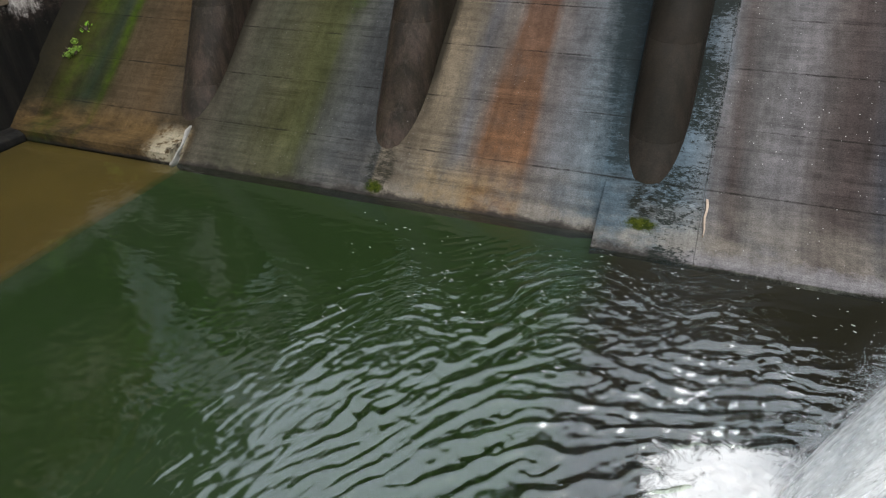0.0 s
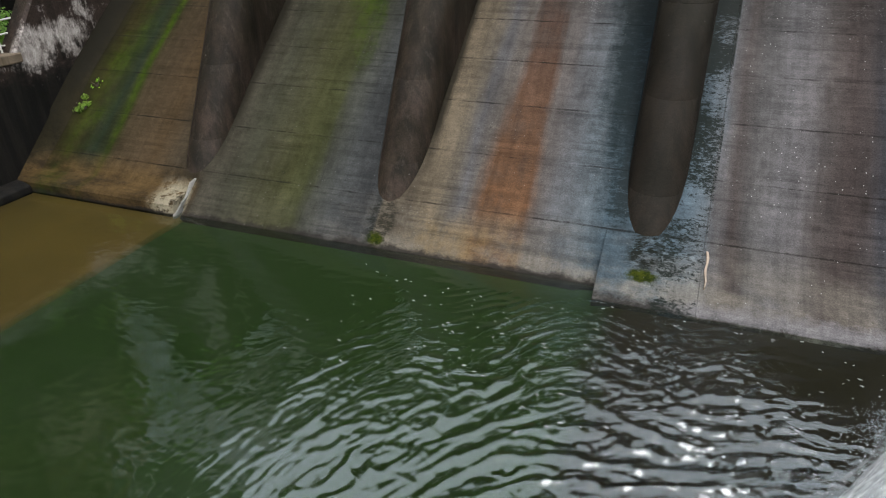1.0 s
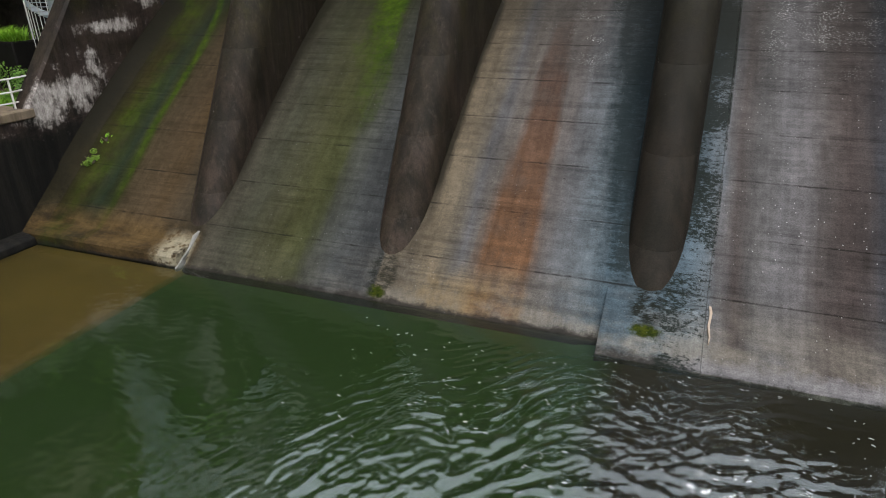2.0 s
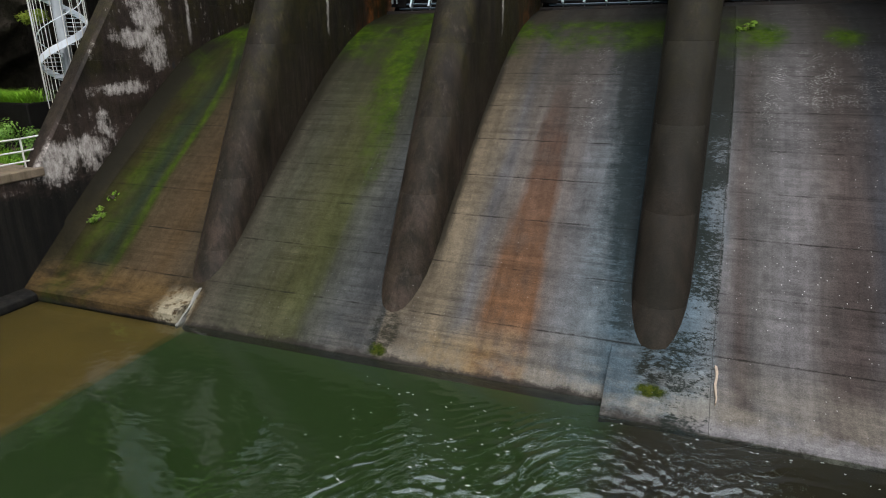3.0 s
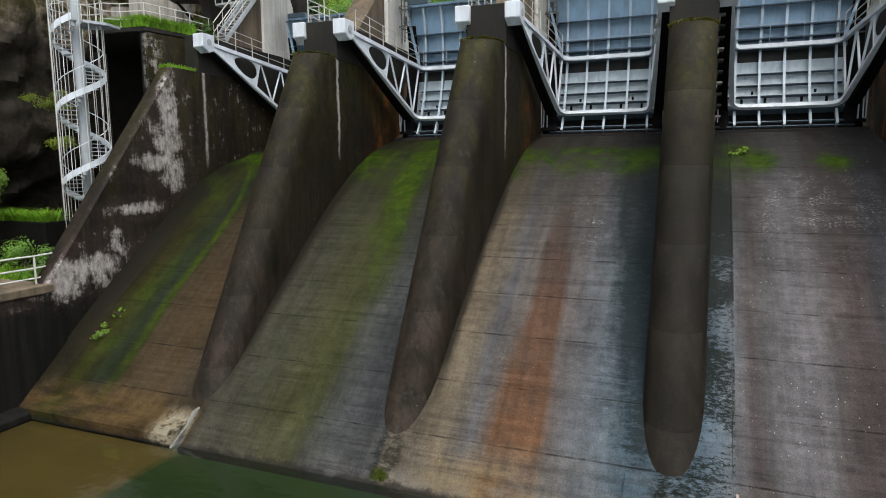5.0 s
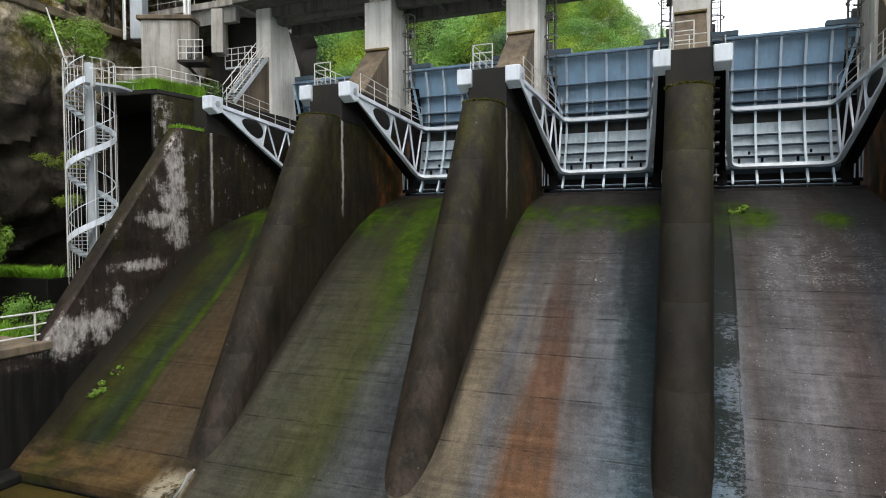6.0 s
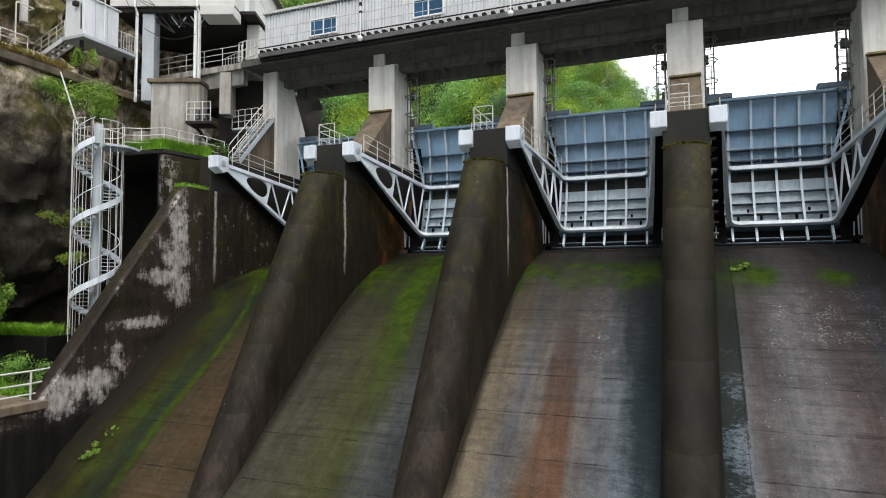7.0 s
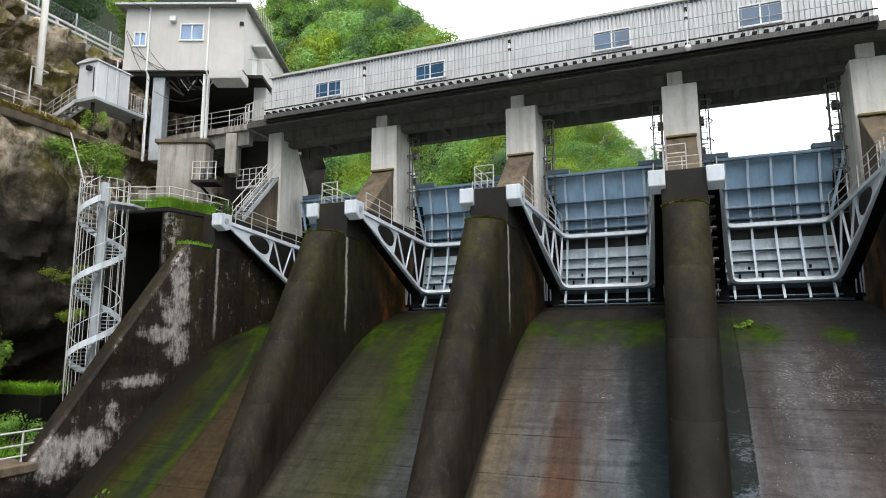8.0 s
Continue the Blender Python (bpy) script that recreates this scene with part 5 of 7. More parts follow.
part("gallery_back", Shape().box(BX0 + 0.06, BX1 - 0.06, 33.1, 33.2, 22.8, 25.42), M_CLAD, gallery)
s = Shape().prism([(CY - 0.14, 25.38), (CY - 0.14, 25.52), (31.6, 25.78), (33.4, 25.52), (33.4, 25.38)], BX0 - 0.1, BX1 + 0.1, lambda u, v, w: (w, u, v))
part("roof", s, M_ROOF, gallery, "low sheet roof")
s = Shape()
for k in range(int((BX1 - BX0) / 0.21)):
    s.box(BX0 + 0.21 * k, BX0 + 0.21 * k + 0.1, CY - 0.02, CY - 0.004, 25.28, 25.38)
tagged(part("closure_strip", s, M_BLOCK, gallery, "row of dark profile fillers under the eaves"), kind="stuff")
# hanging service walkway: brackets, grating, railing
for k in range(66):
    x = BX0 + 0.15 + 0.475 * k
    part("bracket", Shape().prism([(29.42, 22.9), (29.42, 23.02), (CY - 0.002, 23.05), (CY - 0.002, 22.84)], x - 0.09, x + 0.09, lambda u, v, w: (w, u, v)), M_DARKSTEEL, bridge)
for z, y, r in ((22.48, 29.55, 0.07), (22.4, 29.68, 0.05)):
    part("pipe", Shape().tube([(BX0, y, z), (BX1, y, z)], r, 8), M_DARKSTEEL, bridge, "dark service pipe", smooth=True)
s = Shape()
for k in range(int((BX1 - BX0) / 0.14)):
    s.box(BX0 + 0.14 * k, BX0 + 0.14 * k + 0.07, 29.36, 29.4, 22.62, 22.82)
s.box(BX0, BX1, 29.4, 29.42, 22.6, 22.84)
s.box(BX0, BX1, 29.34, 29.44, 22.56, 22.6)
tagged(part("cable_tray", s, M_TRAY, bridge, "perforated grey cable tray"), kind="stuff")
part("walkway_edge", Shape().box(BX0, BX1, 29.34, 29.4, 23.08, 23.13), M_DARKSTEEL, bridge)
part("walkway_floor", Shape().box(BX0, BX1, 29.42, 29.9, 22.6, 22.63), M_DARKSTEEL, bridge)
gallery_rail = thing("gallery_railing", "thin grey railing along the gallery walkway", "railing")
for k in range(28):
    x = BX0 + 0.5 + 1.12 * k
    part("post", Shape().tube([(x, 29.37, 23.1), (x, 29.37, 24.15)], 0.02, 6), M_STEEL, gallery_rail)
for z in (23.62, 24.15):
    part("rail", Shape().tube([(BX0, 29.37, z), (BX1, 29.37, z)], 0.018, 6), M_STEEL, gallery_rail)
for x in (-16.2, -7.7, 0.82):
    lamp = thing("lamp_pole", "white conduit pole with a hanging round lamp", "lamp", "lamps on the bridge")
    part("pole", Shape().tube([(x, 29.25, 22.75), (x, 29.25, 24.75)], 0.035, 8), M_FRAME, lamp)
    part("lamp_globe", Shape().ball((x, 29.22, 22.66), 0.16, 12, 8), M_FRAME, lamp, smooth=True)
    part("clamp", Shape().box(x - 0.07, x + 0.07, 29.2, 29.34, 24.1, 24.2).box(x - 0.06, x + 0.06, 29.2, 29.34, 24.5, 24.68), M_DARKSTEEL, lamp)

# ---------------------------------------------------------------- water, bed and apron
IMPACT = (2.85, 7.5)
RINGS = (3.9, -0.4)


def water_height(x, y):
    """Rings from the jet, broken into short crests along the ring."""
    dx, dy = x - RINGS[0], y - RINGS[1]
    d = math.hypot(dx, dy)
    ang = math.atan2(dy, dx)
    bend = noise.noise((x * 0.45, y * 0.45, 3.0)) * 0.35 + noise.noise((ang * max(d, 1.0) * 0.9, d * 0.5, 13.0)) * 0.3 + noise.noise((x * 1.7, y * 1.7, 7.0)) * 0.16
    e = d + bend
    lam = 0.62 + 0.1 * noise.noise((x * 0.3, y * 0.3, 17.0))
    r = math.hypot(x - IMPACT[0], y - IMPACT[1])
    q = math.sin(2 * math.pi * e / lam)
    ring = 2.0 * ((q + 1) / 2) ** 3.0 - 0.6
    fine = math.sin(2 * math.pi * (e * 2.3 + 0.5 * noise.noise((x * 2.0, y * 2.0, 9.0))) / lam)
    along = ang * max(d, 1.0)
    frag = max(0.0 if r > 6.5 else 0.25, min(1.0, 0.3 + 2.6 * noise.noise((along * 1.0, e * 1.5, 21.0)))) if r > 4.2 else max(0.55, min(1.0, 0.8 + noise.noise((along, e, 5.0))))
    frag2 = max(0.0, min(1.0, 0.4 + 2.0 * noise.noise((along * 1.6, e * 3.0, 31.0))))
    reach = math.exp(-((r - 2.5) / 5.4) ** 2) if r > 2.5 else min(1.0, r / 1.5)
    calm = max(0.0, min(1.0, (x + 12.5) / 5.0))
    breeze = 0.004 * noise.noise((x * 1.5, y * 3.2, 71.0)) + 0.003 * noise.noise((x * 4.0, y * 7.5, 81.0))
    far = max(0.1, min(1.0, (15.3 - y) / (3.0 if x > -1.0 else 4.0)))
    right = max(0.0, min(1.0, (6.6 - x + 0.5 * (8.5 - y)) / 2.2))
    chop = noise.noise((along * 2.6, e * 5.5, 41.0))
    ripple = 0.8 - 2.0 * abs(noise.noise((along * 2.4, e * 5.0, 51.0))) + 0.8 * noise.noise((x * 5.0, y * 7.0, 61.0))
    return (0.046 * ring * frag + 0.016 * fine * frag2 + 0.034 * chop + 0.024 * ripple) * reach * calm * far * right + breeze


xs = list(np.arange(-24.0, 8.01, 0.06))
ys = list(np.arange(2.0, 16.4, 0.05))
vs = [(x, y, water_height(x, y)) for y in ys for x in xs]
nx = len(xs)
fs = [(j * nx + i, j * nx + i + 1, (j + 1) * nx + i + 1, (j + 1) * nx + i) for j in range(len(ys) - 1) for i in range(nx - 1)]
X0, X1, Y0, Y1 = xs[0], xs[-1], ys[0], ys[-1]
base = len(vs)
vs += [(-400, -900, 0), (400, -900, 0), (400, Y1, 0), (-400, Y1, 0), (X0, -900, 0), (X1, -900, 0)]
fs += [(base, base + 4, (len(ys) - 1) * nx, base + 3), (base + 5, base + 1, base + 2, len(ys) * nx - 1), (base + 4, base + 5, nx - 1, 0)]
pool = Shape()
pool.v, pool.f = vs, fs
tagged(part("water", pool, M_WATER, None, "murky green stilling pool with ripples", smooth=True), category="water", kind="structure")
bed = Shape().add([(-1500, -1500, -0.16), (1500, -1500, -0.16), (1500, 1500, -0.16), (-1500, 1500, -0.16)], [(0, 1, 2, 3)])
tagged(part("ground", bed, M_SOIL, None, "green silty river bed reaching far away"), category="ground", kind="structure")
apron = Shape()
apron.prism([(-30.0, -1.2), (-15.2, -1.2), (-15.1, -0.2), (-15.4, -0.09), (-30.0, -0.06)], 0.0, 15.6, lambda u, v, w: (u, w, v))
tagged(part("apron", apron, M_APRON, None, "brown silt-covered slab just under the water"), category="apron", kind="structure")
apron2 = Shape()
apron2.prism([(-1.6, -1.2), (14.0, -1.2), (14.0, -0.05), (-0.7, -0.07), (-1.6, -0.14)], 4.5, 15.2, lambda u, v, w: (u, w, v))
tagged(part("apron", apron2, M_DARK_APRON, None, "dark brown silty slab under the water"), category="apron", kind="structure")

# ---------------------------------------------------------------- left bank
TURN = radians(21.38)


def bk(u, d, z):
    """The house's own square, turned by 21 degrees: u along its front, d into the hill."""
    return Vector((u * math.cos(TURN) - d * math.sin(TURN), u * math.sin(TURN) + d * math.cos(TURN), z))


BKM = Matrix.Rotation(TURN, 4, "Z")


def rugged(name, material, along, up, put, label, category, rough=1.0, seed=0.0, kind="structure"):
    """A rough rock sheet over a grid; put(a, h, bulge) gives the place."""
    s = Shape()
    na, nh = len(along), len(up)
    for h in up:
        for a in along:
            b = noise.fractal((a * 0.16 + seed, h * 0.16, seed), 0.9, 2.1, 5) * rough + 0.35 * rough * noise.noise((a * 0.9, h * 0.9, seed + 4))
            b += 0.55 * rough * (1.0 - 2.0 * abs(noise.noise((a * 0.35 + 3.0, h * 0.5, seed + 9))))
            s.v.append(tuple(put(a, h, b)))
    s.f = [(j * na + i, j * na + i + 1, (j + 1) * na + i + 1, (j + 1) * na + i) for j in range(nh - 1) for i in range(na - 1)]
    return tagged(part(name, s, material, None, label, smooth=True), category=category, kind=kind)


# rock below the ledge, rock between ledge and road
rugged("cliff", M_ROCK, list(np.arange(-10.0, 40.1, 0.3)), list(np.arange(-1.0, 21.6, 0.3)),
       lambda a, h, b: (-31.9 - 0.03 * h + b * 1.1 - (2.2 if h < 10 else 0.0) * min(1, (10 - h) / 3), a, h), "dark rock face with sprayed concrete, darker below", "cliff", 1.0, 2.0)
rugged("upper_rock", M_ROCK, list(np.arange(8.0, 40.1, 0.25)), list(np.arange(20.5, 28.9, 0.25)),
       lambda a, h, b: (-35.2 - 0.08 * (h - 20) + b * 1.5, a, h), "brown weathered rock cut under the road", "cliff", 1.9, 6.0)
rugged("back_rock", M_RECESS, list(np.arange(-40.0, -24.4, 0.6)), list(np.arange(4.0, 27.0, 0.6)),
       lambda a, h, b: (a, 37.5 + b, h), "rock wall under the house, coloured dark for shade", "cliff", 0.8, 9.0)

ledge = thing("rock_ledge", "weathered concrete ledge path along the cliff", "ledge", kind="structure")
s = Shape().prism([(-36.0, 20.6), (-31.35, 20.55), (-31.3, 20.95), (-31.5, 21.08), (-36.0, 21.1)], 6.0, 30.2, lambda u, v, w: (u, w, v))
part("ledge_slab", s, M_BUTTRESS, ledge, bevel=0.04)
road = thing("upper_road", "concrete road deck with a stained edge beam", "road", kind="structure")
s = Shape().prism([(-42.0, 27.9), (-36.2, 27.9), (-35.8, 28.2), (-35.8, 28.75), (-36.05, 28.75), (-36.1, 28.5), (-42.0, 28.5)], 4.0, 34.0, lambda u, v, w: (u, w, v))
part("road_deck", s, M_STAINED, road, bevel=0.03)
for y in (12.0, 16.0, 20.0, 24.0, 28.0):
    part("bracket", Shape().prism([(-37.0, 27.9), (-36.3, 27.9), (-37.0, 27.0)], y, y + 0.35, lambda u, v, w: (u, w, v)), M_BUTTRESS, road)
guard = thing("guard_rail", "white steel guard rail along the upper road", "guard rail")
for y in [5.0 + 2.0 * k for k in range(15)]:
    part("post", Shape().box(-36.05, -35.92, y, y + 0.14, 28.7, 29.5), M_RAIL, guard)
for z in (29.05, 29.4):
    part("rail", Shape().box(-35.92, -35.86, 4.0, 34.0, z, z + 0.16), M_RAIL, guard, bevel=0.02)
fence = thing("mesh_fence", "grey wire fence with steel posts above the road", "fence")
for y in [6.0 + 2.6 * k for k in range(11)]:
    part("post", Shape().tube([(-36.6, y, 28.5), (-36.6, y, 30.9)], 0.05, 8), M_STEEL, fence)
s = Shape()
for k in range(140):
    y = 5.0 + 0.2 * k
    s.tube([(-36.6, y, 28.9), (-36.6, y + 0.9, 30.8)], 0.006, 3, False).tube([(-36.6, y + 0.9, 28.9), (-36.6, y, 30.8)], 0.006, 3, False)
for z in (28.9, 29.85, 30.8):
    s.tube([(-36.6, 5.0, z), (-36.6, 33.0, z)], 0.012, 4)
part("wire_mesh", s, M_STEEL, fence)
upole = thing("utility_pole", "grey concrete utility pole", "pole")
part("pole", Shape().tube([(-34.3, 23.1, 24.0), (-34.3, 23.1, 36.0)], [0.21, 0.15], 14), M_COLUMN, upole, smooth=True)

# control house on posts over the end of the bridge
house = thing("control_house", "pale rendered control house on posts with blue windows", "house")


def hbox(u0, u1, d0, d1, z0, z1):
    return Shape().box(u0, u1, d0, d1, z0, z1, BKM)


U0, U1, HD0, HD1, HZ0, HZ1 = -20.3, -12.62, 37.0, 46.5, 26.3, 30.5
HWIN = ((-16.78, -15.26, 28.29, 29.45), (-19.71, -18.91, 27.91, 28.88))


def pierced(us, zs, solid, d0, d1):
    """One connected wall over a grid, open where solid(i, j) is false."""
    sh = Shape()
    nu, nz = len(us), len(zs)
    for d in (d0, d1):
        sh.v += [tuple(bk(u, d, z)) for z in zs for u in us]
    o = nu * nz
    cells = {(i, j) for j in range(nz - 1) for i in range(nu - 1) if solid(i, j)}
    for i, j in cells:
        a, b, c, d = j * nu + i, j * nu + i + 1, (j + 1) * nu + i + 1, (j + 1) * nu + i
        sh.f += [(a, b, c, d), (o + d, o + c, o + b, o + a)]
        for (p, q), other in (((a, b), (i, j - 1)), ((b, c), (i + 1, j)), ((c, d), (i, j + 1)), ((d, a), (i - 1, j))):
            if other not in cells:
                sh.f.append((p, o + p, o + q, q))
    return sh


front = pierced((U0, -19.71, -18.91, -16.78, -15.26, U1), (HZ0, 27.91, 28.29, 28.88, 29.45, HZ1), lambda i, j: not ((i == 1 and j in (1, 2)) or (i == 3 and j in (2, 3))), HD0, HD0 + 0.2)
part("front_wall", front, M_RENDER, house)
part("side_wall", hbox(U1 - 0.2, U1, HD0 + 0.2, HD1, HZ0, HZ1), M_RENDER, house)
part("side_wall", hbox(U0, U0 + 0.2, HD0 + 0.2, HD1, HZ0, HZ1), M_RENDER, house)
part("back_wall", hbox(U0 + 0.2, U1 - 0.2, HD1 - 0.2, HD1, HZ0, HZ1), M_RENDER, house)
part("floor_slab", hbox(U0 + 0.1, U1 - 0.1, HD0 + 0.25, HD1, HZ0 - 0.3, HZ0 - 0.004), M_RECESS, house, "floor slab darkened for underside shade", bevel=0.02)
part("roof", hbox(U0 - 0.5, U1 + 0.45, HD0 - 0.45, HD1 + 0.4, HZ1, HZ1 + 0.13), M_GIRDER, house, "flat concrete roof slab", bevel=0.03)
part("eaves_gutter", hbox(U0 - 0.5, U1 + 0.45, HD0 - 0.53, HD0 - 0.45, HZ1 + 0.02, HZ1 + 0.12), M_CLAD, house)
for u0, u1, z0, z1 in HWIN:
    win = part("window", hbox(u0, u1, HD0 + 0.06, HD0 + 0.08, z0, z1), M_HOUSE_GLASS, house, "window with blue glass and white frame")
    f = 0.07
    fr = Shape()
    for a, b, c, d in ((u0, u1, z0, z0 + f), (u0, u1, z1 - f, z1), (u0, u0 + f, z0 + f, z1 - f), (u1 - f, u1, z0 + f, z1 - f), ((u0 + u1) / 2 - 0.035, (u0 + u1) / 2 + 0.035, z0 + f, z1 - f)):
        fr.box(a, b, HD0 - 0.03, HD0 + 0.06, c, d, BKM)
    part("frame", fr, M_FRAME, win)
    part("sill", hbox(u0 - 0.06, u1 + 0.06, HD0 - 0.09, HD0 - 0.031, z0 - 0.05, z0 + 0.02), M_FRAME, win)
for u in (-18.72, -14.93):
    pipe = Shape().tube([bk(u, HD0 - 0.1, HZ1), bk(u, HD0 - 0.1, 26.2), bk(u + 0.05, HD0 + 0.1, 25.9), bk(u + 0.08, HD0 + 0.1, 18.6 if u > -16 else 20.6)], 0.06, 8)
    part("drainpipe", pipe, M_FRAME, house)
part("wall_lamp", hbox(-17.4, -17.0, HD0 - 0.3, HD0, 29.5, 29.85), M_FRAME, house, bevel=0.03)
part("vent_hood", hbox(-12.95, -12.72, HD0 - 0.14, HD0, 29.3, 29.5), M_DARKSTEEL, house)
part("canopy", hbox(-14.45, -12.45, 36.1, 37.6, 25.35, 25.95), M_RENDER, house, "white boxed canopy under the floor", bevel=0.03)
part("side_canopy", hbox(U1, U1 + 0.95, 38.4, 40.2, 28.55, 28.75), M_RENDER, house, "small door canopy", bevel=0.03)
part("side_door", hbox(U1 - 0.05, U1 + 0.03, 38.7, 39.6, 26.35, 28.3), M_FRAME, house, "white door")
part("annex_wall", hbox(U1 + 0.02, U1 + 0.85, 39.2, 43.5, 22.7, 26.05), M_RENDER, house, "white stair annex wall", bevel=0.02)
part("balcony_floor", hbox(U1, U1 + 1.0, 37.8, 42.0, 26.1, 26.3), M_DARKSTEEL, house)
balcony = thing("balcony_railing", "thin barred balcony railing on the house", "railing")
for k in range(22):
    d = 37.85 + 0.195 * k
    part("bar", Shape().tube([bk(U1 + 0.97, d, 26.3), bk(U1 + 0.97, d, 27.4)], 0.015, 5), M_RAIL, balcony)
part("rail", Shape().tube([bk(U1, 37.85, 27.4), bk(U1 + 0.97, 37.85, 27.4), bk(U1 + 0.97, 41.95, 27.4)], 0.025, 6), M_RAIL, balcony)
for j in range(14):
    part("roof_bar", Shape().tube([bk(-12.3, 36.8 + 0.4 * j, HZ1 + 0.3), bk(-12.3, 36.8 + 0.4 * j, HZ1 + 1.3)], 0.018, 5), M_RAIL, house)
part("roof_rail", Shape().tube([bk(-12.3, 36.8, HZ1 + 1.3), bk(-12.3, 42.2, HZ1 + 1.3)], 0.025, 6), M_RAIL, house)
for u, z0, r in ((-15.15, 18.5, 0.11), (-14.9, 18.5, 0.09), (-18.78, 20.4, 0.09)):
    part("post", Shape().tube([bk(u, 37.3, z0), bk(u, 37.3, 26.1)], r, 10), M_FRAME, house, "white steel post", smooth=True)
part("pillar", hbox(-18.5, -17.75, 37.4, 38.2, 20.5, 26.0), M_STEEL, house, "blue-grey steel-clad pillar", bevel=0.03)
for u in (-16.8, -15.6):
    part("pipe_run", Shape().tube([bk(u, 37.6, 25.9), bk(u + 0.5, 37.6, 25.2), bk(u + 0.9, 37.6, 25.85)], 0.05, 7), M_STEEL, house)
rnd = random.Random(5)
for k in range(9):
    u, z = -18.0 + 0.33 * k, 25.75 - 0.12 * (k % 4)
    part("conduit", Shape().tube([bk(u, 37.5, 26.1), bk(u + rnd.uniform(-0.3, 0.5), 37.5, z), bk(u + rnd.uniform(0.4, 1.2), 37.6, z - rnd.uniform(0.1, 0.7))], 0.03 + 0.02 * (k % 3), 6), M_DARKSTEEL, house, "dark conduit under the floor")
# cables from the house to the cabin
for k, (a, b) in enumerate(((bk(-20.3, 37, 28.5), Vector((-31.1, 26.0, 26.4))), (bk(-20.2, 36.9, 28.9), bk(-18.4, 36.9, 25.4)), (bk(-19.8, 36.9, 27.6), bk(-15.2, 36.9, 25.9)), (bk(-18.3, 37.3, 25.0), bk(-15.1, 37.2, 24.6)), (bk(-18.7, 36.9, 30.3), Vector((-34.3, 23.1, 33.0))), (bk(-18.9, 37, 28.0), bk(-16.2, 36.9, 25.6)), (bk(-20.2, 37, 29.0), bk(-17.5, 36.8, 26.0)))):
    cable = [a + (b - a) * (j / 8) - Vector((0, 0, 0.5 * math.sin(math.pi * j / 8))) for j in range(9)]
    tagged(part("cable", Shape().tube(cable, 0.018, 5), M_DARKSTEEL, None, "thin black hanging cable"), category="cable")

# walkway level under the house: the bridge deck goes on
part("approach_slab", Shape().box(-33.0, -24.75, 29.9, 36.0, 22.3, 22.7), M_STAINED, bridge, "stained approach slab", bevel=0.03)
part("approach_beam", Shape().box(-29.5, -24.75, 30.1, 30.5, 21.4, 22.3), M_GIRDER, bridge)
railing([(-32.0, 29.95, 22.7), (-24.8, 29.95, 22.7)], gap=1.5, label="white pipe railing on the approach")
railing([(-25.0, 29.95, 22.8), (-23.3, 29.6, 22.8)], gap=0.35, rails=(1.15, 0.6, 0.1), r=0.03, label="white barred railing beside the gallery end")
railing([(-27.6, 31.5, 22.7), (-24.8, 31.5, 23.4)], gap=0.25, rails=(1.1, 0.15), r=0.02, label="white barred stair railing behind the approach")
column0 = thing("abutment_column", "pale streaked concrete column at the bridge end", "column")
part("column", Shape().prism([(31.2, 15.9), (31.2, 22.35), (32.6, 22.35), (36.0, 15.9)], -24.15, -23.1, lambda u, v, w: (w, u, v)), M_COLUMN, column0, bevel=0.03)
part("buttress", Shape().prism([(27.6, 15.95), (31.2, 19.4), (31.2, 15.95)], -24.0, -23.25, lambda u, v, w: (w, u, v)), M_BUTTRESS, column0)
retain = thing("retaining_wall", "board-marked pale concrete retaining wall", "retaining wall")
part("wall", hbox(-17.2, -14.3, 36.0, 37.2, 16.0, 21.15), M_STAINED, retain, bevel=0.03)
part("wall_head", hbox(-17.4, -14.2, 35.85, 37.2, 21.15, 21.4), M_BUTTRESS, retain, bevel=0.03)
part("wall_foot", hbox(-18.5, -14.2, 36.6, 37.4, 14.0, 18.4), M_STAINED, retain)
backing = thing("machine_bay", "dark open concrete bay behind the stair", "building")
part("wall", hbox(-14.3, -9.8, 39.2, 39.6, 14.0, 22.3), M_RECESS, backing)
part("pier_block", hbox(-13.6, -12.9, 37.2, 38.2, 19.6, 22.2), M_STAINED, backing, bevel=0.03)

# small equipment platform and landing by the stair
plat = thing("equipment_platform", "small steel platform with white guard rails", "platform")
part("floor", hbox(-14.55, -13.1, 34.6, 35.8, 18.35, 18.5), M_DARKSTEEL, plat)
part("bracket", Shape().beam(bk(-14.2, 35.2, 18.3), bk(-13.2, 36.4, 16.9), 0.12, 0.12), M_DARKSTEEL, plat)
railing([bk(-14.5, 34.65, 18.5), bk(-13.15, 34.65, 18.5)], gap=0.4, label="white guard rail of the platform", parent=plat)
for u in (-14.1, -13.7):
    part("meter_box", hbox(u - 0.13, u + 0.13, 35.05, 35.3, 18.7, 19.3), M_TRAY, plat, "grey meter box", bevel=0.02)
landing = thing("stair_landing", "steel stair landing with white railing", "landing")
part("floor", Shape().box(-25.9, -23.9, 30.5, 31.15, 18.75, 18.87), M_STEEL, landing)
railing([(-25.9, 30.5, 18.87), (-23.95, 30.5, 18.87), (-23.95, 31.1, 18.87)], gap=0.5, label="white landing railing", parent=landing)

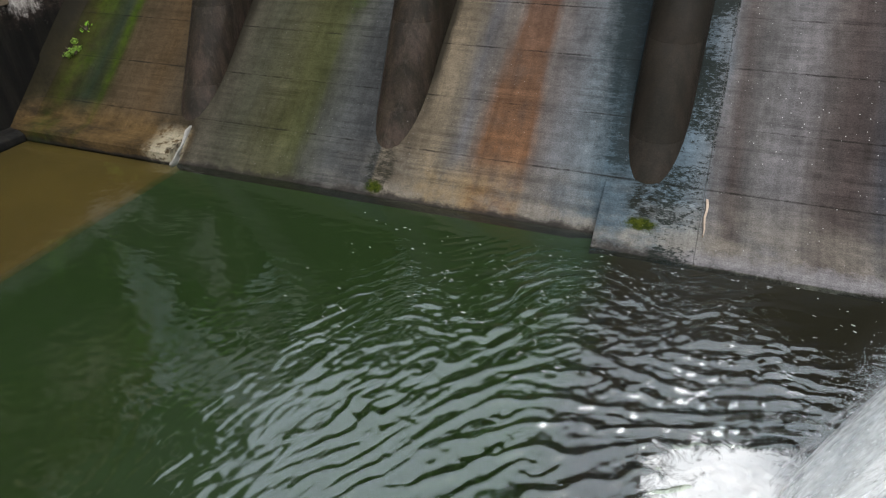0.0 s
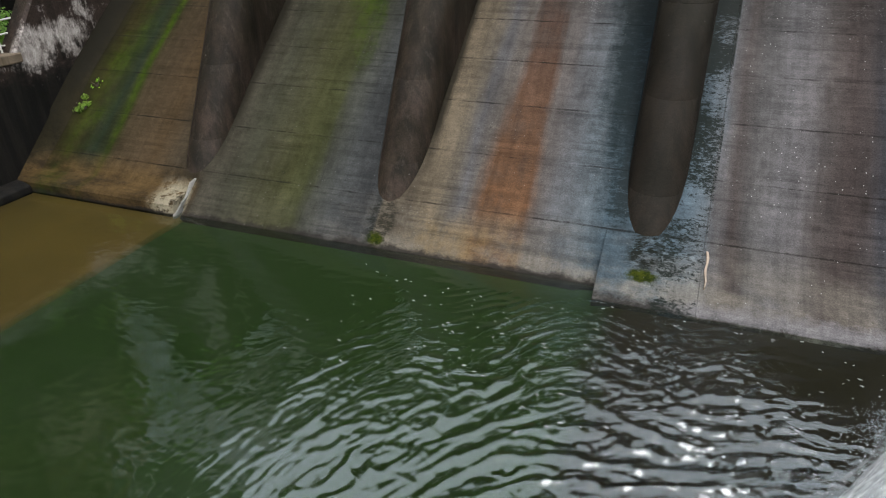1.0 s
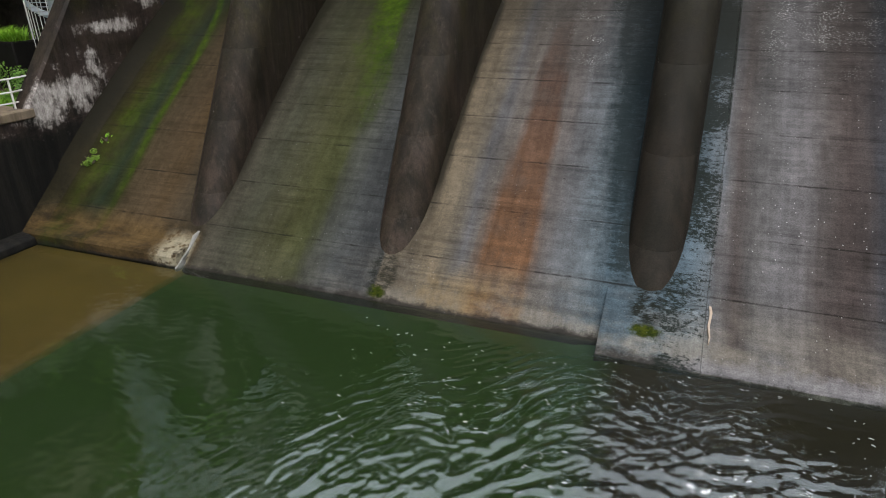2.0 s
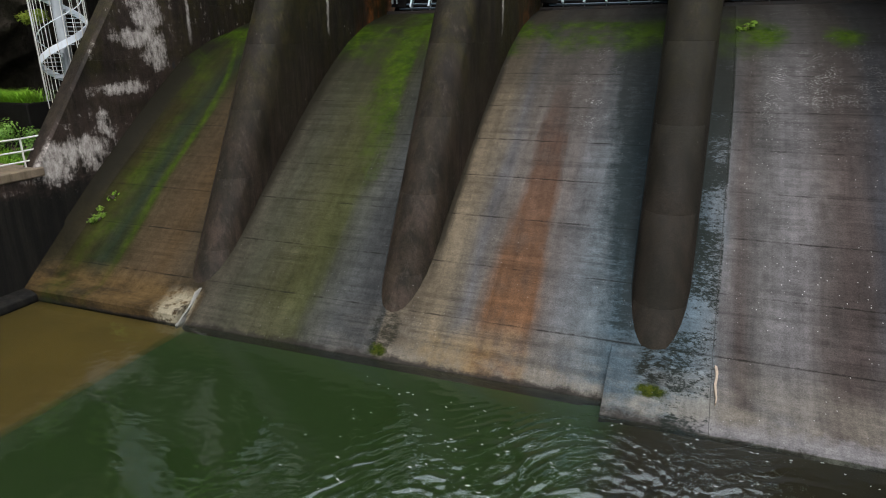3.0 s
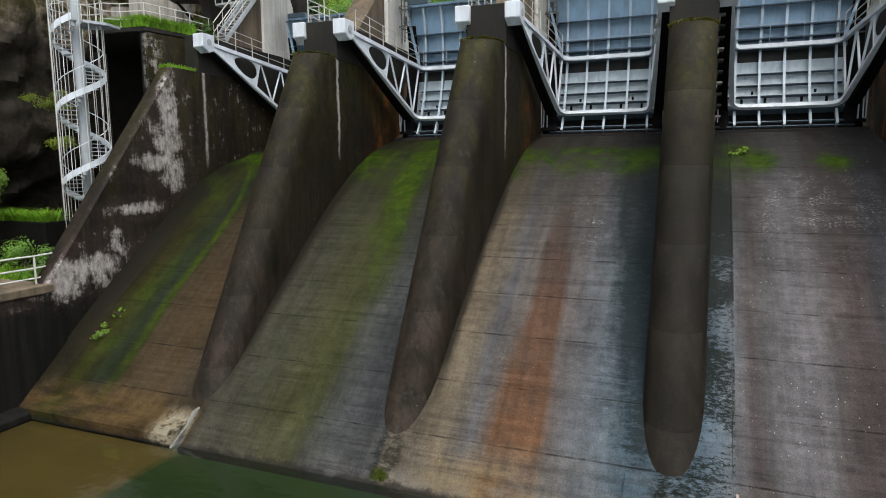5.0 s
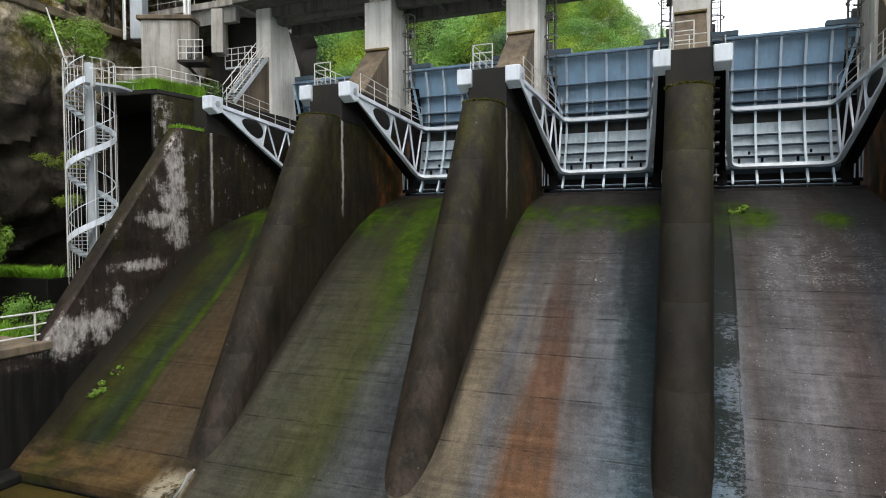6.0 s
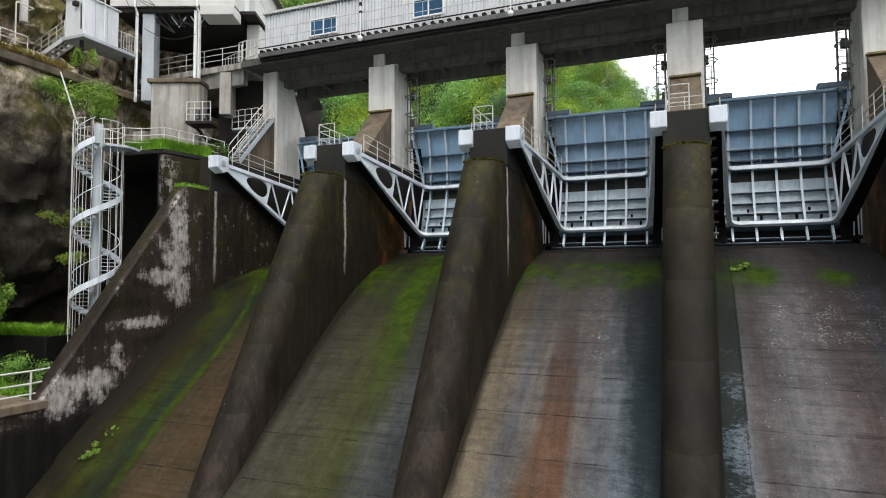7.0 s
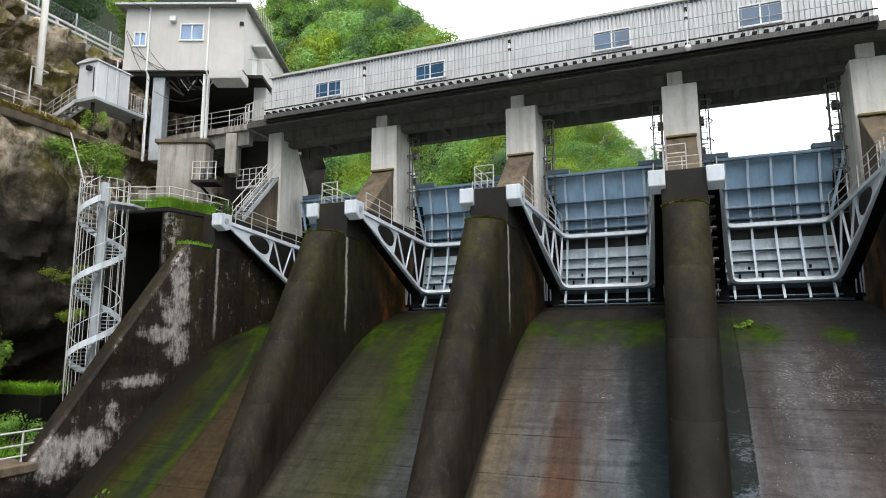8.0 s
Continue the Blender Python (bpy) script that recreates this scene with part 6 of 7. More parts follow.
stair = thing("steel_stair", "steep white-railed steel stair from the deck to the landing", "stair")
SA, SB = Vector((-23.35, 27.7, 16.05)), Vector((-23.35, 30.7, 19.2))
for x in (-0.38, 0.38):
    part("stringer", Shape().beam(SA + Vector((x, 0, 0)), SB + Vector((x, 0, 0)), 0.05, 0.24), M_STEEL, stair)
    for k in range(5):
        p = SA + (SB - SA) * (k / 4) + Vector((x, 0, 0))
        part("post", Shape().tube([p, p + Vector((0, 0, 1.0))], 0.022, 6), M_RAIL, stair)
    for h in (0.5, 1.0):
        part("handrail", Shape().tube([SA + Vector((x, 0, h)), SB + Vector((x, 0, h))], 0.025, 6), M_RAIL, stair)
for k in range(16):
    p = SA + (SB - SA) * ((k + 0.5) / 16)
    part("tread", Shape().box(p.x - 0.36, p.x + 0.36, p.y - 0.11, p.y + 0.11, p.z - 0.015, p.z + 0.015), M_STEEL, stair)

# white cabin with platform and stair, above the ledge
cabin = thing("equipment_cabin", "white sheet-metal cabin raised on a platform", "cabin")
part("body", Shape().box(-32.6, -31.1, 24.3, 26.6, 23.3, 25.5), M_CABIN, cabin, bevel=0.03)
part("roof", Shape().prism([(-32.7, 25.5), (-31.0, 25.5), (-31.0, 25.58), (-31.85, 25.72), (-32.7, 25.58)], 24.18, 26.72, lambda u, v, w: (u, w, v)), M_CABIN, cabin, bevel=0.01)
for y in (25.0, 25.8):
    part("panel_joint", Shape().box(-31.1, -31.08, y, y + 0.04, 23.35, 25.45), M_STEEL, cabin)
part("lamp", Shape().box(-31.75, -31.45, 24.05, 24.3, 24.95, 25.2), M_DARKSTEEL, cabin, bevel=0.02)
part("conduit", Shape().tube([(-31.3, 24.26, 25.1), (-31.25, 24.26, 23.6)], 0.03, 6), M_DARKSTEEL, cabin)
part("conduit", Shape().tube([(-31.06, 25.6, 26.1), (-31.06, 25.6, 23.6)], 0.035, 6), M_FRAME, cabin)
part("platform", Shape().box(-32.7, -30.95, 24.2, 27.9, 23.1, 23.29), M_STEEL, cabin, bevel=0.02)
for y in (24.6, 27.5):
    part("leg", Shape().beam((-31.6, y, 20.9), (-31.6, y, 23.1), 0.15, 0.15), M_DARKSTEEL, cabin)
railing([(-31.0, 26.7, 23.29), (-31.0, 27.85, 23.29)], gap=0.2, rails=(1.05, 0.12), r=0.018, label="white barred platform railing", parent=cabin)
cstair = thing("cabin_stair", "short white steel stair up to the cabin", "stair")
CA, CB = Vector((-35.2, 24.35, 22.35)), Vector((-32.7, 24.35, 23.3))
for y in (0.0, 0.7):
    o = Vector((0, y, 0))
    part("stringer", Shape().beam(CA + o, CB + o, 0.05, 0.26), M_CABIN, cstair)
    for k in range(5):
        p = CA + (CB - CA) * (k / 4) + o
        part("post", Shape().tube([p, p + Vector((0, 0, 1.05))], 0.025, 6), M_RAIL, cstair)
    for h in (0.4, 0.72, 1.05):
        part("handrail", Shape().tube([CA + o + Vector((0, 0, h)), CB + o + Vector((0, 0, h))], 0.025, 6), M_RAIL, cstair)
for k in range(6):
    p = CA + (CB - CA) * ((k + 0.5) / 6)
    part("tread", Shape().box(p.x - 0.13, p.x + 0.13, p.y, p.y + 0.7, p.z - 0.02, p.z + 0.02), M_STEEL, cstair)
railing([(-31.7, 16.0, 21.08), (-31.7, 21.6, 21.08)], gap=1.3, label="white pipe railing on the rock ledge", rails=(1.1, 0.72, 0.36))
goal = thing("pipe_frame", "white bent pipe frame on the rock", "frame")
part("pipe", Shape().tube(round_path([(-33.6, 22.2, 21.0), (-33.6, 22.2, 24.7), (-33.6, 23.2, 24.7), (-34.6, 23.2, 24.7)], 0.1), 0.04, 7), M_RAIL, goal)

# grassy terrace behind the training wall
terrace = thing("terrace", "mossy concrete terrace block with a grass top", "terrace", kind="structure")
s = Shape().prism([(-27.4, 23.1), (-24.15, 23.45), (-23.55, 26.2), (-23.5, 31.0), (-31.0, 31.0), (-31.0, 26.0)], 15.8, 16.05, lambda u, v, w: (u, v, w))
part("slab", s, M_BLACKENED, terrace, "overhanging terrace slab", bevel=0.04)
s = Shape().prism([(-31.0, 27.2), (-24.6, 26.2), (-24.6, 23.48), (-24.17, 23.5), (-23.58, 26.2), (-23.53, 30.97), (-31.0, 30.97)], 3.0, 15.797, lambda u, v, w: (u, v, w))
part("wall", s, M_WALL, terrace, bevel=0.04)
railing([(-26.2, 22.9, 16.05), (-25.55, 23.35, 16.05), (-24.3, 23.6, 16.05), (-23.75, 26.0, 16.05), (-23.7, 27.3, 16.05)], gap=0.95, label="rusting white pipe railing round the terrace", base=-0.1)


def blades(name, place, count, height, spread, material, label, category, seed, lean=0.35, width=0.02):
    """Tufts of bent blades over an area; place(rnd) gives a root."""
    rnd = random.Random(seed)
    s = Shape()
    for _ in range(count):
        p = Vector(place(rnd))
        a = rnd.uniform(0, 2 * math.pi)
        h = height * rnd.uniform(0.5, 1.3)
        out = Vector((math.cos(a), math.sin(a), 0))
        side = Vector((-out.y, out.x, 0)) * width * rnd.uniform(0.6, 1.5)
        mid = p + Vector((0, 0, h * 0.6)) + out * h * lean * 0.4
        tip = p + Vector((0, 0, h)) + out * h * lean * rnd.uniform(0.6, 1.8)
        s.add([p - side, p + side, mid + side * 0.8, mid - side * 0.8, tip], [(0, 1, 2, 3), (3, 2, 4)])
    return tagged(part(name, s, material, None, label), category=category, kind="stuff")


def on_terrace(r):
    if r.random() < 0.5:
        return (r.uniform(-27.0, -24.2), 23.35 + r.uniform(0.0, 1.2), 16.03)
    f = r.random()
    return (-24.15 + 0.6 * f - r.uniform(0, 0.9), 23.5 + 2.7 * f, 16.03)


blades("terrace_grass", on_terrace, 12000, 0.5, 0, M_GRASS, "bright green grass along the terrace edge", "grass", 3)
blades("wall_top_moss", lambda r: (r.uniform(-23.7, -22.98), r.uniform(23.7, 25.4), 14.08), 900, 0.2, 0, M_GRASS, "yellow-green moss and grass tuft", "moss", 4, 0.7)


M_MOSSBLADE = leafy("moss_blades", (0.05, 0.052, 0.008), (0.11, 0.11, 0.014), (0.19, 0.18, 0.03), 1.5)


def on_head(centre):
    """Along the rounded top edge of one pier nose."""
    def place(r):
        y0 = 16.45 + (14.28 - 1.04) / 1.78
        if r.random() < 0.55:
            a = r.uniform(0.0, math.pi)
            return (centre - 0.8 * math.cos(a) + SKEW * (y0 - 25.5), y0 + 1.05 - 1.0 * math.sin(a), 14.28)
        return (centre + 0.79 * r.choice((-1, 1)), y0 + 1.05 + r.random() ** 2 * 1.1, 14.28)
    return place


for centre in PIER_X:
    blades("pier_moss", on_head(centre), 650, 0.1, 0, M_MOSSBLADE, "olive-yellow moss along the rim of the pier head", "moss", 61, 0.8, 0.03)
blades("ledge_weeds", lambda r: (r.uniform(-31.6, -31.2), r.uniform(14.0, 23.5), 21.05), 1500, 0.3, 0, M_DRYGRASS, "dry orange-green weeds along the rock ledge", "weeds", 41, 0.9)


def leaf_cloud(s, centre, radii, count, size, rnd, hollow=0.55):
    """Small bent leaf clumps in an uneven cloud."""
    c = Vector(centre)
    lumps = [(Vector((rnd.gauss(0, 0.45), rnd.gauss(0, 0.45), rnd.gauss(0, 0.4))), rnd.uniform(0.35, 0.7)) for _ in range(7)]
    for _ in range(count):
        lc, lr = rnd.choice(lumps)
        dirn = Vector((rnd.gauss(0, 1), rnd.gauss(0, 1), rnd.gauss(0, 1))).normalized()
        q = lc + dirn * lr * rnd.uniform(hollow, 1.0)
        p = c + Vector((q.x * radii[0], q.y * radii[1], q.z * radii[2]))
        nrm = (dirn + Vector((rnd.gauss(0, 0.22), rnd.gauss(0, 0.22), rnd.gauss(0.35, 0.22)))).normalized()
        t = nrm.orthogonal().normalized()
        t.rotate(Matrix.Rotation(rnd.uniform(0, 6.28), 3, nrm))
        b = nrm.cross(t)
        w, h = size * rnd.uniform(0.5, 1.2), size * rnd.uniform(0.7, 1.5)
        s.add([p - t * w * 0.5, p - b * h * 0.5 + nrm * h * 0.12, p + t * w * 0.5, p + b * h * 0.5 + nrm * h * 0.15], [(0, 1, 2), (0, 2, 3)])


def bush(label, centre, radii, count, size, seed, material):
    rnd = random.Random(seed)
    t = thing("bush", label, "bush", at=(0, 0, 0))
    s = Shape()
    leaf_cloud(s, centre, radii, count, size, rnd, 0.3)
    part("foliage", s, material, t)
    s = Shape()
    c = Vector(centre)
    for _ in range(7):
        e = c + Vector((rnd.uniform(-0.7, 0.7) * radii[0], rnd.uniform(-0.7, 0.7) * radii[1], rnd.uniform(-0.1, 0.7) * radii[2]))
        s.tube([c - Vector((0, 0, radii[2])), (c + e) / 2 - Vector((0, 0, radii[2] * 0.3)), e], [0.03, 0.02, 0.008], 5)
    part("stem", s, M_BARK, t)
    return t


bush("bright green shrub hanging on the rock", (-30.2, 23.9, 19.4), (1.4, 2.7, 1.3), 4200, 0.12, 11, M_BRIGHT_LEAF)
bush("green shrub below the cabin", bk(-19.9, 33.6, 21.7), (0.7, 0.6, 0.6), 900, 0.1, 12, M_BRIGHT_LEAF)
bush("dark green shrub at the terrace corner", (-24.1, 27.2, 16.55), (0.7, 0.7, 0.6), 700, 0.13, 13, M_LEAF)
bush("hanging dark fern on the lower rock", bk(-19.3, 31.5, 12.6), (1.5, 0.6, 0.45), 1100, 0.11, 14, M_LEAVES[1])
bush("small fern on the lower rock", bk(-18.9, 31.5, 10.6), (1.2, 0.6, 0.5), 900, 0.11, 15, M_LEAVES[1])
bush("drooping green fern beside the ledge", bk(-20.5, 28.2, 8.6), (0.9, 0.8, 1.4), 2200, 0.11, 16, M_BRIGHT_LEAF)

# spiral stair tower
SPX, SPY, SPR, PITCH = -26.62, 21.79, 1.07, 3.42
spiral = thing("spiral_stair", "pale blue-grey steel spiral stair in a rod cage", "stair")


def helix(deg, r, z_off=0.0):
    a = radians(deg) + TURN
    z = 14.93 + PITCH * (deg + 180) / 360 + z_off
    return Vector((SPX + r * math.cos(a), SPY + r * math.sin(a), z))


part("column", Shape().tube([(SPX, SPY, 3.0), (SPX, SPY, 17.1)], 0.22, 16), M_STEEL, spiral, smooth=True)
degs = list(range(-1150, -59, 12))
s = Shape()
band = [helix(d, SPR) for d in degs]
vs, fs = [], []
for p in band:
    o = Vector((p.x - SPX, p.y - SPY, 0)).normalized() * 0.02
    vs += [p - o, p + o, p + o + Vector((0, 0, 0.3)), p - o + Vector((0, 0, 0.3))]
for i in range(len(band) - 1):
    fs += [(i * 4 + k, i * 4 + (k + 1) % 4, (i + 1) * 4 + (k + 1) % 4, (i + 1) * 4 + k) for k in range(4)]
fs += [(0, 1, 2, 3), tuple(len(vs) - 4 + k for k in range(4))]
part("stringer", s.add(vs, fs), M_ARM, spiral, smooth=True)
part("handrail", Shape().tube([helix(d, SPR - 0.06, 1.25) for d in degs], 0.02, 7), M_ARM, spiral, smooth=True)
d = -1140
while d < -70:
    s = Shape()
    a, b = helix(d, 0.2), helix(d, SPR - 0.03)
    c, e = helix(d + 22, SPR - 0.03), helix(d + 22, 0.2)
    c.z, e.z = b.z, a.z
    z = a.z + 0.1
    q = [Vector((p.x, p.y, z)) for p in (a, b, c, e)]
    s.add(q + [p + Vector((0, 0, 0.03)) for p in q], [(3, 2, 1, 0), (4, 5, 6, 7), (0, 1, 5, 4), (1, 2, 6, 5), (2, 3, 7, 6), (3, 0, 4, 7)])
    part("tread", s, M_STEEL, spiral)
    d += 20
for k in range(18):
    a = 2 * math.pi * (k + 0.3) / 18 + TURN
    x, y = SPX + SPR * 1.03 * math.cos(a), SPY + SPR * 1.03 * math.sin(a)
    part("cage_rod", Shape().tube([(x, y, 5.0), (x, y, 17.15)], 0.018, 6), M_RAIL, spiral)
for z in (16.65, 17.15):
    part("cage_ring", Shape().tube([(SPX + SPR * 1.03 * math.cos(a), SPY + SPR * 1.03 * math.sin(a), z) for a in [TURN + radians(q) for q in range(-60, 271, 15)]], 0.02, 6), M_RAIL, spiral)
s = Shape().prism([(0.15, 0.0), (SPR, -0.5), (1.5, 0.4), (1.3, 1.3), (0.4, SPR), (-0.2, 0.6)], 15.88, 16.0, lambda u, v, w: (SPX + u, SPY + v, w))
part("top_landing", s, M_STEEL, spiral)

# bank wall with walkway, downstream of the training wall
bank = thing("bank_wall", "black damp concrete bank wall with a walkway slab", "retaining wall", kind="structure")
part("wall", Shape().prism([(-24.4, -2.0), (-22.98, -2.0), (-23.02, 4.45), (-24.4, 4.45)], -20.0, 17.3, lambda u, v, w: (u, w, v)), M_WALL, bank)
part("toe_ledge", Shape().prism([(-23.3, -1.5), (-22.3, -1.5), (-22.35, 0.22), (-22.6, 0.34), (-23.3, 0.42)], -20.0, 15.25, lambda u, v, w: (u, w, v)), M_WALL, bank, "low black-stained toe ledge", bevel=0.03)
part("walkway_slab", Shape().box(-27.5, -22.95, -20.0, 16.9, 4.45, 4.8), M_BUTTRESS, bank, "mossy walkway slab", bevel=0.04)
railing([(-23.5, 4.0, 4.8), (-23.55, 16.6, 4.8), (-23.75, 17.6, 4.8)], gap=1.7, r=0.035, rails=(1.1, 0.62, 0.22), label="white painted railing with a rusty middle pipe")
ledge2 = thing("planted_ledge", "dark concrete ledge carrying grass and ferns", "ledge", kind="structure")
part("wall", Shape().box(-34.0, -27.2, 19.8, 24.5, 3.0, 6.85), M_WALL, ledge2, bevel=0.05)
part("soil", Shape().box(-34.0, -24.4, -10.0, 19.8, 3.6, 4.3), M_FOREST_FLOOR, ledge2)
blades("ledge_grass", lambda r: (r.choice((-27.6, -28.1, -28.9, -29.4, -30.2, -31.0, -31.6)) + r.gauss(0, 0.16), 19.95 + abs(r.gauss(0, 0.5)), 6.84), 1300, 0.5, 0, M_GRASS, "bright grass on the ledge", "grass", 8, 1.1)
blades("bank_grass", lambda r: (r.uniform(-30, -26.0), r.uniform(15, 19.5), 4.3), 2600, 0.6, 0, M_GRASS, "grass behind the walkway", "grass", 9, 0.6)
bush("green shrub behind the walkway railing", (-26.6, 18.6, 5.2), (1.3, 1.0, 0.8), 1800, 0.1, 17, M_LEAVES[0])
bush("yellow-green weed on the chute edge", (-21.95, 18.05, 2.62), (0.35, 0.35, 0.25), 240, 0.1, 18, M_BRIGHT_LEAF)
bush("pale dry weed on the chute edge", (-21.9, 18.9, 3.3), (0.22, 0.3, 0.28), 90, 0.06, 19, M_GRASS)
bush("yellow-green tuft at the spillway crest", (2.22, 28.2, 9.85), (0.3, 0.25, 0.15), 200, 0.08, 20, M_BRIGHT_LEAF)

# ---------------------------------------------------------------- hills and forest
def hill_height(x, y):
    """Wooded hill upstream: falls towards the right, rises away from the water."""
    top = piecewise(x, ((-190, 120.0), (-70, 92.0), (-45.7, 68.0), (-40.1, 61.5), (-36.5, 57.0), (-32.6, 53.0), (-9.9, 33.6), (-6.2, 30.6), (-2.2, 26.2), (0.5, 23.4), (4.0, 17.0), (20.0, 10.0)))
    z = 14.0 + 1.35 * (y - 62.0)
    z = min(z, top - 0.2 * max(0.0, z - top))
    return max(8.0, z) + 1.6 * noise.noise((x * 0.06, y * 0.06, 0.0)) + 0.8 * noise.noise((x * 0.2, y * 0.2, 5.0))


s = Shape()
gx, gy = list(np.arange(-190, 61, 4.0)), list(np.arange(54, 200, 4.0))
s.v = [(x, y, hill_height(x, y) - 1.5) for y in gy for x in gx]
s.f = [(j * len(gx) + i, j * len(gx) + i + 1, (j + 1) * len(gx) + i + 1, (j + 1) * len(gx) + i) for j in range(len(gy) - 1) for i in range(len(gx) - 1)]
tagged(part("hillside", s, M_FOREST_FLOOR, None, "steep wooded hillside beyond the reservoir", smooth=True), category="hill", kind="structure")
rnd = random.Random(21)


def forest_crown(s, x, y, z, r, rnd):
    """A domed crown of separate lumps, each a shell of small leaves."""
    tall = rnd.uniform(0.9, 1.35)
    lumps = [(Vector((0, 0, 0.25)), 0.72)]
    for _ in range(13):
        a, e = rnd.uniform(0, 6.283), rnd.uniform(-0.25, 1.45)
        lumps.append((Vector((math.cos(a) * math.cos(e), math.sin(a) * math.cos(e), math.sin(e))) * rnd.uniform(0.62, 0.85), rnd.uniform(0.26, 0.46)))
    for lc, lr in lumps:
        for _ in range(int((340 if y < 82 else 190) * lr)):
            dirn = Vector((rnd.gauss(0, 1), rnd.gauss(0, 1), rnd.gauss(0.35, 1))).normalized()
            q = lc + dirn * lr * rnd.uniform(0.82, 1.08)
            p = Vector((x + q.x * r, y + q.y * r, z + q.z * r * tall))
            nrm = (dirn + Vector((rnd.gauss(0, 0.2), rnd.gauss(0, 0.2), rnd.gauss(0.2, 0.2)))).normalized()
            t = nrm.orthogonal().normalized()
            t.rotate(Matrix.Rotation(rnd.uniform(0, 6.28), 3, nrm))
            b = nrm.cross(t)
            fine = 0.62 if y < 82 else 1.0
            w, h = fine * r * rnd.uniform(0.045, 0.1), fine * r * rnd.uniform(0.07, 0.14)
            s.add([p - t * w * 0.5, p - b * h * 0.5, p + t * w * 0.5, p + b * h * 0.5 + nrm * h * 0.2], [(0, 1, 2), (0, 2, 3)])


woods = [Shape() for _ in M_LEAVES]
made = 0
while made < 560:
    x, y = rnd.uniform(-95, 4), rnd.uniform(60, 122)
    if x > 8 - 0.09 * y or x < -0.82 * y + 2:
        continue
    z = hill_height(x, y)
    top = 14.0 + 1.35 * (y - 62.0)
    if z < 11 or top > z + 14:
        continue
    if x > -15:
        continue
    r = rnd.uniform(2.2, 4.4) if x < -16 else rnd.uniform(1.3, 2.3)
    kind = 1.2 * noise.noise((x * 0.07, y * 0.07, 3.0)) + rnd.uniform(-0.4, 0.4)
    pick = 3 if kind < -0.3 else 0 if kind < 0.02 else 2 if kind < 0.25 else 1 if kind < 0.5 else 4
    forest_crown(woods[pick], x, y, z + r * 0.3, r, rnd)
    made += 1
# lower wooded spur beyond the gates
for _ in range(300):
    x, y = rnd.uniform(-17, 1), rnd.uniform(66, 74)
    crest = piecewise(x, ((-17, 41.0), (-12.5, 40.2), (-8.4, 38.8), (-5.9, 36.4), (-3.4, 34.0), (-1.9, 31.6), (0.0, 26.0), (5.0, 19.0)))
    z = crest - (74 - y) * 1.6 - rnd.uniform(0, 5.0)
    r = rnd.uniform(1.3, 2.5)
    # paler greens favoured here, haze put into the leaf colour
    forest_crown(woods[rnd.choice((0, 0, 2, 2, 2, 4, 1))], x, y, z - r * 0.9, r, rnd)
for s, mat, lab in zip(woods, M_LEAVES, ("mid-green broadleaf crowns", "olive yellow-green crowns", "light mint-green crowns", "dark blue-green crowns", "bright lime-green crowns")):
    tagged(part("forest", s, mat, None, lab + " of the forest on the hill"), category="forest", kind="stuff")


def tree(x, y, z, height, radius, seed, material, label):
    rnd = random.Random(seed)
    t = thing("tree", label, "tree")
    s = Shape()
    top = Vector((x, y, z + height))
    s.tube([(x, y, z), (x + 0.15, y, z + height * 0.4), (x - 0.1, y, z + height * 0.85)], [0.22, 0.15, 0.05], 8)
    for _ in range(9):
        a, f = rnd.uniform(0, 6.28), rnd.uniform(0.35, 0.8)
        e = Vector((x + radius * 0.8 * math.cos(a), y + radius * 0.8 * math.sin(a), z + height * (f + 0.15)))
        s.tube([(x, y, z + height * f), e], [0.07, 0.02], 5)
    part("trunk", s, M_BARK, t)
    s = Shape()
    for _ in range(5):
        c = Vector((x + rnd.uniform(-0.45, 0.45) * radius, y + rnd.uniform(-0.45, 0.45) * radius, z + height * rnd.uniform(0.55, 0.9)))
        leaf_cloud(s, c, (radius * 0.7, radius * 0.7, radius * 0.6), 2600, 0.15, rnd, 0.7)
    part("crown", s, material, t)
    return t


tree(-24.0, 64.0, 14.0, 12.0, 3.2, 31, M_BRIGHT_LEAF, "yellow-green young tree beyond the gates")
tree(-28.5, 66.0, 15.0, 12.0, 3.2, 32, M_LEAVES[0], "mid-green tree beyond the gates")
tree(-13.5, 66.0, 16.0, 14.0, 4.0, 33, M_LEAVES[4], "light green broad tree beyond the gates")
tree(-18.0, 68.0, 18.0, 13.0, 4.0, 34, M_LEAVES[3], "dark green tree beyond the gates")
tree(-38.0, 33.0, 28.5, 6.0, 2.6, 36, M_BRIGHT_LEAF, "green roadside tree above the rock")
tree(-41.0, 24.0, 28.4, 7.0, 3.0, 37, M_LEAVES[0], "mid-green roadside tree behind the wire fence")
tree(-41.5, 29.5, 28.4, 7.5, 3.0, 38, M_LEAVES[3], "dark green roadside tree behind the wire fence")

# valley sides out of view, added to block sky, and the far bank wall
def slope(name, pts, label):
    s = Shape()
    s.v = pts
    s.f = [(0, 1, 2, 3)]
    tagged(part(name, s, M_FOREST_FLOOR, None, label), category="hill", kind="structure")


slope("valley_side", [(-40, -200, 20), (-40, 60, 20), (-88, 60, 150), (-88, -200, 150)], "plain left valley slope, added to block sky")
slope("valley_side", [(26, -200, -2), (26, 33, -2), (95, 40, 70), (95, -200, 70)], "unseen right valley slope, added to block sky")
slope("valley_end", [(-200, -70, -2), (200, -70, -2), (200, -150, 60), (-200, -150, 60)], "unseen downstream slope, added to block sky")
wall_r = Shape().box(12.6, 26.0, 8.4, 14.0, -2.0, 9.6).box(14.5, 26.0, -20.0, 8.4, -2.0, 3.0)
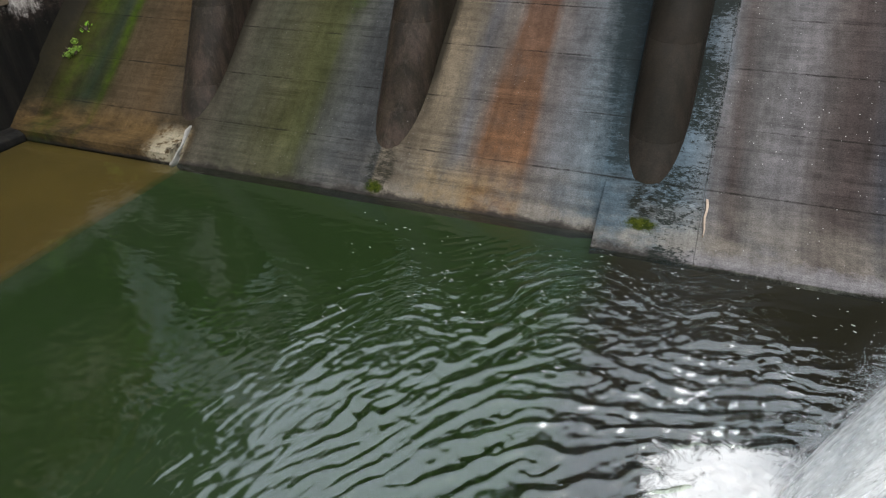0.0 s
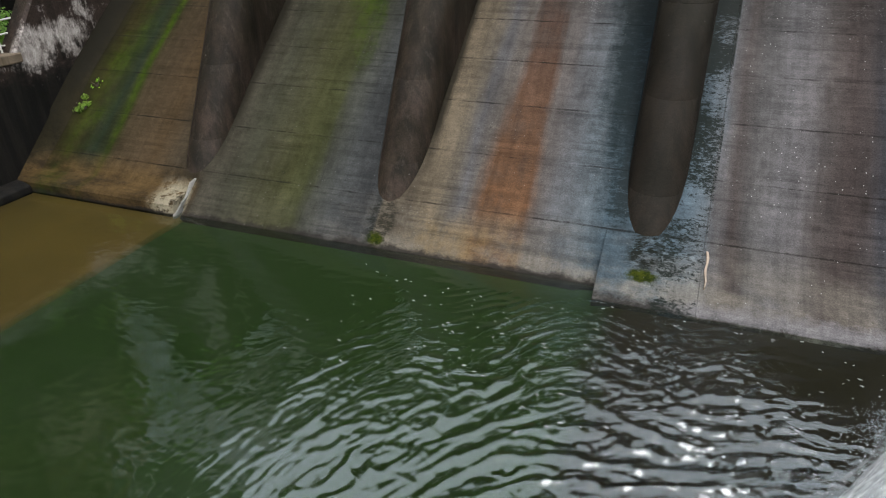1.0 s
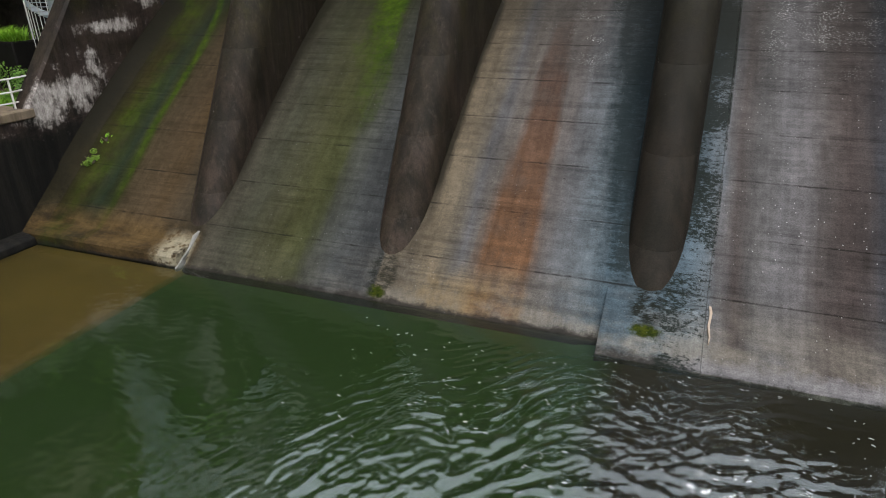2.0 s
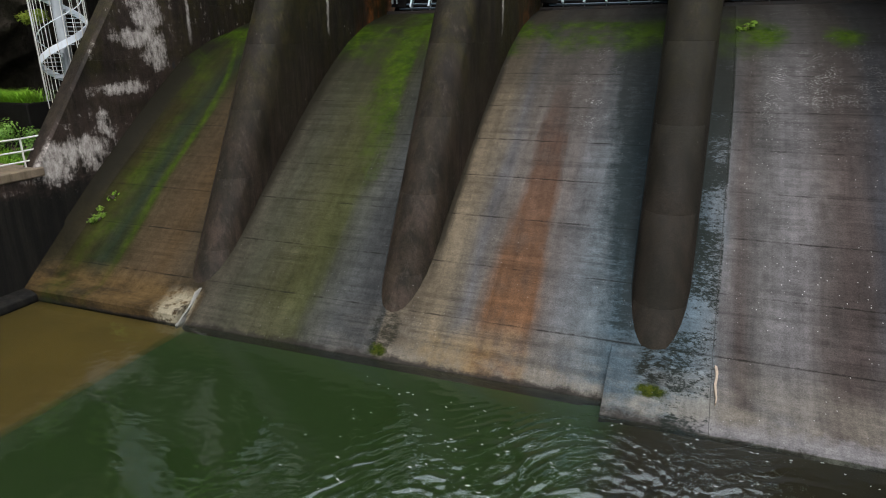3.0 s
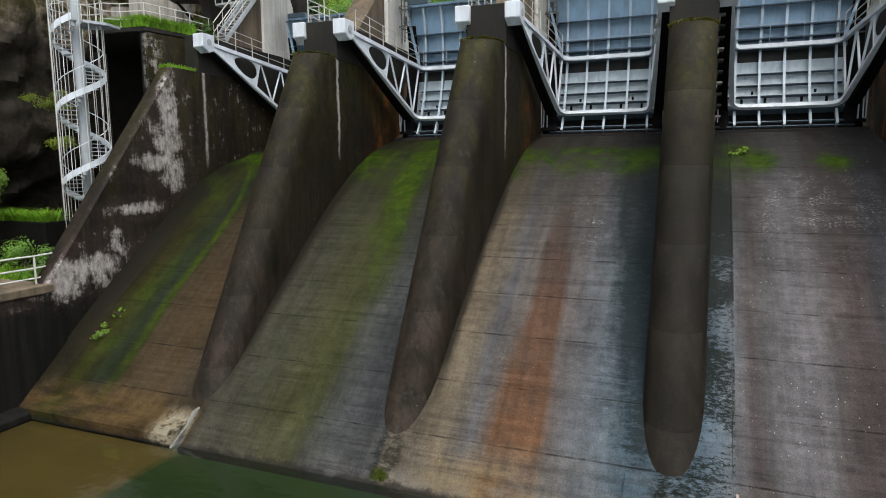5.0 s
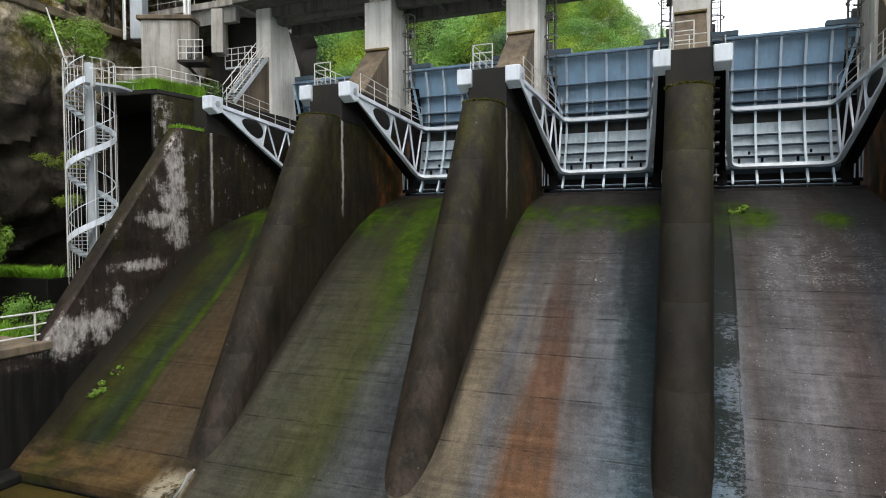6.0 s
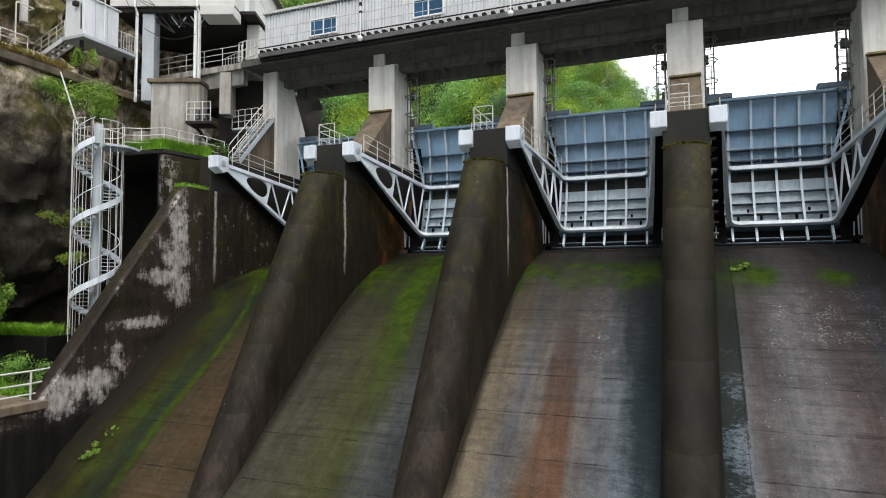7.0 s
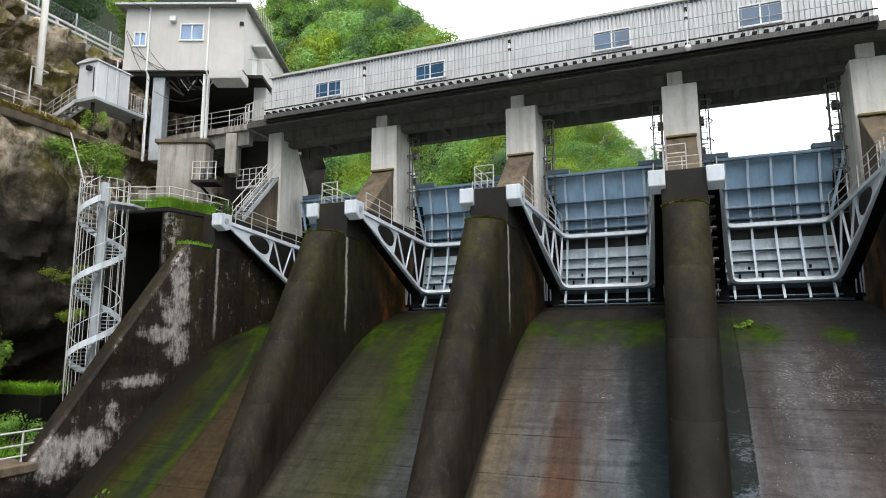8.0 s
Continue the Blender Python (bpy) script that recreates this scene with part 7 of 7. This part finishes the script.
tagged(part("wall_east", wall_r, M_WALL, None, "plain dark concrete bank wall"), category="wall", kind="structure")

# ---------------------------------------------------------------- falling jet and foam
jet = thing("water_jet", "white falling jet of water breaking into spray", "water jet")
rnd = random.Random(77)


def jet_at(t, a=0.0, r=0.0):
    """t runs from the outlet to the pool; r widens as it falls."""
    x = 8.2 - 3.43 * t
    y = 9.2 - 1.2 * t
    z = 9.0 - 4.9 * t * t
    return Vector((x + r * math.cos(a) * 0.9, y + r * math.sin(a), z + r * 0.5 * math.cos(a)))


for layer, (grow, mat) in enumerate(zip((0.85, 1.15, 1.55), M_MISTS)):
    core_s = Shape()
    n, m = 56, 22
    for i in range(n + 1):
        t = 1.37 * i / n
        for k in range(m):
            a = 2 * math.pi * k / m
            r = grow * (0.16 + 0.36 * t) * (1 + 0.4 * noise.noise((math.cos(a) * 1.5, math.sin(a) * 1.5 + layer, t * 2.4)))
            core_s.v.append(tuple(jet_at(t, a, r)))
    core_s.f = [(i * m + k, i * m + (k + 1) % m, (i + 1) * m + (k + 1) % m, (i + 1) * m + k) for i in range(n) for k in range(m)]
    part("water_sheet", core_s, mat, jet, smooth=True)
spray = Shape()
for _ in range(2200):
    t = rnd.uniform(0.5, 1.36)
    a = rnd.uniform(0, 6.28)
    p = jet_at(t, a, (0.25 + 0.6 * t) * abs(rnd.gauss(1.0, 0.3)))
    if p.z > 0.05:
        spray.ball(p, rnd.uniform(0.004, 0.012), 5, 3)
tagged(part("spray", spray, M_FOAM, jet, "fine white spray"), kind="stuff")
foam = Shape()
fx, fy = list(np.arange(-2.9, 4.0, 0.045)), list(np.arange(-2.6, 2.2, 0.045))
for y in fy:
    for x in fx:
        d = math.hypot(x * 0.72, y)
        f = 0.55 * noise.fractal((x * 1.1, y * 1.1, 4.0), 0.75, 2.2, 6) + 0.85 - 0.72 * d
        h = 0.05 + max(0.0, f) * (0.12 + 0.16 * abs(noise.noise((x * 4, y * 4, 1.0))))
        foam.v.append((IMPACT[0] + x, IMPACT[1] + y, min(0.45, h)))
nfx = len(fx)
foam.f = [(j * nfx + i, j * nfx + i + 1, (j + 1) * nfx + i + 1, (j + 1) * nfx + i) for j in range(len(fy) - 1) for i in range(nfx - 1)]
foam.f = [q for q in foam.f if max(foam.v[k][2] for k in q) > -0.6]
tagged(part("foam", foam, M_LACE, None, "white boiling foam where the jet lands", smooth=True), category="foam", kind="stuff")
# white flecks stand in for small bright reflections on the ripples
flecks = Shape()
for _ in range(340):
    x = rnd.uniform(-8, 6.5)
    y = rnd.uniform(9.0, 14.3)
    if rnd.random() < abs(x - 1.5) / 12:
        continue
    z = water_height(x, y) + 0.006
    w, h = rnd.uniform(0.02, 0.07), rnd.uniform(0.006, 0.018)
    a = rnd.uniform(-0.6, 0.6)
    pts = []
    for k in range(6):
        q = 2 * math.pi * k / 6
        ex, ey = w * math.cos(q) * rnd.uniform(0.6, 1.2), h * math.sin(q) * rnd.uniform(0.6, 1.2)
        pts.append((x + ex * math.cos(a) - ey * math.sin(a), y + ex * math.sin(a) + ey * math.cos(a), z))
    flecks.add(pts, [tuple(range(6))])
tagged(part("foam_flecks", flecks, M_FOAM, None, "small white flecks standing in for glints on the pool"), category="foam", kind="stuff")

plank = thing("plank", "pale weathered timber plank leaning on the toe", "plank")
s = Shape()
for k in range(7):
    y = 15.25 + 0.17 * k
    w = 0.015 + 0.02 * math.sin(math.pi * k / 6) + (0.02 if k > 4 else 0)
    z = face_z(y, PROFILE_LOW)
    x = 1.7 + 0.02 * math.sin(k * 1.7)
    s.v += [(x - w, y, z - 0.02), (x + w, y, z - 0.02), (x + w * 0.8, y, z + 0.08), (x - w * 0.8, y, z + 0.09)]
s.f = [(i * 4 + k, i * 4 + (k + 1) % 4, (i + 1) * 4 + (k + 1) % 4, (i + 1) * 4 + k) for i in range(6) for k in range(4)] + [(3, 2, 1, 0), (24, 25, 26, 27)]
part("board", s, plain_noise("bleached_wood", (0.36, 0.29, 0.23), (0.24, 0.19, 0.15), 5.0, 0.8), plank)

spar = thing("leaning_pole", "thin white leaning pole beside the stair", "pole")
part("rod", Shape().tube([bk(-18.83, 30.0, 19.75), bk(-17.92, 30.0, 17.1)], 0.035, 7), M_RAIL, spar)
